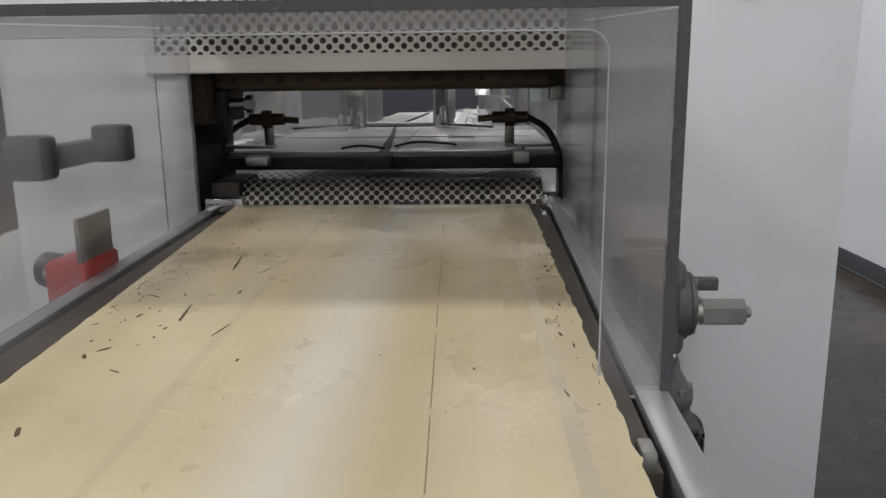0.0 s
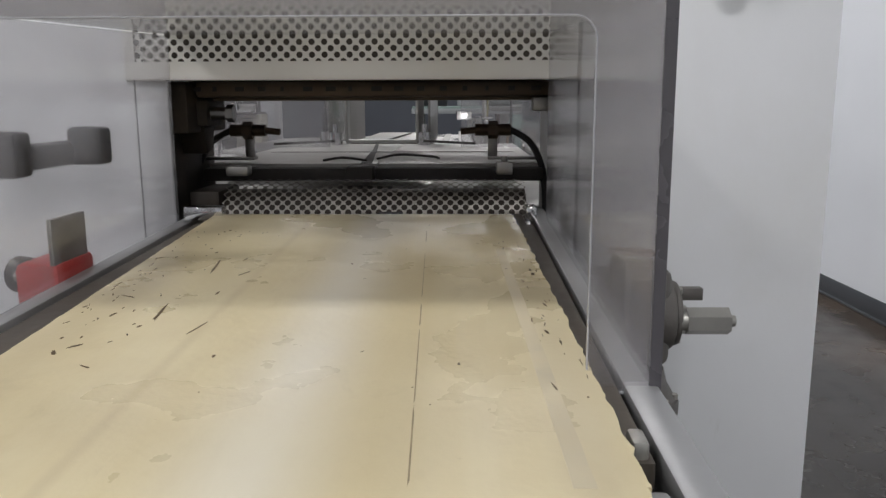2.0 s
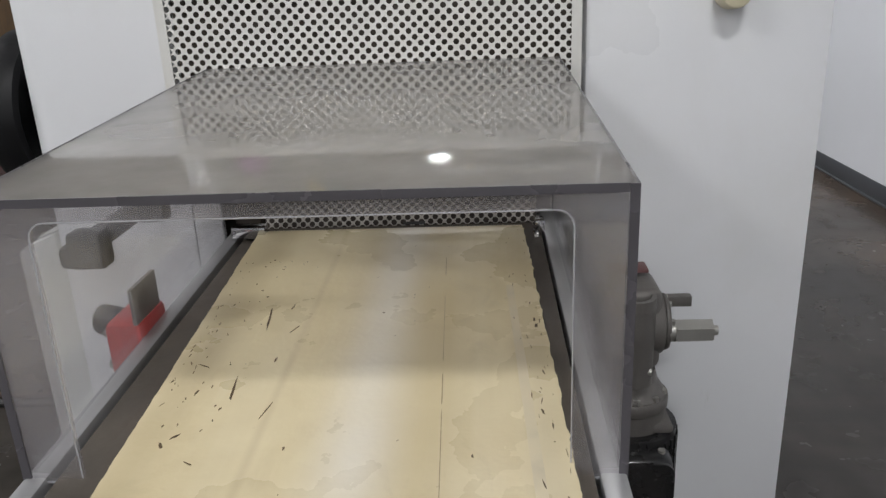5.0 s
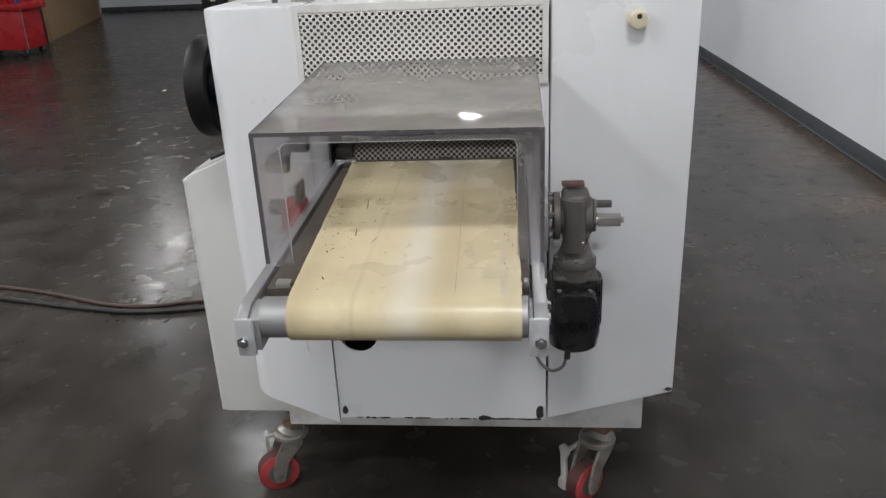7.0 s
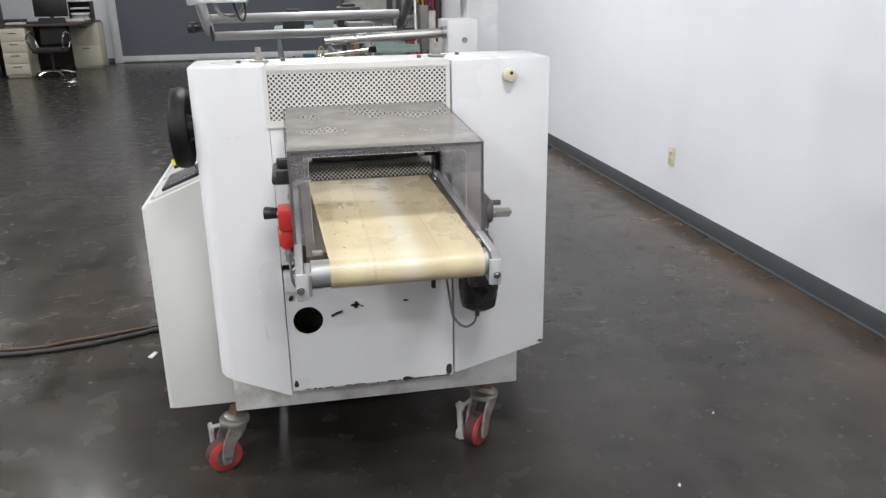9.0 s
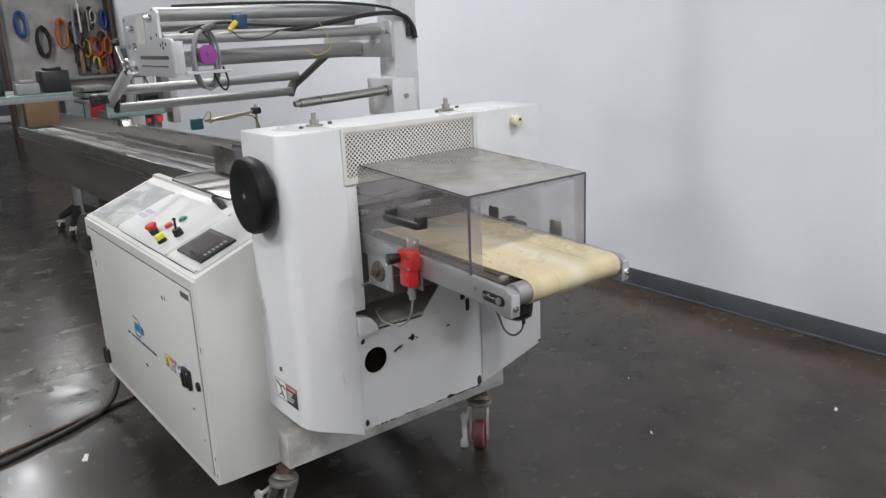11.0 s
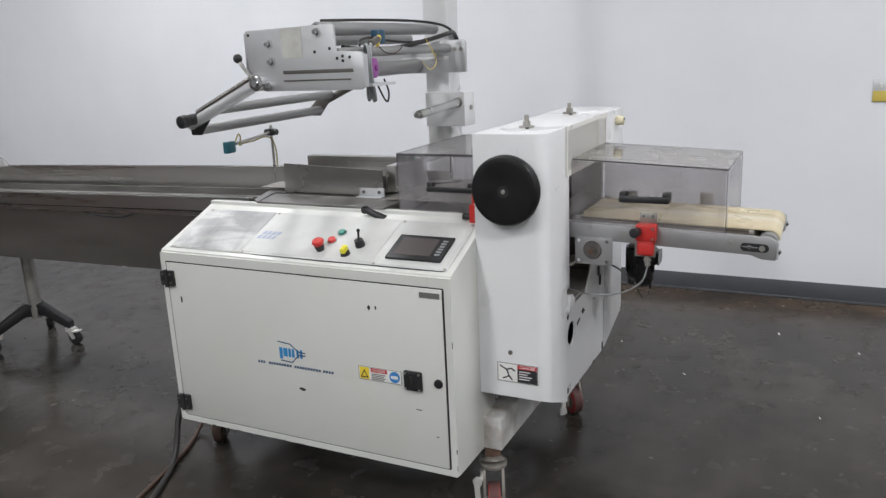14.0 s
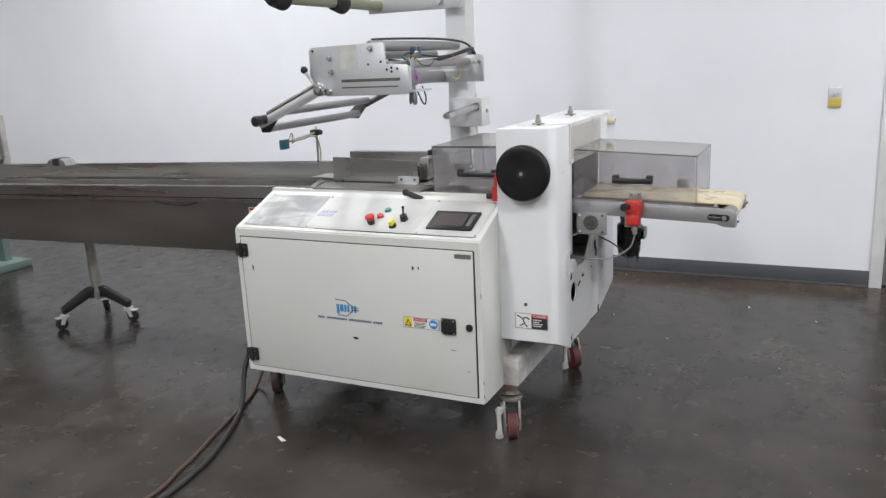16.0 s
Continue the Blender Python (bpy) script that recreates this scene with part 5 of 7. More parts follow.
P("red_cover", Bm().box(gx - 0.024, gx + 0.016, gy + 0.008, gy + 0.034, 0.901, 0.9055, 0.002), mat("dull_red", (0.12, 0.05, 0.048), 0.5), gm)
P("gear_boss", Bm().cyl((gx - 0.004, gy - 0.028, 0.795), (gx - 0.004, gy - 0.028, 0.879), 0.020, 26, 0.0205), CAST, gm)
P("boss_rim", Bm().ring(arc(gx - 0.005, gy - 0.028, 0.0215, 0, 345, 23), arc(gx - 0.005, gy - 0.028, 0.0165, 0, 345, 23), "z", 0.8795, 0.892), CAST, gm)
P("boss_hollow", Bm().cyl((gx - 0.005, gy - 0.028, 0.8795), (gx - 0.005, gy - 0.028, 0.8815), 0.0164, 22), DARKIN, gm)
P("torque_pin", Bm().cyl((gx + 0.032, gy - 0.02, 0.848), (gx + 0.040, gy - 0.02, 0.848), 0.010, 12).cyl((gx + 0.038, gy - 0.02, 0.848), (gx + 0.076, gy - 0.02, 0.848), 0.0125, 6).cyl((gx + 0.076, gy - 0.02, 0.848), (gx + 0.082, gy - 0.02, 0.848), 0.006, 12, 0.005), ZINC, gm)
P("key_bar", Bm().box(gx + 0.02, gx + 0.066, gy + 0.022, gy + 0.032, 0.856, 0.868, 0.001), CAST, gm)
P("side_pin", Bm().cyl((gx - 0.014, gy - 0.040, 0.812), (gx + 0.012, gy - 0.040, 0.812), 0.004, 10).cyl((gx - 0.04, gy - 0.04, 0.812), (gx - 0.03, gy - 0.04, 0.812), 0.006, 6), ZINC, gm)
mo = P("motor_body", Bm().cyl((gx, gy - 0.004, 0.735), (gx, gy - 0.004, 0.624), 0.0495, 32).cyl((gx, gy - 0.004, 0.624), (gx, gy - 0.004, 0.598), 0.0495, 32, 0.045).cyl((gx, gy - 0.004, 0.598), (gx, gy - 0.004, 0.586), 0.045, 32, 0.026)
       .box(gx - 0.040, gx + 0.036, gy - 0.072, gy - 0.03, 0.672, 0.726, 0.014, 3), MOTOR, gm, "glossy black electric motor")
for k in range(15, 40):
    a = 2 * math.pi * (k / 30 - 0.02)
    P("motor_fin", Bm().box(0.046, 0.0515, -0.0016, 0.0016, 0.642, 0.728, m=Matrix.Translation((gx, gy - 0.004, 0)) @ Matrix.Rotation(a + math.pi * 0.42, 4, "Z")), MOTOR, mo)
P("terminal_lid", Bm().prism(rounded(gx - 0.040, gx + 0.034, 0.674, 0.724, 0.012, 4), "y", gy - 0.076, gy - 0.0715), MOTOR, mo)
for x in (gx - 0.030, gx + 0.024):
    P("lid_screw", Bm().cyl((x, gy - 0.055, 0.725), (x, gy - 0.055, 0.7285), 0.004, 8), ZINC, mo)
P("motor_gland", Bm().cyl((gx - 0.012, gy - 0.045, 0.604), (gx - 0.014, gy - 0.047, 0.584), 0.006, 12), BLACK, mo)
P("motor_cord", Bm().tube([(gx - 0.014, gy - 0.047, 0.594), (gx - 0.022, gy - 0.046, 0.566), (gx - 0.045, gy - 0.036, 0.552), (gx - 0.068, gy - 0.02, 0.572), (gx - 0.076, gy + 0.0, 0.62), (gx - 0.075, gy + 0.05, 0.66), (gx - 0.08, gy + 0.11, 0.69)], 0.0032), CORDG, mo, "thin grey motor cord")
P("motor_mount", Bm().box(gx - 0.079, gx - 0.050, gy - 0.05, gy + 0.05, 0.80, 0.89, 0.003), RAIL)

SHIFT = Matrix.Identity(4)

# ---- inside the head: jaws, guard and sensors ----
P("upper_jaw", Bm().box(-0.235, 0.16, 0.055, 0.19, 1.0435, 1.061, 0.004).box(-0.225, 0.15, 0.085, 0.16, 1.040, 1.0435).cyl((-0.262, 0.125, 1.08), (0.158, 0.125, 1.08), 0.02, 16), JAWM, None, "scorched brown upper sealing jaw")
jt = Bm()
for k in range(16):
    jt.box(-0.24 + 0.025 * k, -0.24 + 0.025 * k + rnd.uniform(0.003, 0.012), 0.0535, 0.0548, 1.050, 1.055)
tagged(P("jaw_slot", jt, CHIP), kind="stuff")
P("jaw_side", Bm().box(-0.278, -0.262, 0.02, 0.2, 0.64, 1.056, 0.002), DARKIN)
P("jaw_side", Bm().box(0.163, 0.1755, 0.012, 0.224, 0.64, 1.056, 0.002), STEELD, None, "dull steel jaw side plate")
P("jaw_bolt", Bm().box(0.137, 0.160, 0.05, 0.07, 1.028, 1.043, 0.002), STEELD)
P("jaw_bolt", Bm().cyl((-0.226, 0.075, 1.026), (-0.204, 0.075, 1.026), 0.007, 10).cyl((-0.206, 0.075, 1.026), (-0.198, 0.075, 1.026), 0.010, 6), STEELD)
P("jaw_block", Bm().box(-0.2615, -0.236, 0.03, 0.17, 1.005, 1.060, 0.003).box(-0.2615, -0.224, 0.06, 0.12, 1.012, 1.042, 0.003).prism([(0.07, 1.012), (0.11, 1.012), (0.10, 0.985), (0.08, 0.98)], "x", -0.2615, -0.232, 0.002), DARKIN, None, "oil-blackened jaw bearing block")
GA, GR = 0.010, 0.050
gd = perforated(Bm(), 0.332, 0.076, lambda u, v: (-0.2017 + u, GA + GR - GR * math.cos(v / GR), 0.903 + GR * math.sin(v / GR)), p=0.0110, r=0.0035, margin=0.001)
P("perforated_guard", gd, GUARD, None, "curved perforated steel roller guard, sooty on top", smooth=False)
P("guard_backing", Bm().cyl((-0.2010, GA + GR, 0.900), (0.1295, GA + GR, 0.900), 0.042, 28), DARKIN)
P("guard_end", Bm().box(-0.236, -0.203, 0.018, 0.10, 0.86, 0.944, 0.004), DARKIN, None, "sooty guard end bracket")
P("guard_clip", Bm().box(0.098, 0.116, 0.052, 0.072, 0.958, 0.972, 0.002).cyl((0.107, 0.062, 0.97), (0.107, 0.062, 0.978), 0.004, 8), STEELD)
P("guard_clip", Bm().box(-0.205, -0.18, 0.052, 0.072, 0.957, 0.968, 0.002), STEELD)
# narrow dark patch low on the guard
P("guard_dark_patch", Bm().grid(lambda u, v: (-0.030 + 0.026 * u, GA + GR - (GR + 0.0012) * math.cos(0.31 + 0.07 * v), 0.903 + (GR + 0.0012) * math.sin(0.31 + 0.07 * v)), 4, 3), BLACK)
P("crossbar", Bm().box(-0.255, 0.158, 0.128, 0.155, 0.944, 0.9595, 0.002).box(-0.078, -0.045, 0.10, 0.13, 0.945, 0.963, 0.002), CHIP)
P("infeed_plate", Bm().box(-0.255, -0.046, 0.156, 0.655, 0.9585, 0.963).box(-0.0445, 0.158, 0.156, 0.655, 0.9585, 0.963), TABLEM, None, "worn pale steel sealing table in two halves")
P("plate_slot", Bm().prism([(-0.066, 0.157), (-0.052, 0.157), (-0.075, 0.45), (-0.092, 0.648), (-0.098, 0.648), (-0.082, 0.45)], "z", 0.9632, 0.9638), CHIP)
P("plate_seam", Bm().box(-0.235, 0.14, 0.395, 0.399, 0.9632, 0.9636), GRIME)
for sx, s in ((-0.2075, 1), (0.0985, -1)):
    sn = P("sensor_post", Bm().box(sx - 0.006, sx + 0.006, 0.17, 0.175, 0.967, 1.008, 0.001).box(sx - 0.006 - 0.05 * (s > 0), sx + 0.006 + 0.05 * (s < 0), 0.165, 0.185, 0.967, 0.971, 0.001), STEELD)
    P("sensor_head", Bm().cyl((sx - 0.022 * s, 0.166, 1.004), (sx + 0.022 * s, 0.166, 1.004), 0.0075, 14).cyl((sx + 0.02 * s, 0.166, 1.004), (sx + 0.040 * s, 0.166, 1.002), 0.0042, 10).cyl((sx - 0.006 * s, 0.166, 1.004), (sx + 0.006 * s, 0.166, 1.004), 0.011, 6), mat("bronze_dark", (0.12, 0.085, 0.06), 0.5, 0.6) if s > 0 else bpy.data.materials["bronze_dark"], sn, "dark bronze probe sensor")
    P("sensor_cord", Bm().tube([(sx - 0.022 * s, 0.166, 1.004), (sx - 0.045 * s, 0.162, 0.99), (sx - 0.058 * s, 0.15, 0.965), (sx - 0.062 * s, 0.13, 0.935), (sx - 0.062 * s, 0.12, 0.90)], 0.0042), CORD, sn)
# fin-seal rollers and former behind the jaws
fs = Bm()
fs.ring(rounded(-0.157, -0.019, 0.9645, 1.060, 0.004, 2), rounded(-0.152, -0.024, 0.9695, 1.055, 0.003, 2), "y", 0.665, 0.70)
P("forming_box", fs, STEEL, None, "bright folded steel forming box")
P("forming_floor", Bm().box(-0.151, -0.025, 0.70, 1.28, 0.9605, 0.9625).box(-0.1555, -0.1525, 0.70, 0.95, 0.963, 1.05).box(-0.024, -0.021, 0.70, 0.95, 0.963, 1.05), TABLEM)
P("fold_strip", Bm().prism([(-0.098, 0.702), (-0.090, 0.702), (-0.062, 1.20), (-0.066, 1.20)], "z", 0.9630, 0.9650), CHIP)
P("level_sensor", Bm().box(-0.085, -0.020, 0.655, 0.70, 1.062, 1.085, 0.003), BLACK, None, "black sensor box with a green lamp")
P("sensor_lamp", Bm().cyl((-0.026, 0.6555, 1.070), (-0.026, 0.6535, 1.070), 0.0022, 10), glow("green_lamp", (0.05, 0.9, 0.35), 2.0))
for sx in (-0.168, -0.006):
    P("fin_roller", Bm().cyl((sx, 0.62, 0.963), (sx, 0.62, 0.986), 0.012, 18).cyl((sx, 0.62, 0.986), (sx, 0.62, 1.000), 0.005, 10), CHROME)
    P("guide_wire", Bm().tube([(sx, 0.60, 0.971), (sx + (0.09 if sx > -0.1 else -0.09), 0.52, 0.970)], 0.002), CHIP)
P("film_guide", Bm().tube([(-0.05, 0.20, 0.966), (-0.02, 0.19, 0.972), (0.02, 0.20, 0.969), (0.03, 0.21, 0.966)], 0.0016), CHIP)
P("film_guide", Bm().tube([(-0.115, 0.17, 0.966), (-0.09, 0.165, 0.970), (-0.06, 0.17, 0.966)], 0.0016), CHIP)

SHIFT = Matrix.Translation((0, -0.012, 0))

# ---- cover over the sealing section and the infeed table ----
cv = P("sealing_cover", Bm().box(-0.360, 0.17, 0.232, 0.552, 1.128, 1.134), POLYTOP, None, "clear plastic cover over the sealing section")
P("cover_side", Bm().box(-0.360, -0.354, 0.232, 0.552, 0.935, 1.1275), POLY, cv)
P("cover_side", Bm().box(0.164, 0.17, 0.232, 0.552, 0.935, 1.1275), POLY, cv)
P("cover_end", Bm().prism([(-0.3535, 0.935), (-0.3535, 1.1275), (0.1635, 1.1275), (0.1635, 0.935), (0.06, 0.935), (0.06, 1.075), (-0.165, 1.075), (-0.165, 0.935)], "y", 0.546, 0.552), POLY, cv)
ed = Bm()
ed.box(-0.361, -0.359, 0.551, 0.553, 0.935, 1.1345).box(-0.361, -0.3595, 0.232, 0.552, 1.1275, 1.1345).box(-0.360, 0.17, 0.5515, 0.553, 1.1275, 1.1345).box(0.169, 0.171, 0.551, 0.553, 0.935, 1.1345)
P("cover_edges", ed, POLYEDGE, cv)
P("cover_handle", Bm().box(-0.394, -0.382, 0.275, 0.435, 1.018, 1.036, 0.006).box(-0.386, -0.361, 0.415, 0.435, 1.018, 1.048, 0.004).box(-0.386, -0.361, 0.275, 0.295, 1.018, 1.048, 0.004), BLACK, cv, "black plastic pull handle")
ssw = P("safety_switch", Bm().box(-0.396, -0.362, 0.240, 0.288, 0.920, 0.985, 0.005).box(-0.392, -0.364, 0.244, 0.280, 0.985, 1.035, 0.005).box(-0.399, -0.392, 0.248, 0.276, 0.936, 0.97, 0.003), RED, None, "red plastic safety interlock switch")
P("switch_knob", Bm().cyl((-0.384, 0.286, 0.945), (-0.384, 0.312, 0.945), 0.010, 14, 0.012, 0.002), BLACK, ssw, "black actuator knob")
P("table_plate", Bm().box(-0.372, 0.30, 0.236, 1.30, 0.862, 0.902, 0.002), STEELD, None, "brushed steel infeed table")
P("table_insert", Bm().prism([(-0.372, 0.605), (-0.372, 1.13), (-0.345, 1.165), (-0.03, 1.29), (-0.03, 0.605)], "z", 0.926, 0.955, 0.0015), STEELD, None, "raised brushed steel table slab")
P("insert_gap", Bm().prism([(-0.372, 1.122), (-0.365, 1.118), (-0.236, 1.160), (-0.222, 1.160), (-0.222, 0.81), (-0.2015, 0.80), (-0.2015, 1.172), (-0.240, 1.172)], "z", 0.9551, 0.9556), CHIP)
for y in (0.64, 1.08):
    P("slab_spacer", Bm().box(-0.35, -0.25, y, y + 0.04, 0.9022, 0.9258), CAST)
P("cover_rail", Bm().box(-0.372, -0.345, 0.24, 0.60, 0.915, 0.932, 0.002).box(-0.372, -0.345, 0.24, 0.26, 0.902, 0.915).box(-0.372, -0.345, 0.58, 0.60, 0.902, 0.915), STEEL)
P("lever_handle", Bm().cyl((-0.390, 0.590, 0.922), (-0.394, 0.672, 0.953), 0.0125, 16, 0.010, 0.003).cyl((-0.372, 0.580, 0.920), (-0.390, 0.592, 0.924), 0.005, 10).cyl((-0.400, 0.664, 0.950), (-0.386, 0.664, 0.950), 0.013, 18), BLACK, None, "black lever grip")
P("side_guide", Bm().prism([(0.705, 0.9555), (0.705, 1.050), (1.13, 1.066), (1.135, 0.9555)], "x", -0.200, -0.196).box(-0.200, -0.17, 0.71, 1.13, 0.9555, 0.958), STEEL, None, "upright steel guide plate")
P("guide_seal", Bm().box(-0.203, -0.193, 0.696, 0.7045, 0.985, 1.03, 0.002), BLACK)
gb = P("guide_bracket", Bm().box(-0.206, -0.2005, 0.70, 0.80, 0.9555, 0.985, 0.001).box(-0.235, -0.2062, 0.70, 0.80, 0.9555, 0.959, 0.001), ALU, None, "small bolted bracket")
for y in (0.718, 0.782):
    P("bracket_bolt", Bm().cyl((-0.206, y, 0.972), (-0.211, y, 0.972), 0.006, 8), CAST, gb)
P("back_guard", Bm().box(0.0, 0.005, 0.650, 1.166, 0.9555, 1.066, 0.001).box(0.005, 0.04, 0.650, 1.166, 1.061, 1.066), STEELD, None, "upright dull steel guard plate")
P("back_guide", Bm().box(0.118, 0.123, 0.60, 1.305, 0.902, 1.0, 0.001), STEEL, None, "upright steel fence plate")
P("cover_wire", Bm().tube([(0.15, 0.607, 1.066), (0.15, 0.607, 1.0), (0.15, 0.622, 0.985), (0.15, 0.607, 0.97), (0.15, 0.595, 0.985), (0.15, 0.607, 0.998)], 0.002), CORD)

# ---- film unwind unit ----
post = P("film_post", Bm().box(0.376, 0.484, 0.706, 0.812, 0.31, 2.45, 0.006), WHITE, None, "white square steel post")
P("post_foot", Bm().box(0.30, 0.50, 0.69, 0.83, 0.31, 0.325, 0.003), WHITE, post)
blk = P("roller_block", Bm().box(0.290, 0.388, 0.602, 0.775, 1.152, 1.285, 0.004), WHITE, post)
P("block_screw", Bm().cyl((0.345, 0.602, 1.222), (0.345, 0.595, 1.222), 0.009, 10), ZINC, blk)
P("guide_roller", Bm().cyl((0.290, 0.628, 1.246), (-0.084, 0.610, 1.232), 0.015, 20).cyl((-0.084, 0.610, 1.232), (-0.104, 0.609, 1.2312), 0.010, 14).cyl((0.290, 0.628, 1.246), (0.275, 0.627, 1.2455), 0.020, 18), STEEL, blk)
NX, FXX, RXX = -0.50, 0.288, 0.215
pl = Bm()
pl.prism([(0.575, 1.346), (0.935, 1.346), (0.985, 1.375), (1.004, 1.42), (1.004, 1.525), (0.992, 1.536), (0.672, 1.542), (0.662, 1.534), (0.660, 1.462), (0.572, 1.456), (0.563, 1.447), (0.563, 1.358)], "x", NX - 0.005, NX + 0.005, 0.001)
unit = P("film_plate", pl, ALU, None, "light grey aluminium film plate with bolts and a white sticker")
P("plate_slot", Bm().box(NX - 0.0065, NX - 0.0048, 0.60, 0.86, 1.398, 1.409, 0.0006).box(NX - 0.0065, NX - 0.0048, 0.61, 0.86, 1.375, 1.380, 0.0006), CAST, unit)
P("plate_sticker", Bm().box(NX - 0.0068, NX - 0.0052, 0.78, 0.858, 1.446, 1.538), STICKG, unit, "faded grey-white sticker")
for y, z in ((0.905, 1.492), (0.90, 1.438), (0.72, 1.520), (0.915, 1.364)):
    P("plate_bolt", Bm().cyl((NX - 0.005, y, z), (NX - 0.013, y, z), 0.013, 16, 0.011).cyl((NX - 0.012, y, z), (NX - 0.024, y, z), 0.008, 6), CHROME, unit)
for y, z in ((0.985, 1.522), (0.735, 1.462), (0.635, 1.446), (0.635, 1.432), (0.655, 1.440), (0.61, 1.442), (0.68, 1.47)):
    P("plate_hole", Bm().cyl((NX - 0.0062, y, z), (NX - 0.005, y, z), 0.005, 10), CHIP, unit)
farp = P("film_plate", Bm().prism([(0.585, 1.362), (1.05, 1.362), (1.08, 1.40), (1.05, 1.45), (0.96, 1.474), (0.597, 1.486), (0.585, 1.474)], "x", FXX - 0.005, FXX + 0.005, 0.002).box(FXX + 0.005, 0.376, 0.72, 0.80, 1.38, 1.46), ALU, None, "light grey aluminium far film plate")
P("plate_slot", Bm().box(FXX - 0.0065, FXX - 0.0048, 0.66, 0.87, 1.412, 1.424, 0.0006), TRIMW, farp)
for y in (0.605, 0.63):
    P("plate_bolt", Bm().cyl((FXX - 0.005, y, 1.45), (FXX - 0.011, y, 1.45), 0.008, 12), ZINC, farp)
for y, z, r, m_ in ((0.73, 1.530, 0.021, ROLLER), (0.83, 1.497, 0.018, ROLLER), (0.66, 1.455, 0.016, ROLLER), (0.80, 1.392, 0.026, ROLLER), (0.93, 1.40, 0.016, ROLLER)):
    ro = P("film_roller", Bm().cyl((NX + 0.006, y, z), (FXX + 0.02 if z > 1.5 else FXX - 0.006, y, z), r, 24, None, 0.002), m_)
    P("roller_collar", Bm().cyl((NX + 0.0055, y, z), (NX + 0.03, y, z), r * 0.72, 18), CAST, ro)
P("signal_cable", Bm().tube([(-0.40, 0.70, 1.472), (-0.25, 0.69, 1.462), (-0.1, 0.66, 1.466), (0.05, 0.63, 1.486), (0.2, 0.62, 1.508), (0.33, 0.66, 1.515), (0.42, 0.692, 1.503), (0.452, 0.694, 1.475), (0.458, 0.694, 1.455)], 0.008), CORD, None, "black signal cable")
P("signal_cable", Bm().tube([(-0.42, 0.76, 1.556), (-0.2, 0.75, 1.560), (0.05, 0.71, 1.558), (0.22, 0.68, 1.548), (0.36, 0.69, 1.53), (0.42, 0.695, 1.50), (0.435, 0.696, 1.46)], 0.005), CORD)
P("signal_cable", Bm().tube([(-0.46, 0.60, 1.475), (-0.40, 0.64, 1.488), (-0.30, 0.66, 1.50), (-0.2, 0.66, 1.49), (-0.02, 0.65, 1.482), (0.15, 0.62, 1.50)], 0.004), CORD)
P("cable_plug", Bm().cyl((0.457, 0.694, 1.462), (0.464, 0.692, 1.422), 0.011, 12).cyl((0.436, 0.696, 1.465), (0.437, 0.694, 1.43), 0.009, 12), BLACK)
P("photo_sensor", Bm().box(-0.262, -0.222, 0.645, 0.68, 1.478, 1.524, 0.006), mat("navy_sensor", (0.015, 0.07, 0.13), 0.4), None, "dark blue photo sensor with a yellow plug")
P("yellow_plug", Bm().cyl((-0.262, 0.648, 1.50), (-0.29, 0.64, 1.475), 0.009, 12, 0.007), YWIRE)
P("thin_cord", Bm().tube([(-0.285, 0.642, 1.478), (-0.26, 0.63, 1.452), (-0.21, 0.625, 1.446), (-0.16, 0.63, 1.456), (-0.12, 0.64, 1.47)], 0.002), CORDB)
P("thin_cord", Bm().tube([(0.02, 0.62, 1.49), (0.045, 0.60, 1.43), (0.03, 0.59, 1.40), (-0.02, 0.59, 1.385), (-0.05, 0.60, 1.41)], 0.0012), YWIRE)
enc = P("encoder", Bm().cyl((-0.386, 0.608, 1.405), (-0.383, 0.594, 1.405), 0.031, 28, None, 0.003).cyl((-0.383, 0.594, 1.405), (-0.382, 0.589, 1.405), 0.010, 16), PURPLE, None, "purple capped encoder")
P("encoder_body", Bm().cyl((-0.396, 0.66, 1.405), (-0.386, 0.609, 1.405), 0.022, 24, None, 0.002), CAST, enc)
P("encoder_bracket", Bm().box(-0.47, -0.33, 0.555, 0.64, 1.352, 1.360, 0.001).box(-0.494, -0.468, 0.57, 0.64, 1.352, 1.45, 0.001), ALU, enc)
for k, (rx_, rz_) in enumerate(((0.058, 0.086), (0.062, 0.080), (0.054, 0.090), (0.066, 0.088))):
    cx_, cy_ = -0.392 + 0.003 * k, 0.620 - 0.004 * k
    P("encoder_cord", Bm().tube([(cx_ + 0.81 * rx_ * math.cos(radians(a)), cy_ + 0.53 * rx_ * math.cos(radians(a)) + 0.006 * math.sin(radians(2 * a + 40 * k)), 1.392 + rz_ * math.sin(radians(a))) for a in range(90, 451, 24)], 0.0042, 8, 3), GREYBOX, enc)
P("encoder_cord", Bm().tube([(-0.375, 0.60, 1.36), (-0.36, 0.585, 1.31), (-0.345, 0.58, 1.30), (-0.337, 0.58, 1.33), (-0.345, 0.59, 1.37)], 0.003), CORD, enc)
P("cord_clamp", Bm().cyl((-0.395, 0.60, 1.478), (-0.352, 0.60, 1.492), 0.011, 12), CAST, enc)
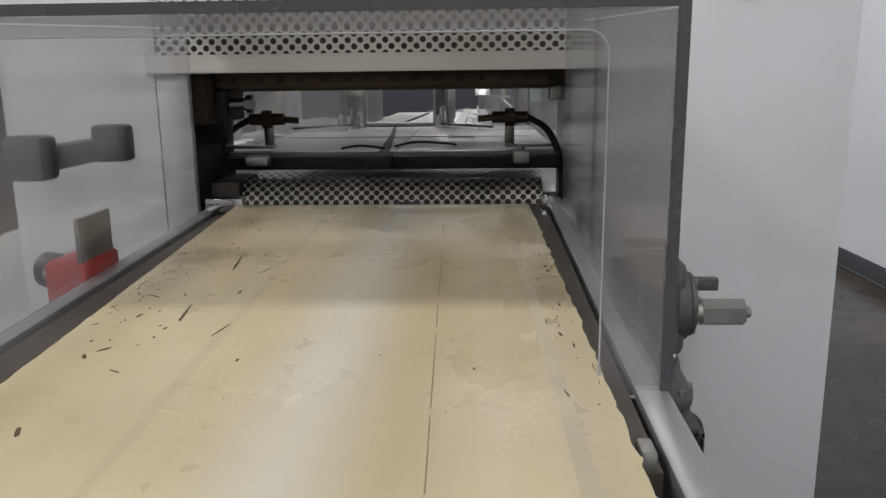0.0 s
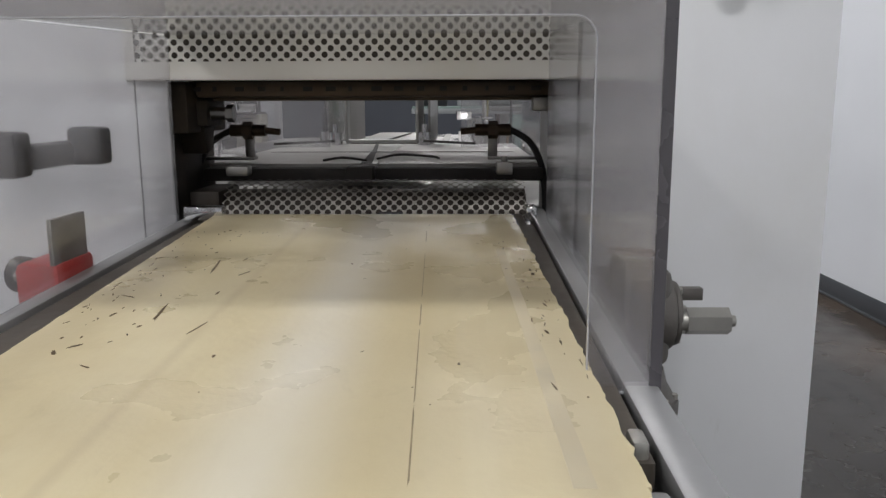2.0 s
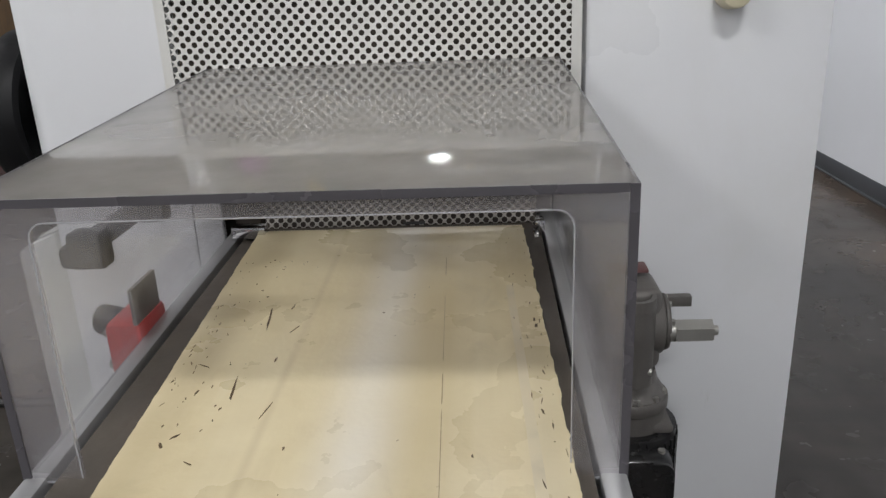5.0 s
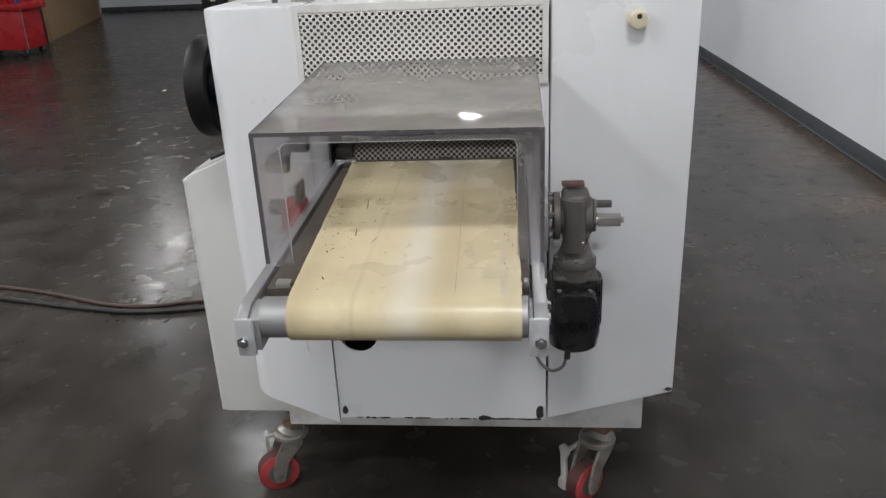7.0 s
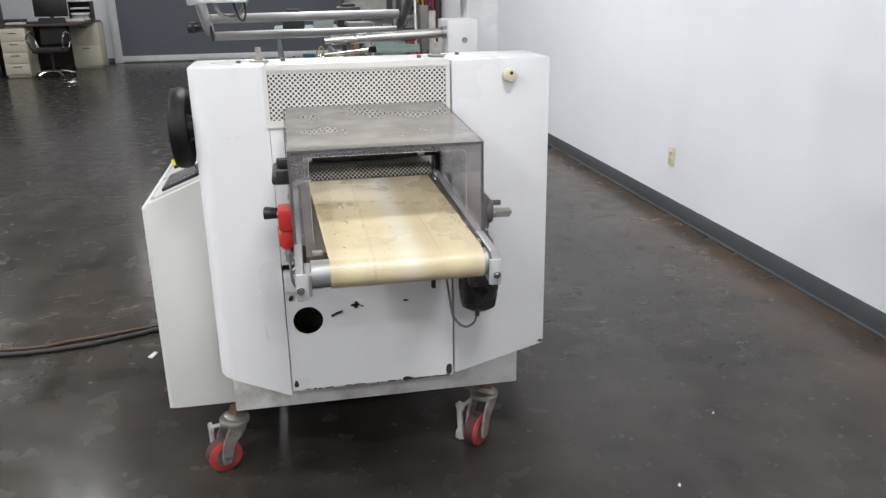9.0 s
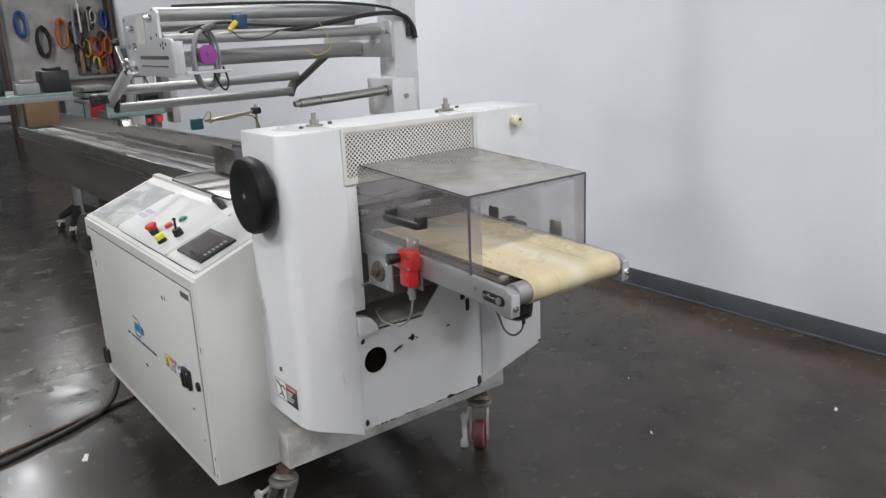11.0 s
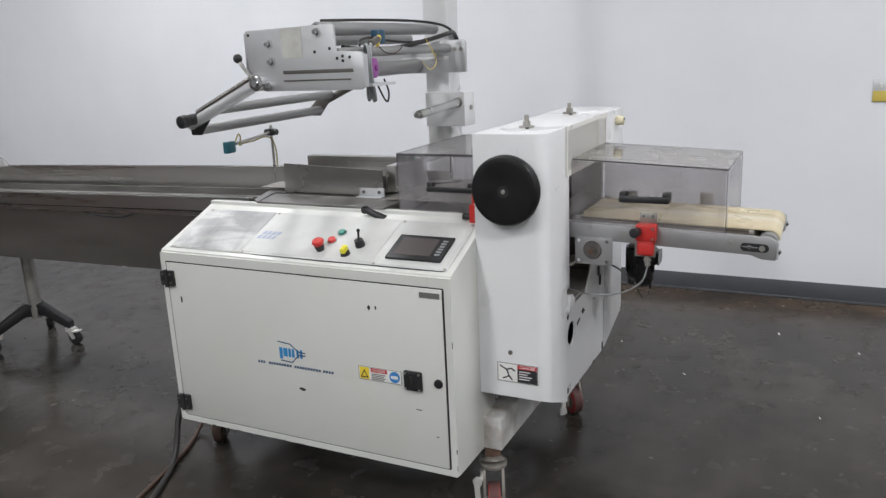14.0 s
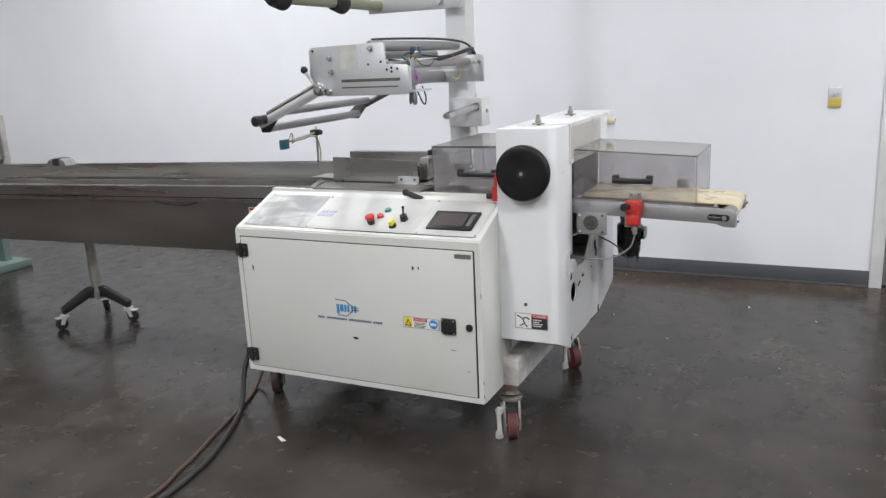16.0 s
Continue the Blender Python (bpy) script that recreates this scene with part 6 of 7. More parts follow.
# swinging dancer arm
for xx in (NX - 0.012, RXX + 0.014):
    arm = P("dancer_arm", Bm().cyl((xx, 0.958, 1.372), (xx, 1.268, 1.240), 0.019 if xx < -0.3 else 0.014, 20, None, 0.003), ALU if xx < -0.3 else CAST)
    if xx < -0.3:
        P("tie_rod", Bm().cyl((xx, 0.975, 1.392), (xx, 1.225, 1.282), 0.011, 16), STEEL, arm)
        P("pivot_boss", Bm().cyl((xx - 0.022, 0.952, 1.374), (xx + 0.01, 0.952, 1.374), 0.026, 24, None, 0.003).cyl((xx - 0.03, 0.952, 1.374), (xx - 0.02, 0.952, 1.374), 0.012, 14), CHROME, arm)
        P("clamp_lever", Bm().cyl((xx - 0.02, 0.962, 1.384), (xx - 0.024, 1.008, 1.446), 0.006, 12), STEEL, arm)
        P("lever_knob", Bm().sphere((xx - 0.024, 1.010, 1.452), 0.015, 16), BLACK, arm)
        P("arm_knob", Bm().cyl((xx - 0.005, 1.232, 1.262), (xx - 0.05, 1.236, 1.258), 0.019, 20, None, 0.004).cyl((xx - 0.045, 1.236, 1.258), (xx - 0.075, 1.238, 1.256), 0.022, 20, None, 0.005), BLACK, arm, "black ribbed clamp knob")
P("dancer_roller", Bm().cyl((NX + 0.008, 1.240, 1.222), (RXX - 0.004, 1.232, 1.228), 0.017, 22, None, 0.002), ROLLER, None, "long steel dancer roller")
P("dancer_roller", Bm().cyl((NX + 0.008, 1.180, 1.288), (RXX - 0.004, 1.175, 1.292), 0.017, 22, None, 0.002), ROLLER)
P("roller_end", Bm().prism([(1.232, 1.204), (1.275, 1.204), (1.280, 1.24), (1.205, 1.305), (1.175, 1.30), (1.172, 1.275)], "x", NX - 0.002, NX + 0.006, 0.003), BLACK)
P("roller_end", Bm().prism([(1.232, 1.204), (1.275, 1.204), (1.280, 1.24), (1.205, 1.305), (1.175, 1.30), (1.172, 1.275)], "x", RXX - 0.007, RXX + 0.001, 0.003), CAST)
# roll spindle above
sp = P("roll_spindle", Bm().cyl((-0.52, 1.13, 1.735), (0.30, 1.13, 1.735), 0.024, 24), OLIVE, None, "olive roll spindle with black cone ends")
for xx in (-0.50, -0.06):
    P("spindle_cone", Bm().cyl((xx - 0.045, 1.13, 1.735), (xx + 0.03, 1.13, 1.735), 0.034, 24, 0.05, 0.005).cyl((xx - 0.07, 1.13, 1.735), (xx - 0.045, 1.13, 1.735), 0.02, 16), RUBBER, sp)
P("spindle_arm", Bm().box(0.300, 0.324, 0.70, 1.19, 1.70, 1.775, 0.004).box(0.324, 0.376, 0.72, 0.80, 1.71, 1.765, 0.003).cyl((0.300, 0.80, 1.74), (0.27, 0.80, 1.74), 0.02, 18), ALU, sp)
# eye sensor on its rod
sr = P("eye_sensor_rod", Bm().cyl((0.129, 1.435, 0.90), (0.129, 1.435, 1.172), 0.006, 14).cyl((0.15, 1.435, 1.146), (-0.10, 1.437, 1.122), 0.006, 14), STEEL, None, "steel sensor rod with a clamp")
P("rod_clamp", Bm().box(0.112, 0.146, 1.415, 1.455, 1.130, 1.158, 0.005).cyl((0.129, 1.405, 1.144), (0.129, 1.465, 1.144), 0.012, 12), BLACK, sr)
P("eye_sensor", Bm().box(-0.162, -0.112, 1.425, 1.450, 1.090, 1.136, 0.005), TEAL, sr, "teal photo eye")
P("sensor_loop", Bm().tube([(-0.112, 1.432, 1.125), (-0.095, 1.43, 1.15), (-0.085, 1.43, 1.16), (-0.075, 1.43, 1.145), (-0.085, 1.43, 1.115), (-0.06, 1.43, 1.12), (0.0, 1.43, 1.122), (0.08, 1.43, 1.13), (0.12, 1.425, 1.11), (0.138, 1.425, 1.05), (0.135, 1.43, 0.96)], 0.003), mat("olive_wire", (0.30, 0.26, 0.10), 0.5), sr)

# ---- infeed conveyor ----
IX0, IX1, IY0, IY1 = -0.165, 0.125, 1.31, 5.2
inf = thing("infeed_conveyor", "long stainless steel infeed trough conveyor on a wheeled tripod leg", "conveyor", at=(-0.02, 3.1, 0))


def J(name, b, material, parent=None, label=""):
    return part(name, local(b, inf), material, parent or inf, label)


def I(name, b, material, parent=None, label=""):
    """A part of the trough, which falls a little away from the machine."""
    for v in b.bm.verts:
        v.co.z -= 0.0205 * (v.co.y - 1.42)
    return J(name, b, material, parent, label)


tr = I("trough", Bm().prism([(IX0 - 0.024, 0.864), (IX0 - 0.024, 0.919), (IX0, 0.919), (IX0, 0.888), (IX1, 0.888), (IX1, 1.0), (IX1 + 0.022, 1.0), (IX1 + 0.022, 0.995), (IX1 + 0.004, 0.995),
                              (IX1 + 0.004, 0.884), (IX0 - 0.004, 0.884), (IX0 - 0.004, 0.915), (IX0 - 0.021, 0.915), (IX0 - 0.021, 0.864)], "y", IY0, IY1), TROUGH)
I("lip_bead", Bm().cyl((IX0 - 0.0235, IY0, 0.9185), (IX0 - 0.0235, IY1, 0.9185), 0.0022, 10), CHROME, tr)
I("lip_bead", Bm().cyl((IX1 + 0.001, IY0, 0.9985), (IX1 + 0.001, IY1, 0.9985), 0.0026, 10), CHROME, tr)
I("bed_strip", Bm().box(-0.03, 0.01, IY0, IY1, 0.8885, 0.893), STEELD)
I("guide_strip", Bm().box(0.06, 0.075, IY0, IY1, 0.8885, 0.912), STEELD)
I("near_step", Bm().box(IX0 - 0.019, IX0 + 0.012, IY0, IY1, 0.838, 0.858), TROUGH)
I("step_gap", Bm().box(IX0 - 0.016, IX0 + 0.012, IY0, IY1, 0.8582, 0.8638), CHIP)
I("lip_top", Bm().box(IX0 - 0.0225, IX0, IY0, IY1, 0.9191, 0.9197), CHROME, tr)
I("lip_top", Bm().box(IX1 + 0.001, IX1 + 0.022, IY0, IY1, 1.0001, 1.0007), CHROME, tr)
I("skirt", Bm().prism([(IX0 + 0.008, 0.838), (IX0 + 0.008, 0.696), (IX0 + 0.030, 0.580), (IX0 + 0.034, 0.580), (IX0 + 0.012, 0.696), (IX0 + 0.012, 0.838)], "y", IY0, IY1).box(IX1 - 0.02, IX1 - 0.016, IY0, IY1, 0.585, 0.884).box(IX0 + 0.034, IX1 - 0.02, IY0, IY0 + 0.004, 0.585, 0.88).box(IX0 + 0.034, IX1 - 0.02, IY1 - 0.004, IY1, 0.585, 0.88), SKIRT, None, "dark reflective stainless skirt with a crease")
I("drive_bulge", Bm().prism([(3.155, 0.996), (3.175, 1.026), (3.20, 1.037), (3.28, 1.037), (3.31, 1.026), (3.33, 0.996)], "x", 0.05, 0.124, 0.002), STEEL)
I("bulge_strap", Bm().box(0.046, 0.126, 3.215, 3.265, 0.996, 1.039), BLACK)
I("cable_tie_wire", Bm().tube([(IX0 - 0.025, 1.95, 0.84), (IX0 - 0.03, 2.02, 0.825), (IX0 - 0.03, 2.15, 0.828), (IX0 - 0.025, 2.25, 0.84)], 0.004), CORD)
st_ = I("side_sticker", Bm().box(IX0 + 0.0062, IX0 + 0.0078, 1.60, 1.66, 0.778, 0.812), LABELW, None, "white and red sticker")
I("red_bar", Bm().box(IX0 + 0.0048, IX0 + 0.006, 1.605, 1.655, 0.797, 0.809), LABELR, st_)
LX, LY = 0.085, 3.10


def tripod(LX, LY, turn):
    """Column with three sloping arms on casters."""
    col = J("leg_column", Bm().cyl((LX, LY, 0.20), (LX, LY, 0.56), 0.032, 24).cyl((LX, LY, 0.14), (LX, LY, 0.20), 0.036, 20), ZINC, None, "grey steel leg column")
    J("column_clamp", Bm().cyl((LX, LY, 0.495), (LX, LY, 0.586), 0.042, 20, None, 0.004).box(LX - 0.06, LX + 0.06, LY - 0.035, LY + 0.035, 0.568, 0.584, 0.004).cyl((LX - 0.03, LY + 0.03, 0.515), (LX - 0.075, LY + 0.06, 0.515), 0.014, 12), BLACK, col)
    for k in range(3):
        a = radians(turn + 120 * k)
        m = Matrix.Translation((LX, LY, 0)) @ Matrix.Rotation(a, 4, "Z")
        b = Bm().prism([(0.02, 0.215), (0.045, 0.225), (0.07, 0.215), (0.22, 0.13), (0.22, 0.09), (0.206, 0.09), (0.06, 0.155), (0.02, 0.15)], "y", -0.02, 0.02, 0.005)
        b.bm.transform(m)
        J("leg_arm", b, BLACK, col, "black sloping leg arm")
        b = Bm().cyl((0.206, 0, 0.072), (0.206, 0, 0.092), 0.026, 16).box(0.20, 0.262, -0.022, 0.022, 0.070, 0.077, 0.003).prism([(0.196, 0.088), (0.228, 0.088), (0.245, 0.035), (0.225, 0.03)], "y", -0.022, -0.018).prism([(0.196, 0.088), (0.228, 0.088), (0.245, 0.035), (0.225, 0.03)], "y", 0.018, 0.022)
        b.bm.transform(m)
        J("caster_fork", b, BRAKE, col)
        b = Bm().cyl((0.232, -0.015, 0.034), (0.232, 0.015, 0.034), 0.034, 22, None, 0.004)
        b.bm.transform(m)
        J("caster_wheel", b, RUBBER, col)


tripod(LX, LY, 160)
I("far_knob", Bm().cyl((0.0, 3.86, 0.525), (-0.03, 3.86, 0.525), 0.025, 16).cyl((0.0, 3.86, 0.53), (0.0, 3.86, 0.55), 0.02, 12), BLACK)
tripod(LX, 4.85, 120)

# ---- cords and scraps on the floor ----
tagged(part("power_cable", Bm().tube([(-0.40, 1.38, 0.32), (-0.50, 1.40, 0.29), (-0.58, 1.42, 0.17), (-0.64, 1.40, 0.05), (-0.71, 1.365, 0.012), (-0.77, 1.335, 0.011), (-0.841, 1.298, 0.011), (-0.98, 1.242, 0.011), (-1.132, 1.192, 0.011), (-1.367, 1.165, 0.011), (-1.6, 1.20, 0.011), (-2.4, 1.34, 0.011), (-3.4, 1.2, 0.011), (-5.0, 1.45, 0.011)], 0.011, 10), CORD),
       "thick black power cable lying on the floor", "cable", "machine cables")
tagged(part("power_cable", Bm().tube([(-0.33, 1.42, 0.30), (-0.36, 1.48, 0.12), (-0.43, 1.485, 0.02), (-0.60, 1.415, 0.009), (-0.80, 1.358, 0.0095), (-0.937, 1.322, 0.008), (-1.05, 1.288, 0.008), (-1.183, 1.257, 0.008), (-1.46, 1.225, 0.008), (-2.2, 1.42, 0.008), (-3.4, 1.30, 0.008), (-5.0, 1.58, 0.008)], 0.008, 10), CORDB),
       "thin brown air hose lying on the floor", "cable", "machine cables")


def scrap(x, y, w, l, turn, name="paper_scrap", label="small torn white paper scrap on the floor"):
    b = Bm().grid(lambda u, v: ((u - 0.5) * w, (v - 0.5) * l * (1 - 0.3 * u), 0.0015 + 0.004 * u * u + 0.003 * v * v), 4, 4)
    b.bm.transform(pose(x, y, 0, 0, 0, turn))
    ob = tagged(part(name, b, PAPER), label, "paper scrap", "floor scraps")
    so = ob.modifiers.new("thick", "SOLIDIFY")
    so.thickness, so.offset = 0.0008, 1
    return ob


scrap(-0.845, 1.045, 0.046, 0.020, 65)
scrap(-2.2, 1.0, 0.02, 0.02, 10)
scrap(1.45, -0.55, 0.018, 0.012, 15)
scrap(0.8, -0.2, 0.010, 0.008, 50)
scrap(1.3, -0.9, 0.010, 0.011, 5)
scrap(0.55, -0.75, 0.007, 0.008, 30)
scrap(1.0, -1.3, 0.008, 0.006, 70)
scrap(1.1, 0.15, 0.007, 0.007, 20)
scrap(-3.3, 6.0, 0.05, 0.03, 70)
scrap(-2.6, 3.9, 0.03, 0.02, 0)
jn = Bm()
jn.box(-9, 2.06, -4.9, -4.894, 0.0, 0.0006).box(-9, 2.06, 7.1, 7.106, 0.0, 0.0006).box(-4.6, -4.594, -8, 16, 0.0, 0.0006)
setting("floor_joint", jn, mat("joint_filler", (0.028, 0.025, 0.022), 0.5), "thin saw cut joints in the concrete floor", "joint")

# wall plates
ol = thing("wall_outlet", "ivory electrical outlet plate on the white wall", "outlet", at=(X1, 2.485, 0.366))
part("outlet_plate", Bm().box(-0.007, -0.0005, -0.036, 0.036, -0.058, 0.058, 0.002), IVORY, ol)
for z in (-0.02, 0.02):
    o = part("socket", Bm().box(-0.009, -0.0065, -0.017, 0.017, z - 0.014, z + 0.014, 0.001), IVORY, ol)
    part("socket_slots", Bm().box(-0.0096, -0.0088, -0.008, -0.005, z - 0.006, z + 0.006).box(-0.0096, -0.0088, 0.005, 0.008, z - 0.006, z + 0.006), CHIP, o)
sw = thing("light_switch", "steel wall switch plate with a yellow lower half", "switch", at=(X1, -0.925, 1.147))
part("switch_plate", Bm().box(-0.006, -0.0005, -0.036, 0.036, -0.058, 0.058, 0.002), ALU, sw)
part("yellow_tag", Bm().box(-0.008, -0.0062, -0.034, 0.034, -0.056, -0.002, 0.0005), mat("tag_yellow", (0.60, 0.47, 0.10), 0.45), sw, "yellow tag")
part("switch_toggle", Bm().box(-0.016, -0.006, -0.006, 0.006, 0.012, 0.036, 0.002), LABELW, sw)

# ---- far end of the hall ----


def pedestal(x, y, w, d, h, n, name, label):
    p = thing(name, label, "drawer cabinet", "office drawers", at=(x, y, 0))
    part("body", Bm().box(-w / 2, w / 2, -d / 2, d / 2, 0.03, h, 0.004).box(-w / 2 + 0.02, w / 2 - 0.02, -d / 2 + 0.03, d / 2 - 0.02, 0, 0.03), BEIGE, p)
    for k in range(n):
        z0, z1 = 0.05 + (h - 0.07) * k / n, 0.05 + (h - 0.07) * (k + 1) / n - 0.008
        dr = part("drawer", Bm().box(-w / 2 + 0.008, w / 2 - 0.008, -d / 2 - 0.018, -d / 2 - 0.001, z0, z1, 0.003), BEIGE, p)
        part("handle", Bm().box(-0.07, 0.07, -d / 2 - 0.03, -d / 2 - 0.019, z1 - 0.06, z1 - 0.045, 0.003), DARKWOOD, dr)
    return p


PY = 13.75
pedestal(-4.98, PY, 0.42, 0.55, 0.84, 4, "drawer_pedestal", "beige four-drawer pedestal under the desk top")
pedestal(-4.12, PY + 1.45, 0.52, 0.55, 0.86, 2, "drawer_pedestal", "beige two-drawer pedestal under the desk top")
desk = thing("office_desk", "long dark office desk top with papers on it", "desk", at=(-4.62, PY + 0.75, 0))
part("desk_top", Bm().box(-0.75, 0.72, -1.0, 1.0, 0.862, 0.90, 0.004), DARKWOOD, desk)
part("desk_back", Bm().box(-0.75, 0.72, 0.96, 0.99, 0.0, 0.862), DARKWOOD, desk)
mon = thing("computer_monitor", "black computer monitor standing on the desk", "monitor", at=(-4.6, PY + 0.95, 0.90))
part("screen", Bm().box(-0.30, 0.30, -0.02, 0.02, 0.10, 0.48, 0.01), BLACK, mon)
part("stand", Bm().box(-0.12, 0.12, -0.08, 0.08, 0, 0.015, 0.004).box(-0.03, 0.03, 0, 0.03, 0.01, 0.2), BLACK, mon)
for x, y, w, h in ((-5.0, PY + 0.1, 0.28, 0.03), (-4.2, PY + 1.1, 0.32, 0.05), (-4.15, PY + 1.35, 0.3, 0.12)):
    tagged(part("paper_stack", Bm().box(x - w / 2, x + w / 2, y - 0.12, y + 0.12, 0.9, 0.9 + h, 0.003), PAPER), "stack of white papers on the desk", "papers", "desk papers")
tray = thing("document_tray", "black document tray with white papers on the desk", "document tray", at=(-4.12, PY + 1.25, 0.90))
part("tray_body", Bm().box(-0.2, -0.185, -0.15, 0.15, 0, 0.36).box(0.185, 0.2, -0.15, 0.15, 0, 0.36).box(-0.2, 0.2, 0.135, 0.15, 0, 0.36).box(-0.19, 0.19, -0.15, 0.14, 0.345, 0.36), BLACK, tray)
for z in (0.02, 0.12, 0.22):
    part("paper_sheaf", Bm().box(-0.17, 0.17, -0.14, 0.12, z, z + 0.035, 0.003), PAPER, tray)
kb = thing("keyboard", "black keyboard lying on the desk", "keyboard", at=(-4.65, PY + 0.3, 0.90))
part("key_bed", Bm().box(-0.22, 0.22, -0.07, 0.07, 0.0, 0.025, 0.006), BLACK, kb)
bd = thing("desk_binder", "black ring binder lying on the desk", "binder", at=(-5.1, PY + 0.45, 0.90))
part("cover", Bm().box(-0.16, 0.16, -0.14, 0.14, 0.0, 0.08, 0.006), BLACK, bd)
fc = thing("file_cabinet", "tall black metal file cabinet with label holders", "file cabinet", at=(-5.65, PY + 0.5, 0))
part("body", Bm().box(-0.24, 0.24, -0.3, 0.3, 0, 1.45, 0.005), BLACK, fc)
for k in range(4):
    dr = part("drawer", Bm().box(-0.225, 0.225, -0.318, -0.301, 0.06 + 0.34 * k, 0.385 + 0.34 * k, 0.003), BLACK, fc)
    part("label_holder", Bm().box(-0.05, 0.05, -0.323, -0.3185, 0.28 + 0.34 * k, 0.33 + 0.34 * k), PAPER, dr)
    part("handle", Bm().box(-0.05, 0.05, -0.335, -0.3185, 0.19 + 0.34 * k, 0.21 + 0.34 * k, 0.003), CHROME, dr)
ch = thing("office_chair", "black office chair with chrome arms and a five-star base", "chair", at=(-4.33, PY - 0.5, 0))
part("seat", Bm().box(-0.25, 0.25, -0.24, 0.24, 0.43, 0.51, 0.03), RUBBER, ch)
part("backrest", Bm().box(-0.23, 0.23, 0.22, 0.28, 0.58, 1.05, 0.03, m=pose(0, 0, 0, -8)), RUBBER, ch)
part("gas_column", Bm().cyl((0, 0, 0.09), (0, 0, 0.44), 0.025, 14), BLACK, ch)
for s in (-1, 1):
    part("armrest", Bm().tube([(s * 0.26, 0.22, 0.50), (s * 0.30, 0.22, 0.66), (s * 0.30, 0.08, 0.76), (s * 0.30, -0.12, 0.76), (s * 0.29, -0.26, 0.66), (s * 0.27, -0.22, 0.54), (s * 0.25, -0.12, 0.47)], 0.018), CHROME, ch)
for k in range(5):
    a = radians(72 * k + 20)
    part("base_spoke", Bm().tube([(0.02 * math.cos(a), 0.02 * math.sin(a), 0.11), (0.18 * math.cos(a), 0.18 * math.sin(a), 0.105), (0.33 * math.cos(a), 0.33 * math.sin(a), 0.07)], 0.018), CHROME, ch)
    part("base_wheel", Bm().cyl((0.33 * math.cos(a) - 0.02, 0.33 * math.sin(a), 0.03), (0.33 * math.cos(a) + 0.02, 0.33 * math.sin(a), 0.03), 0.03, 14), RUBBER, ch)
# red tool trolley and brown board
tc_ = thing("tool_trolley", "red tool trolley with a blue hose and small wheels", "tool trolley", at=(-6.72, 8.98, 0))
part("chest", Bm().box(-0.38, 0.38, -0.25, 0.25, 0.11, 0.62, 0.01), REDPAINT, tc_)
part("tray", Bm().box(-0.44, 0.46, -0.29, 0.29, 0.62, 0.70, 0.01), REDPAINT, tc_)
part("upper_chest", Bm().box(-0.36, 0.34, -0.2, 0.22, 0.70, 1.15, 0.01), REDPAINT, tc_)
part("chrome_post", Bm().cyl((0.36, -0.2, 0.12), (0.36, -0.2, 0.64), 0.025, 14), CHROME, tc_)
part("hose_coil", Bm().tube([(0.36, -0.22, 0.7), (0.40, -0.2, 0.8), (0.42, -0.1, 1.0), (0.38, 0.0, 1.1), (0.36, -0.1, 0.95), (0.40, -0.2, 0.78)], 0.03), BLUEPAINT, tc_)
for x in (-0.32, 0.32):
    for y in (-0.2, 0.2):
        part("wheel", Bm().cyl((x - 0.02, y, 0.055), (x + 0.02, y, 0.055), 0.055, 18), RUBBER, tc_)
        part("wheel_fork", Bm().box(x - 0.03, x + 0.03, y - 0.02, y + 0.02, 0.06, 0.115), ZINC, tc_)
tagged(part("board_partition", Bm().prism([(-7.2, 10.7), (-8.5, 14.85), (-8.45, 14.87), (-7.15, 10.72)], "z", 0, 2.3), CARD), "tall brown fibreboard partition standing on the floor", "partition")

# ---- bench, boxes and hanging cords past the infeed end ----
bench = thing("work_bench", "pale green work bench with a grey-green steel frame", "bench", at=(0.2, 6.7, 0))
part("bench_top", Bm().box(-0.55, 0.45, -0.5, 0.6, 0.96, 1.02, 0.006), GREENP, bench)
part("bench_edge", Bm().box(-0.555, 0.455, -0.51, -0.5005, 0.955, 1.0, 0.002), GREYBOX, bench)
for x in (-0.5, 0.4):
    for y in (-0.44, 0.54):
        part("bench_leg", Bm().box(x - 0.025, x + 0.025, y - 0.025, y + 0.025, 0, 0.96, 0.003), GREENG, bench)
for x, y, w, d, h, m_, nm, lb in ((-0.35, -0.2, 0.22, 0.2, 0.16, BLACK, "parts_crate", "black parts crate on the bench"), (-0.05, -0.25, 0.2, 0.16, 0.10, GREYBOX, "metal_box", "grey metal box on the bench"), (0.22, -0.1, 0.24, 0.3, 0.2, BLACK, "parts_crate", "black parts crate on the bench")):
    tagged(part(nm, Bm().box(0.2 + x - w / 2, 0.2 + x + w / 2, 6.7 + y - d / 2, 6.7 + y + d / 2, 1.0201, 1.02 + h, 0.012).box(0.2 + x - w * 0.3, 0.2 + x + w * 0.3, 6.7 + y - d * 0.3, 6.7 + y + d * 0.3, 1.02 + h, 1.05 + h, 0.008), m_), lb, "crate" if "crate" in nm else "box", "bench clutter")
bx = thing("control_box_stand", "grey control box with two dark windows on a green stand", "control box", at=(0.75, 5.05, 0))
part("stand_frame", Bm().box(-0.32, 0.15, -0.12, 0.20, 0.86, 0.905, 0.004).prism([(-0.32, 0.905), (0.15, 0.905), (0.15, 0.925), (-0.05, 0.945), (-0.32, 0.965)], "y", -0.12, -0.10).box(-0.28, -0.22, -0.08, 0.16, 0.05, 0.86).box(0.06, 0.12, -0.08, 0.16, 0.05, 0.86).box(-0.34, 0.20, -0.2, 0.25, 0.0, 0.06, 0.004), GREENP, bx)
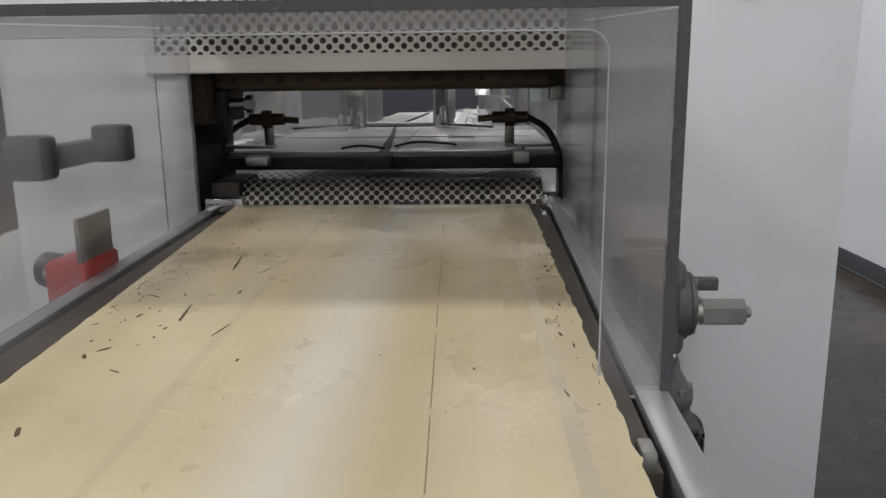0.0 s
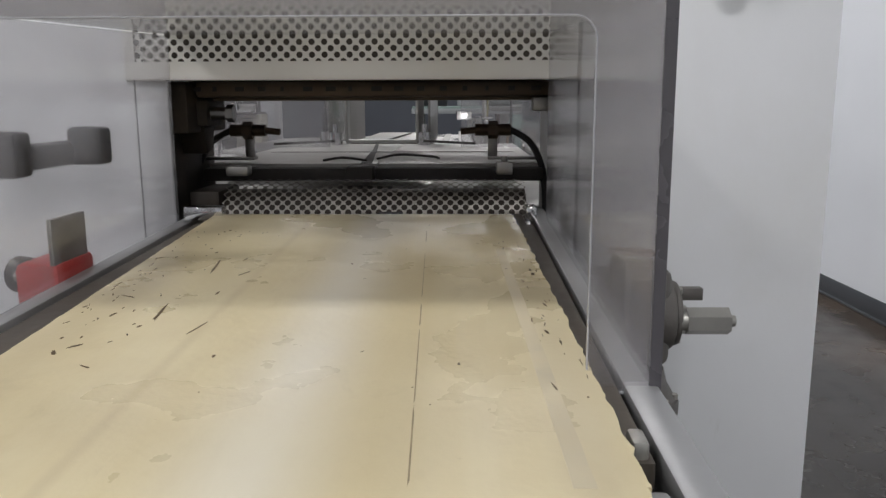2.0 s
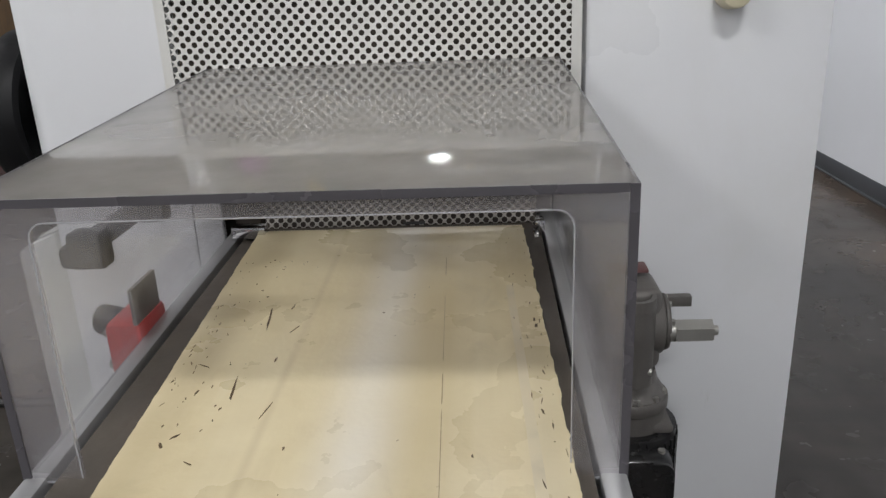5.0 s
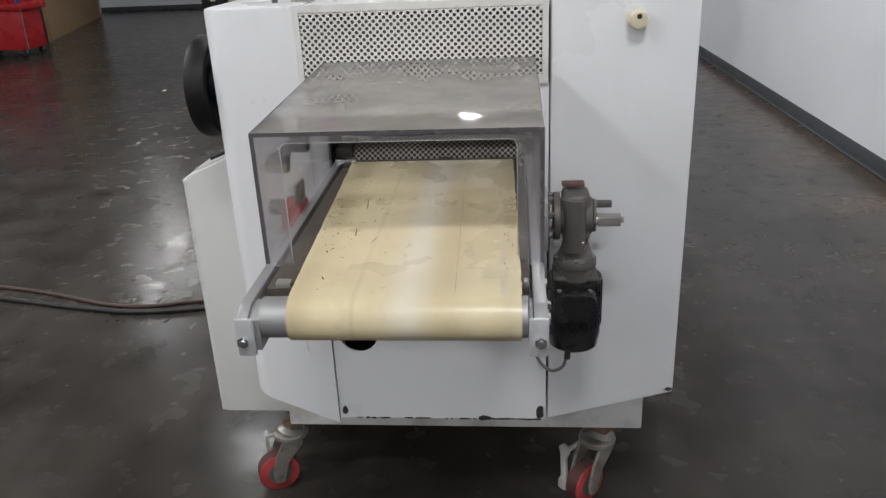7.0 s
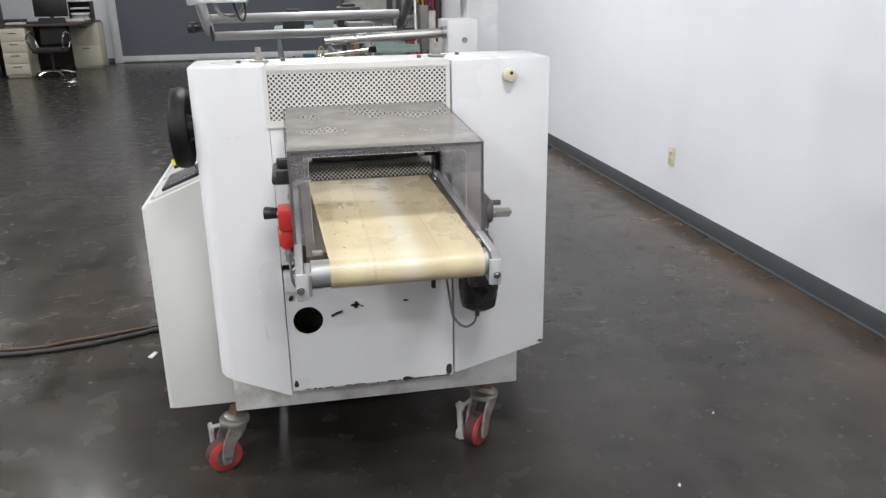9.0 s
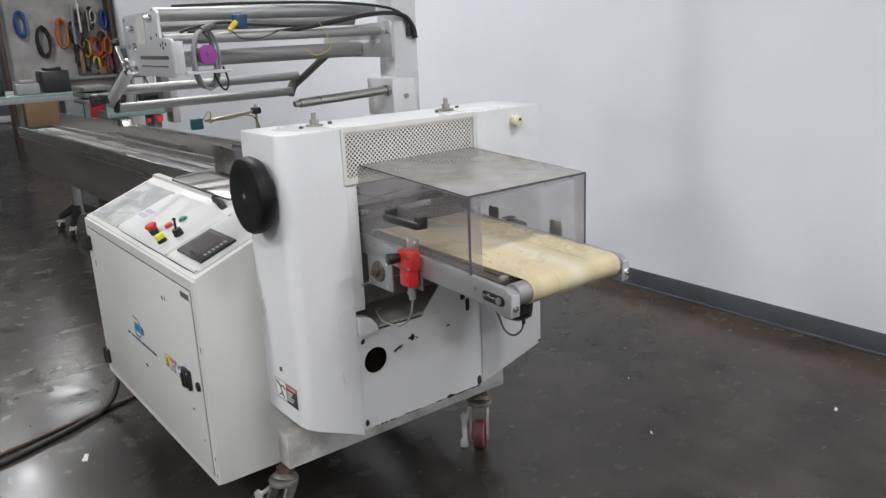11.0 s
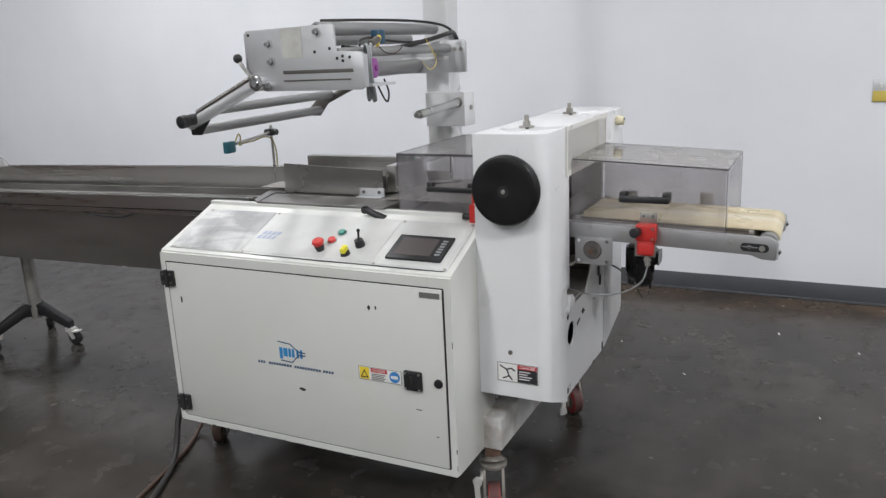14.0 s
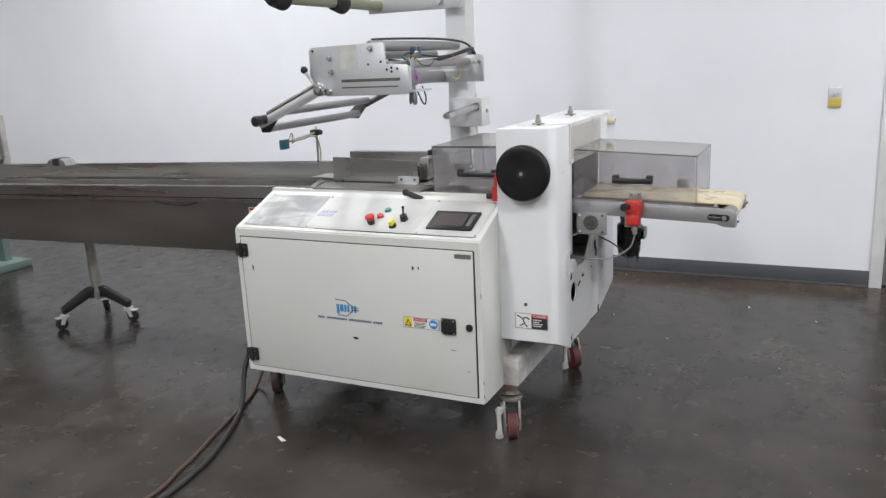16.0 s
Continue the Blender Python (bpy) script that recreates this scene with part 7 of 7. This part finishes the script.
TURN = Matrix.Translation((0.004, 0.055, 0)) @ Matrix.Rotation(radians(-36), 4, "Z")


def turned(b):
    b.bm.transform(TURN)
    return b


part("grey_box", turned(Bm().box(-0.085, 0.085, -0.085, 0.085, 1.165, 1.43, 0.006)), BROWNBOX, bx)
for x in (-0.070, 0.018):
    part("box_window", turned(Bm().box(x, x + 0.052, -0.091, -0.0855, 1.20, 1.40, 0.003)), LABELK, bx, "dark box window")
part("back_post", Bm().box(0.128, 0.142, -0.02, 0.02, 0.905, 1.44, 0.002), TRIMW, bx, "pale upright back plate")
part("side_box", Bm().box(0.18, 0.245, -0.03, 0.14, 0.86, 1.245, 0.004), BROWNBOX, bx)
part("rear_box", Bm().box(0.25, 0.315, 0.0, 0.16, 0.76, 1.18, 0.006).cyl((0.29, 0.02, 1.16), (0.29, 0.02, 1.20), 0.03, 14), SHELF, bx, "dull grey rear casing")
part("box_bracket", Bm().box(-0.05, -0.03, 0.0, 0.03, 0.905, 1.165).box(0.05, 0.07, 0.0, 0.03, 0.905, 1.165), GREYBOX, bx)
part("box_wiring", Bm().tube([(-0.06, -0.02, 1.17), (-0.07, -0.04, 1.10), (-0.04, -0.05, 1.04), (-0.05, -0.02, 0.95)], 0.006).tube([(0.04, -0.02, 1.17), (0.06, -0.05, 1.11), (0.03, -0.04, 1.06), (0.07, 0.0, 1.01)], 0.006), CORD, bx)
part("motor_lump", Bm().cyl((0.0, -0.04, 1.02), (0.12, -0.04, 1.02), 0.045, 18).box(-0.02, 0.13, -0.07, 0.02, 0.955, 1.03, 0.01), BLACK, bx)
part("red_lamp", Bm().cyl((0.09, -0.125, 0.80), (0.09, -0.125, 0.85), 0.03, 14).cyl((0.0, -0.125, 0.80), (0.0, -0.125, 0.83), 0.02, 14), RED, bx)
for k in range(3):
    part("roller_tray", Bm().box(-0.46, -0.20 - 0.02 * k, -0.10, 0.30, 0.985 + 0.05 * k, 1.02 + 0.05 * k, 0.006), GREENG if k % 2 else BROWNBOX, bx)
# rack hung with cords and tools beside the wall
RKX, RKY = 1.33, 10.2
rk = thing("cord_rack", "tall rack hung with coiled cords, hoses and tools", "rack", at=(RKX, RKY, 0))
part("rack_back", Bm().box(-0.70, 0.655, 0.05, 0.09, 0.3, 2.4), RACKB, rk, "grey-brown back board")
for x in (-0.75, 0.665):
    part("rack_post", Bm().box(x, x + 0.05, -0.16, 0.1, 0, 2.4, 0.004), DARKWOOD, rk)
for z in (0.35, 0.98, 2.35):
    part("rack_rail", Bm().box(-0.70, 0.66, -0.12, 0.08, z, z + 0.04, 0.003), GREYBOX, rk)
rr_ = random.Random(12)


def coil(x, z, rx, rz, r, m_, turns, label):
    """Loops of cord bunched on a hook, a little out of true with each other."""
    b = Bm()
    for j in range(turns):
        y, k = 0.02 - 0.02 * (j % 4), rr_.uniform(0.82, 1.08)
        b.tube([(x + rr_.gauss(0, 0.006) + k * rx * math.sin(radians(a)), y + 0.008 * math.sin(radians(2 * a)), z + rz * k * math.cos(radians(a)) - rz) for a in range(0, 361, 45)], r, 6, 4)
    b.box(x - 0.008, x + 0.008, -0.06, 0.05, z - 0.012, z + 0.004)
    b.bm.transform(Matrix.Translation((RKX, RKY, 0)))
    tagged(part("cord_coil", b, m_), label, "cord coil", "hanging cords")


for x, z, rx, rz, r, m_, turns, label in ((0.615, 1.90, 0.035, 0.13, 0.014, BLUEPAINT, 6, "bundle of blue hose hanging on the rack"), (0.56, 1.60, 0.06, 0.15, 0.013, CORDB, 6, "brown cord coil hanging on the rack"),
                                          (0.47, 1.53, 0.075, 0.12, 0.016, REDCORD, 6, "red hose coil hanging on the rack"), (0.62, 1.54, 0.05, 0.12, 0.016, ORANGE, 5, "orange cord coil hanging on the rack"),
                                          (0.36, 1.85, 0.05, 0.17, 0.012, CORDG, 5, "grey cord coil hanging on the rack"), (0.26, 1.72, 0.06, 0.18, 0.012, CORD, 5, "black cord coil hanging on the rack"),
                                          (0.47, 1.92, 0.04, 0.10, 0.010, PAPER, 4, "white cord coil hanging on the rack"), (0.44, 1.27, 0.05, 0.10, 0.010, YWIRE, 4, "yellow cord coil hanging on the rack"),
                                          (0.54, 1.25, 0.05, 0.10, 0.012, CORDB, 5, "brown cord coil hanging on the rack"), (0.62, 1.27, 0.03, 0.11, 0.012, PURPLE, 4, "purple cord coil hanging on the rack"),
                                          (0.33, 1.38, 0.05, 0.14, 0.013, CORD, 5, "black cord coil hanging on the rack"), (0.05, 1.8, 0.07, 0.2, 0.013, ORANGE, 5, "orange cord coil hanging on the rack"),
                                          (-0.2, 1.7, 0.08, 0.2, 0.013, CORD, 5, "black cord coil hanging on the rack"), (-0.45, 1.9, 0.06, 0.16, 0.012, BLUEPAINT, 5, "blue hose coil hanging on the rack")):
    coil(x, z, rx, rz, r, m_, turns, label)
for k, m_ in enumerate((CORD, CORDG, CORDB, ORANGE, CORD, REDCORD, CORDB, CORDG, CORD, YWIRE, CORDB, CORD, BLUEPAINT, CORDG)):
    coil(rr_.uniform(0.18, 0.62), rr_.choice((1.95, 1.72, 1.5, 1.3)) + rr_.uniform(-0.06, 0.06), rr_.uniform(0.02, 0.05), rr_.uniform(0.08, 0.17), 0.007, m_, 4, "thin cord coil hanging on the rack")
for x, z0, z1, w, m_ in ((0.20, 1.45, 1.95, 0.035, GREYBOX), (0.29, 1.60, 2.0, 0.025, LABELW), (0.40, 1.62, 1.9, 0.022, ZINC), (0.245, 1.05, 1.35, 0.05, CARD), (0.50, 1.03, 1.12, 0.09, CARD), (0.60, 1.03, 1.10, 0.07, DARKWOOD), (0.38, 1.03, 1.14, 0.08, BROWNBOX)):
    tagged(part("hand_tool", Bm().box(RKX + x - w / 2, RKX + x + w / 2, RKY - 0.06, RKY - 0.02, z0, z1, 0.006).cyl((RKX + x, RKY - 0.04, z1), (RKX + x, RKY - 0.04, z1 + 0.03), w * 0.3, 10), m_), "small tool kept on the cord rack", "tool", "rack tools")
for x, w, h, m_ in ((-0.4, 0.4, 0.35, CARD), (0.02, 0.3, 0.5, GREYBOX), (0.31, 0.2, 0.42, REDPAINT), (0.53, 0.2, 0.3, BROWNBOX)):
    tagged(part("storage_box", Bm().box(1.33 + x - w / 2, 1.33 + x + w / 2, 10.02, 10.25, 0.391, 0.391 + h, 0.006), m_), "small storage box standing on the rack", "box", "rack boxes")
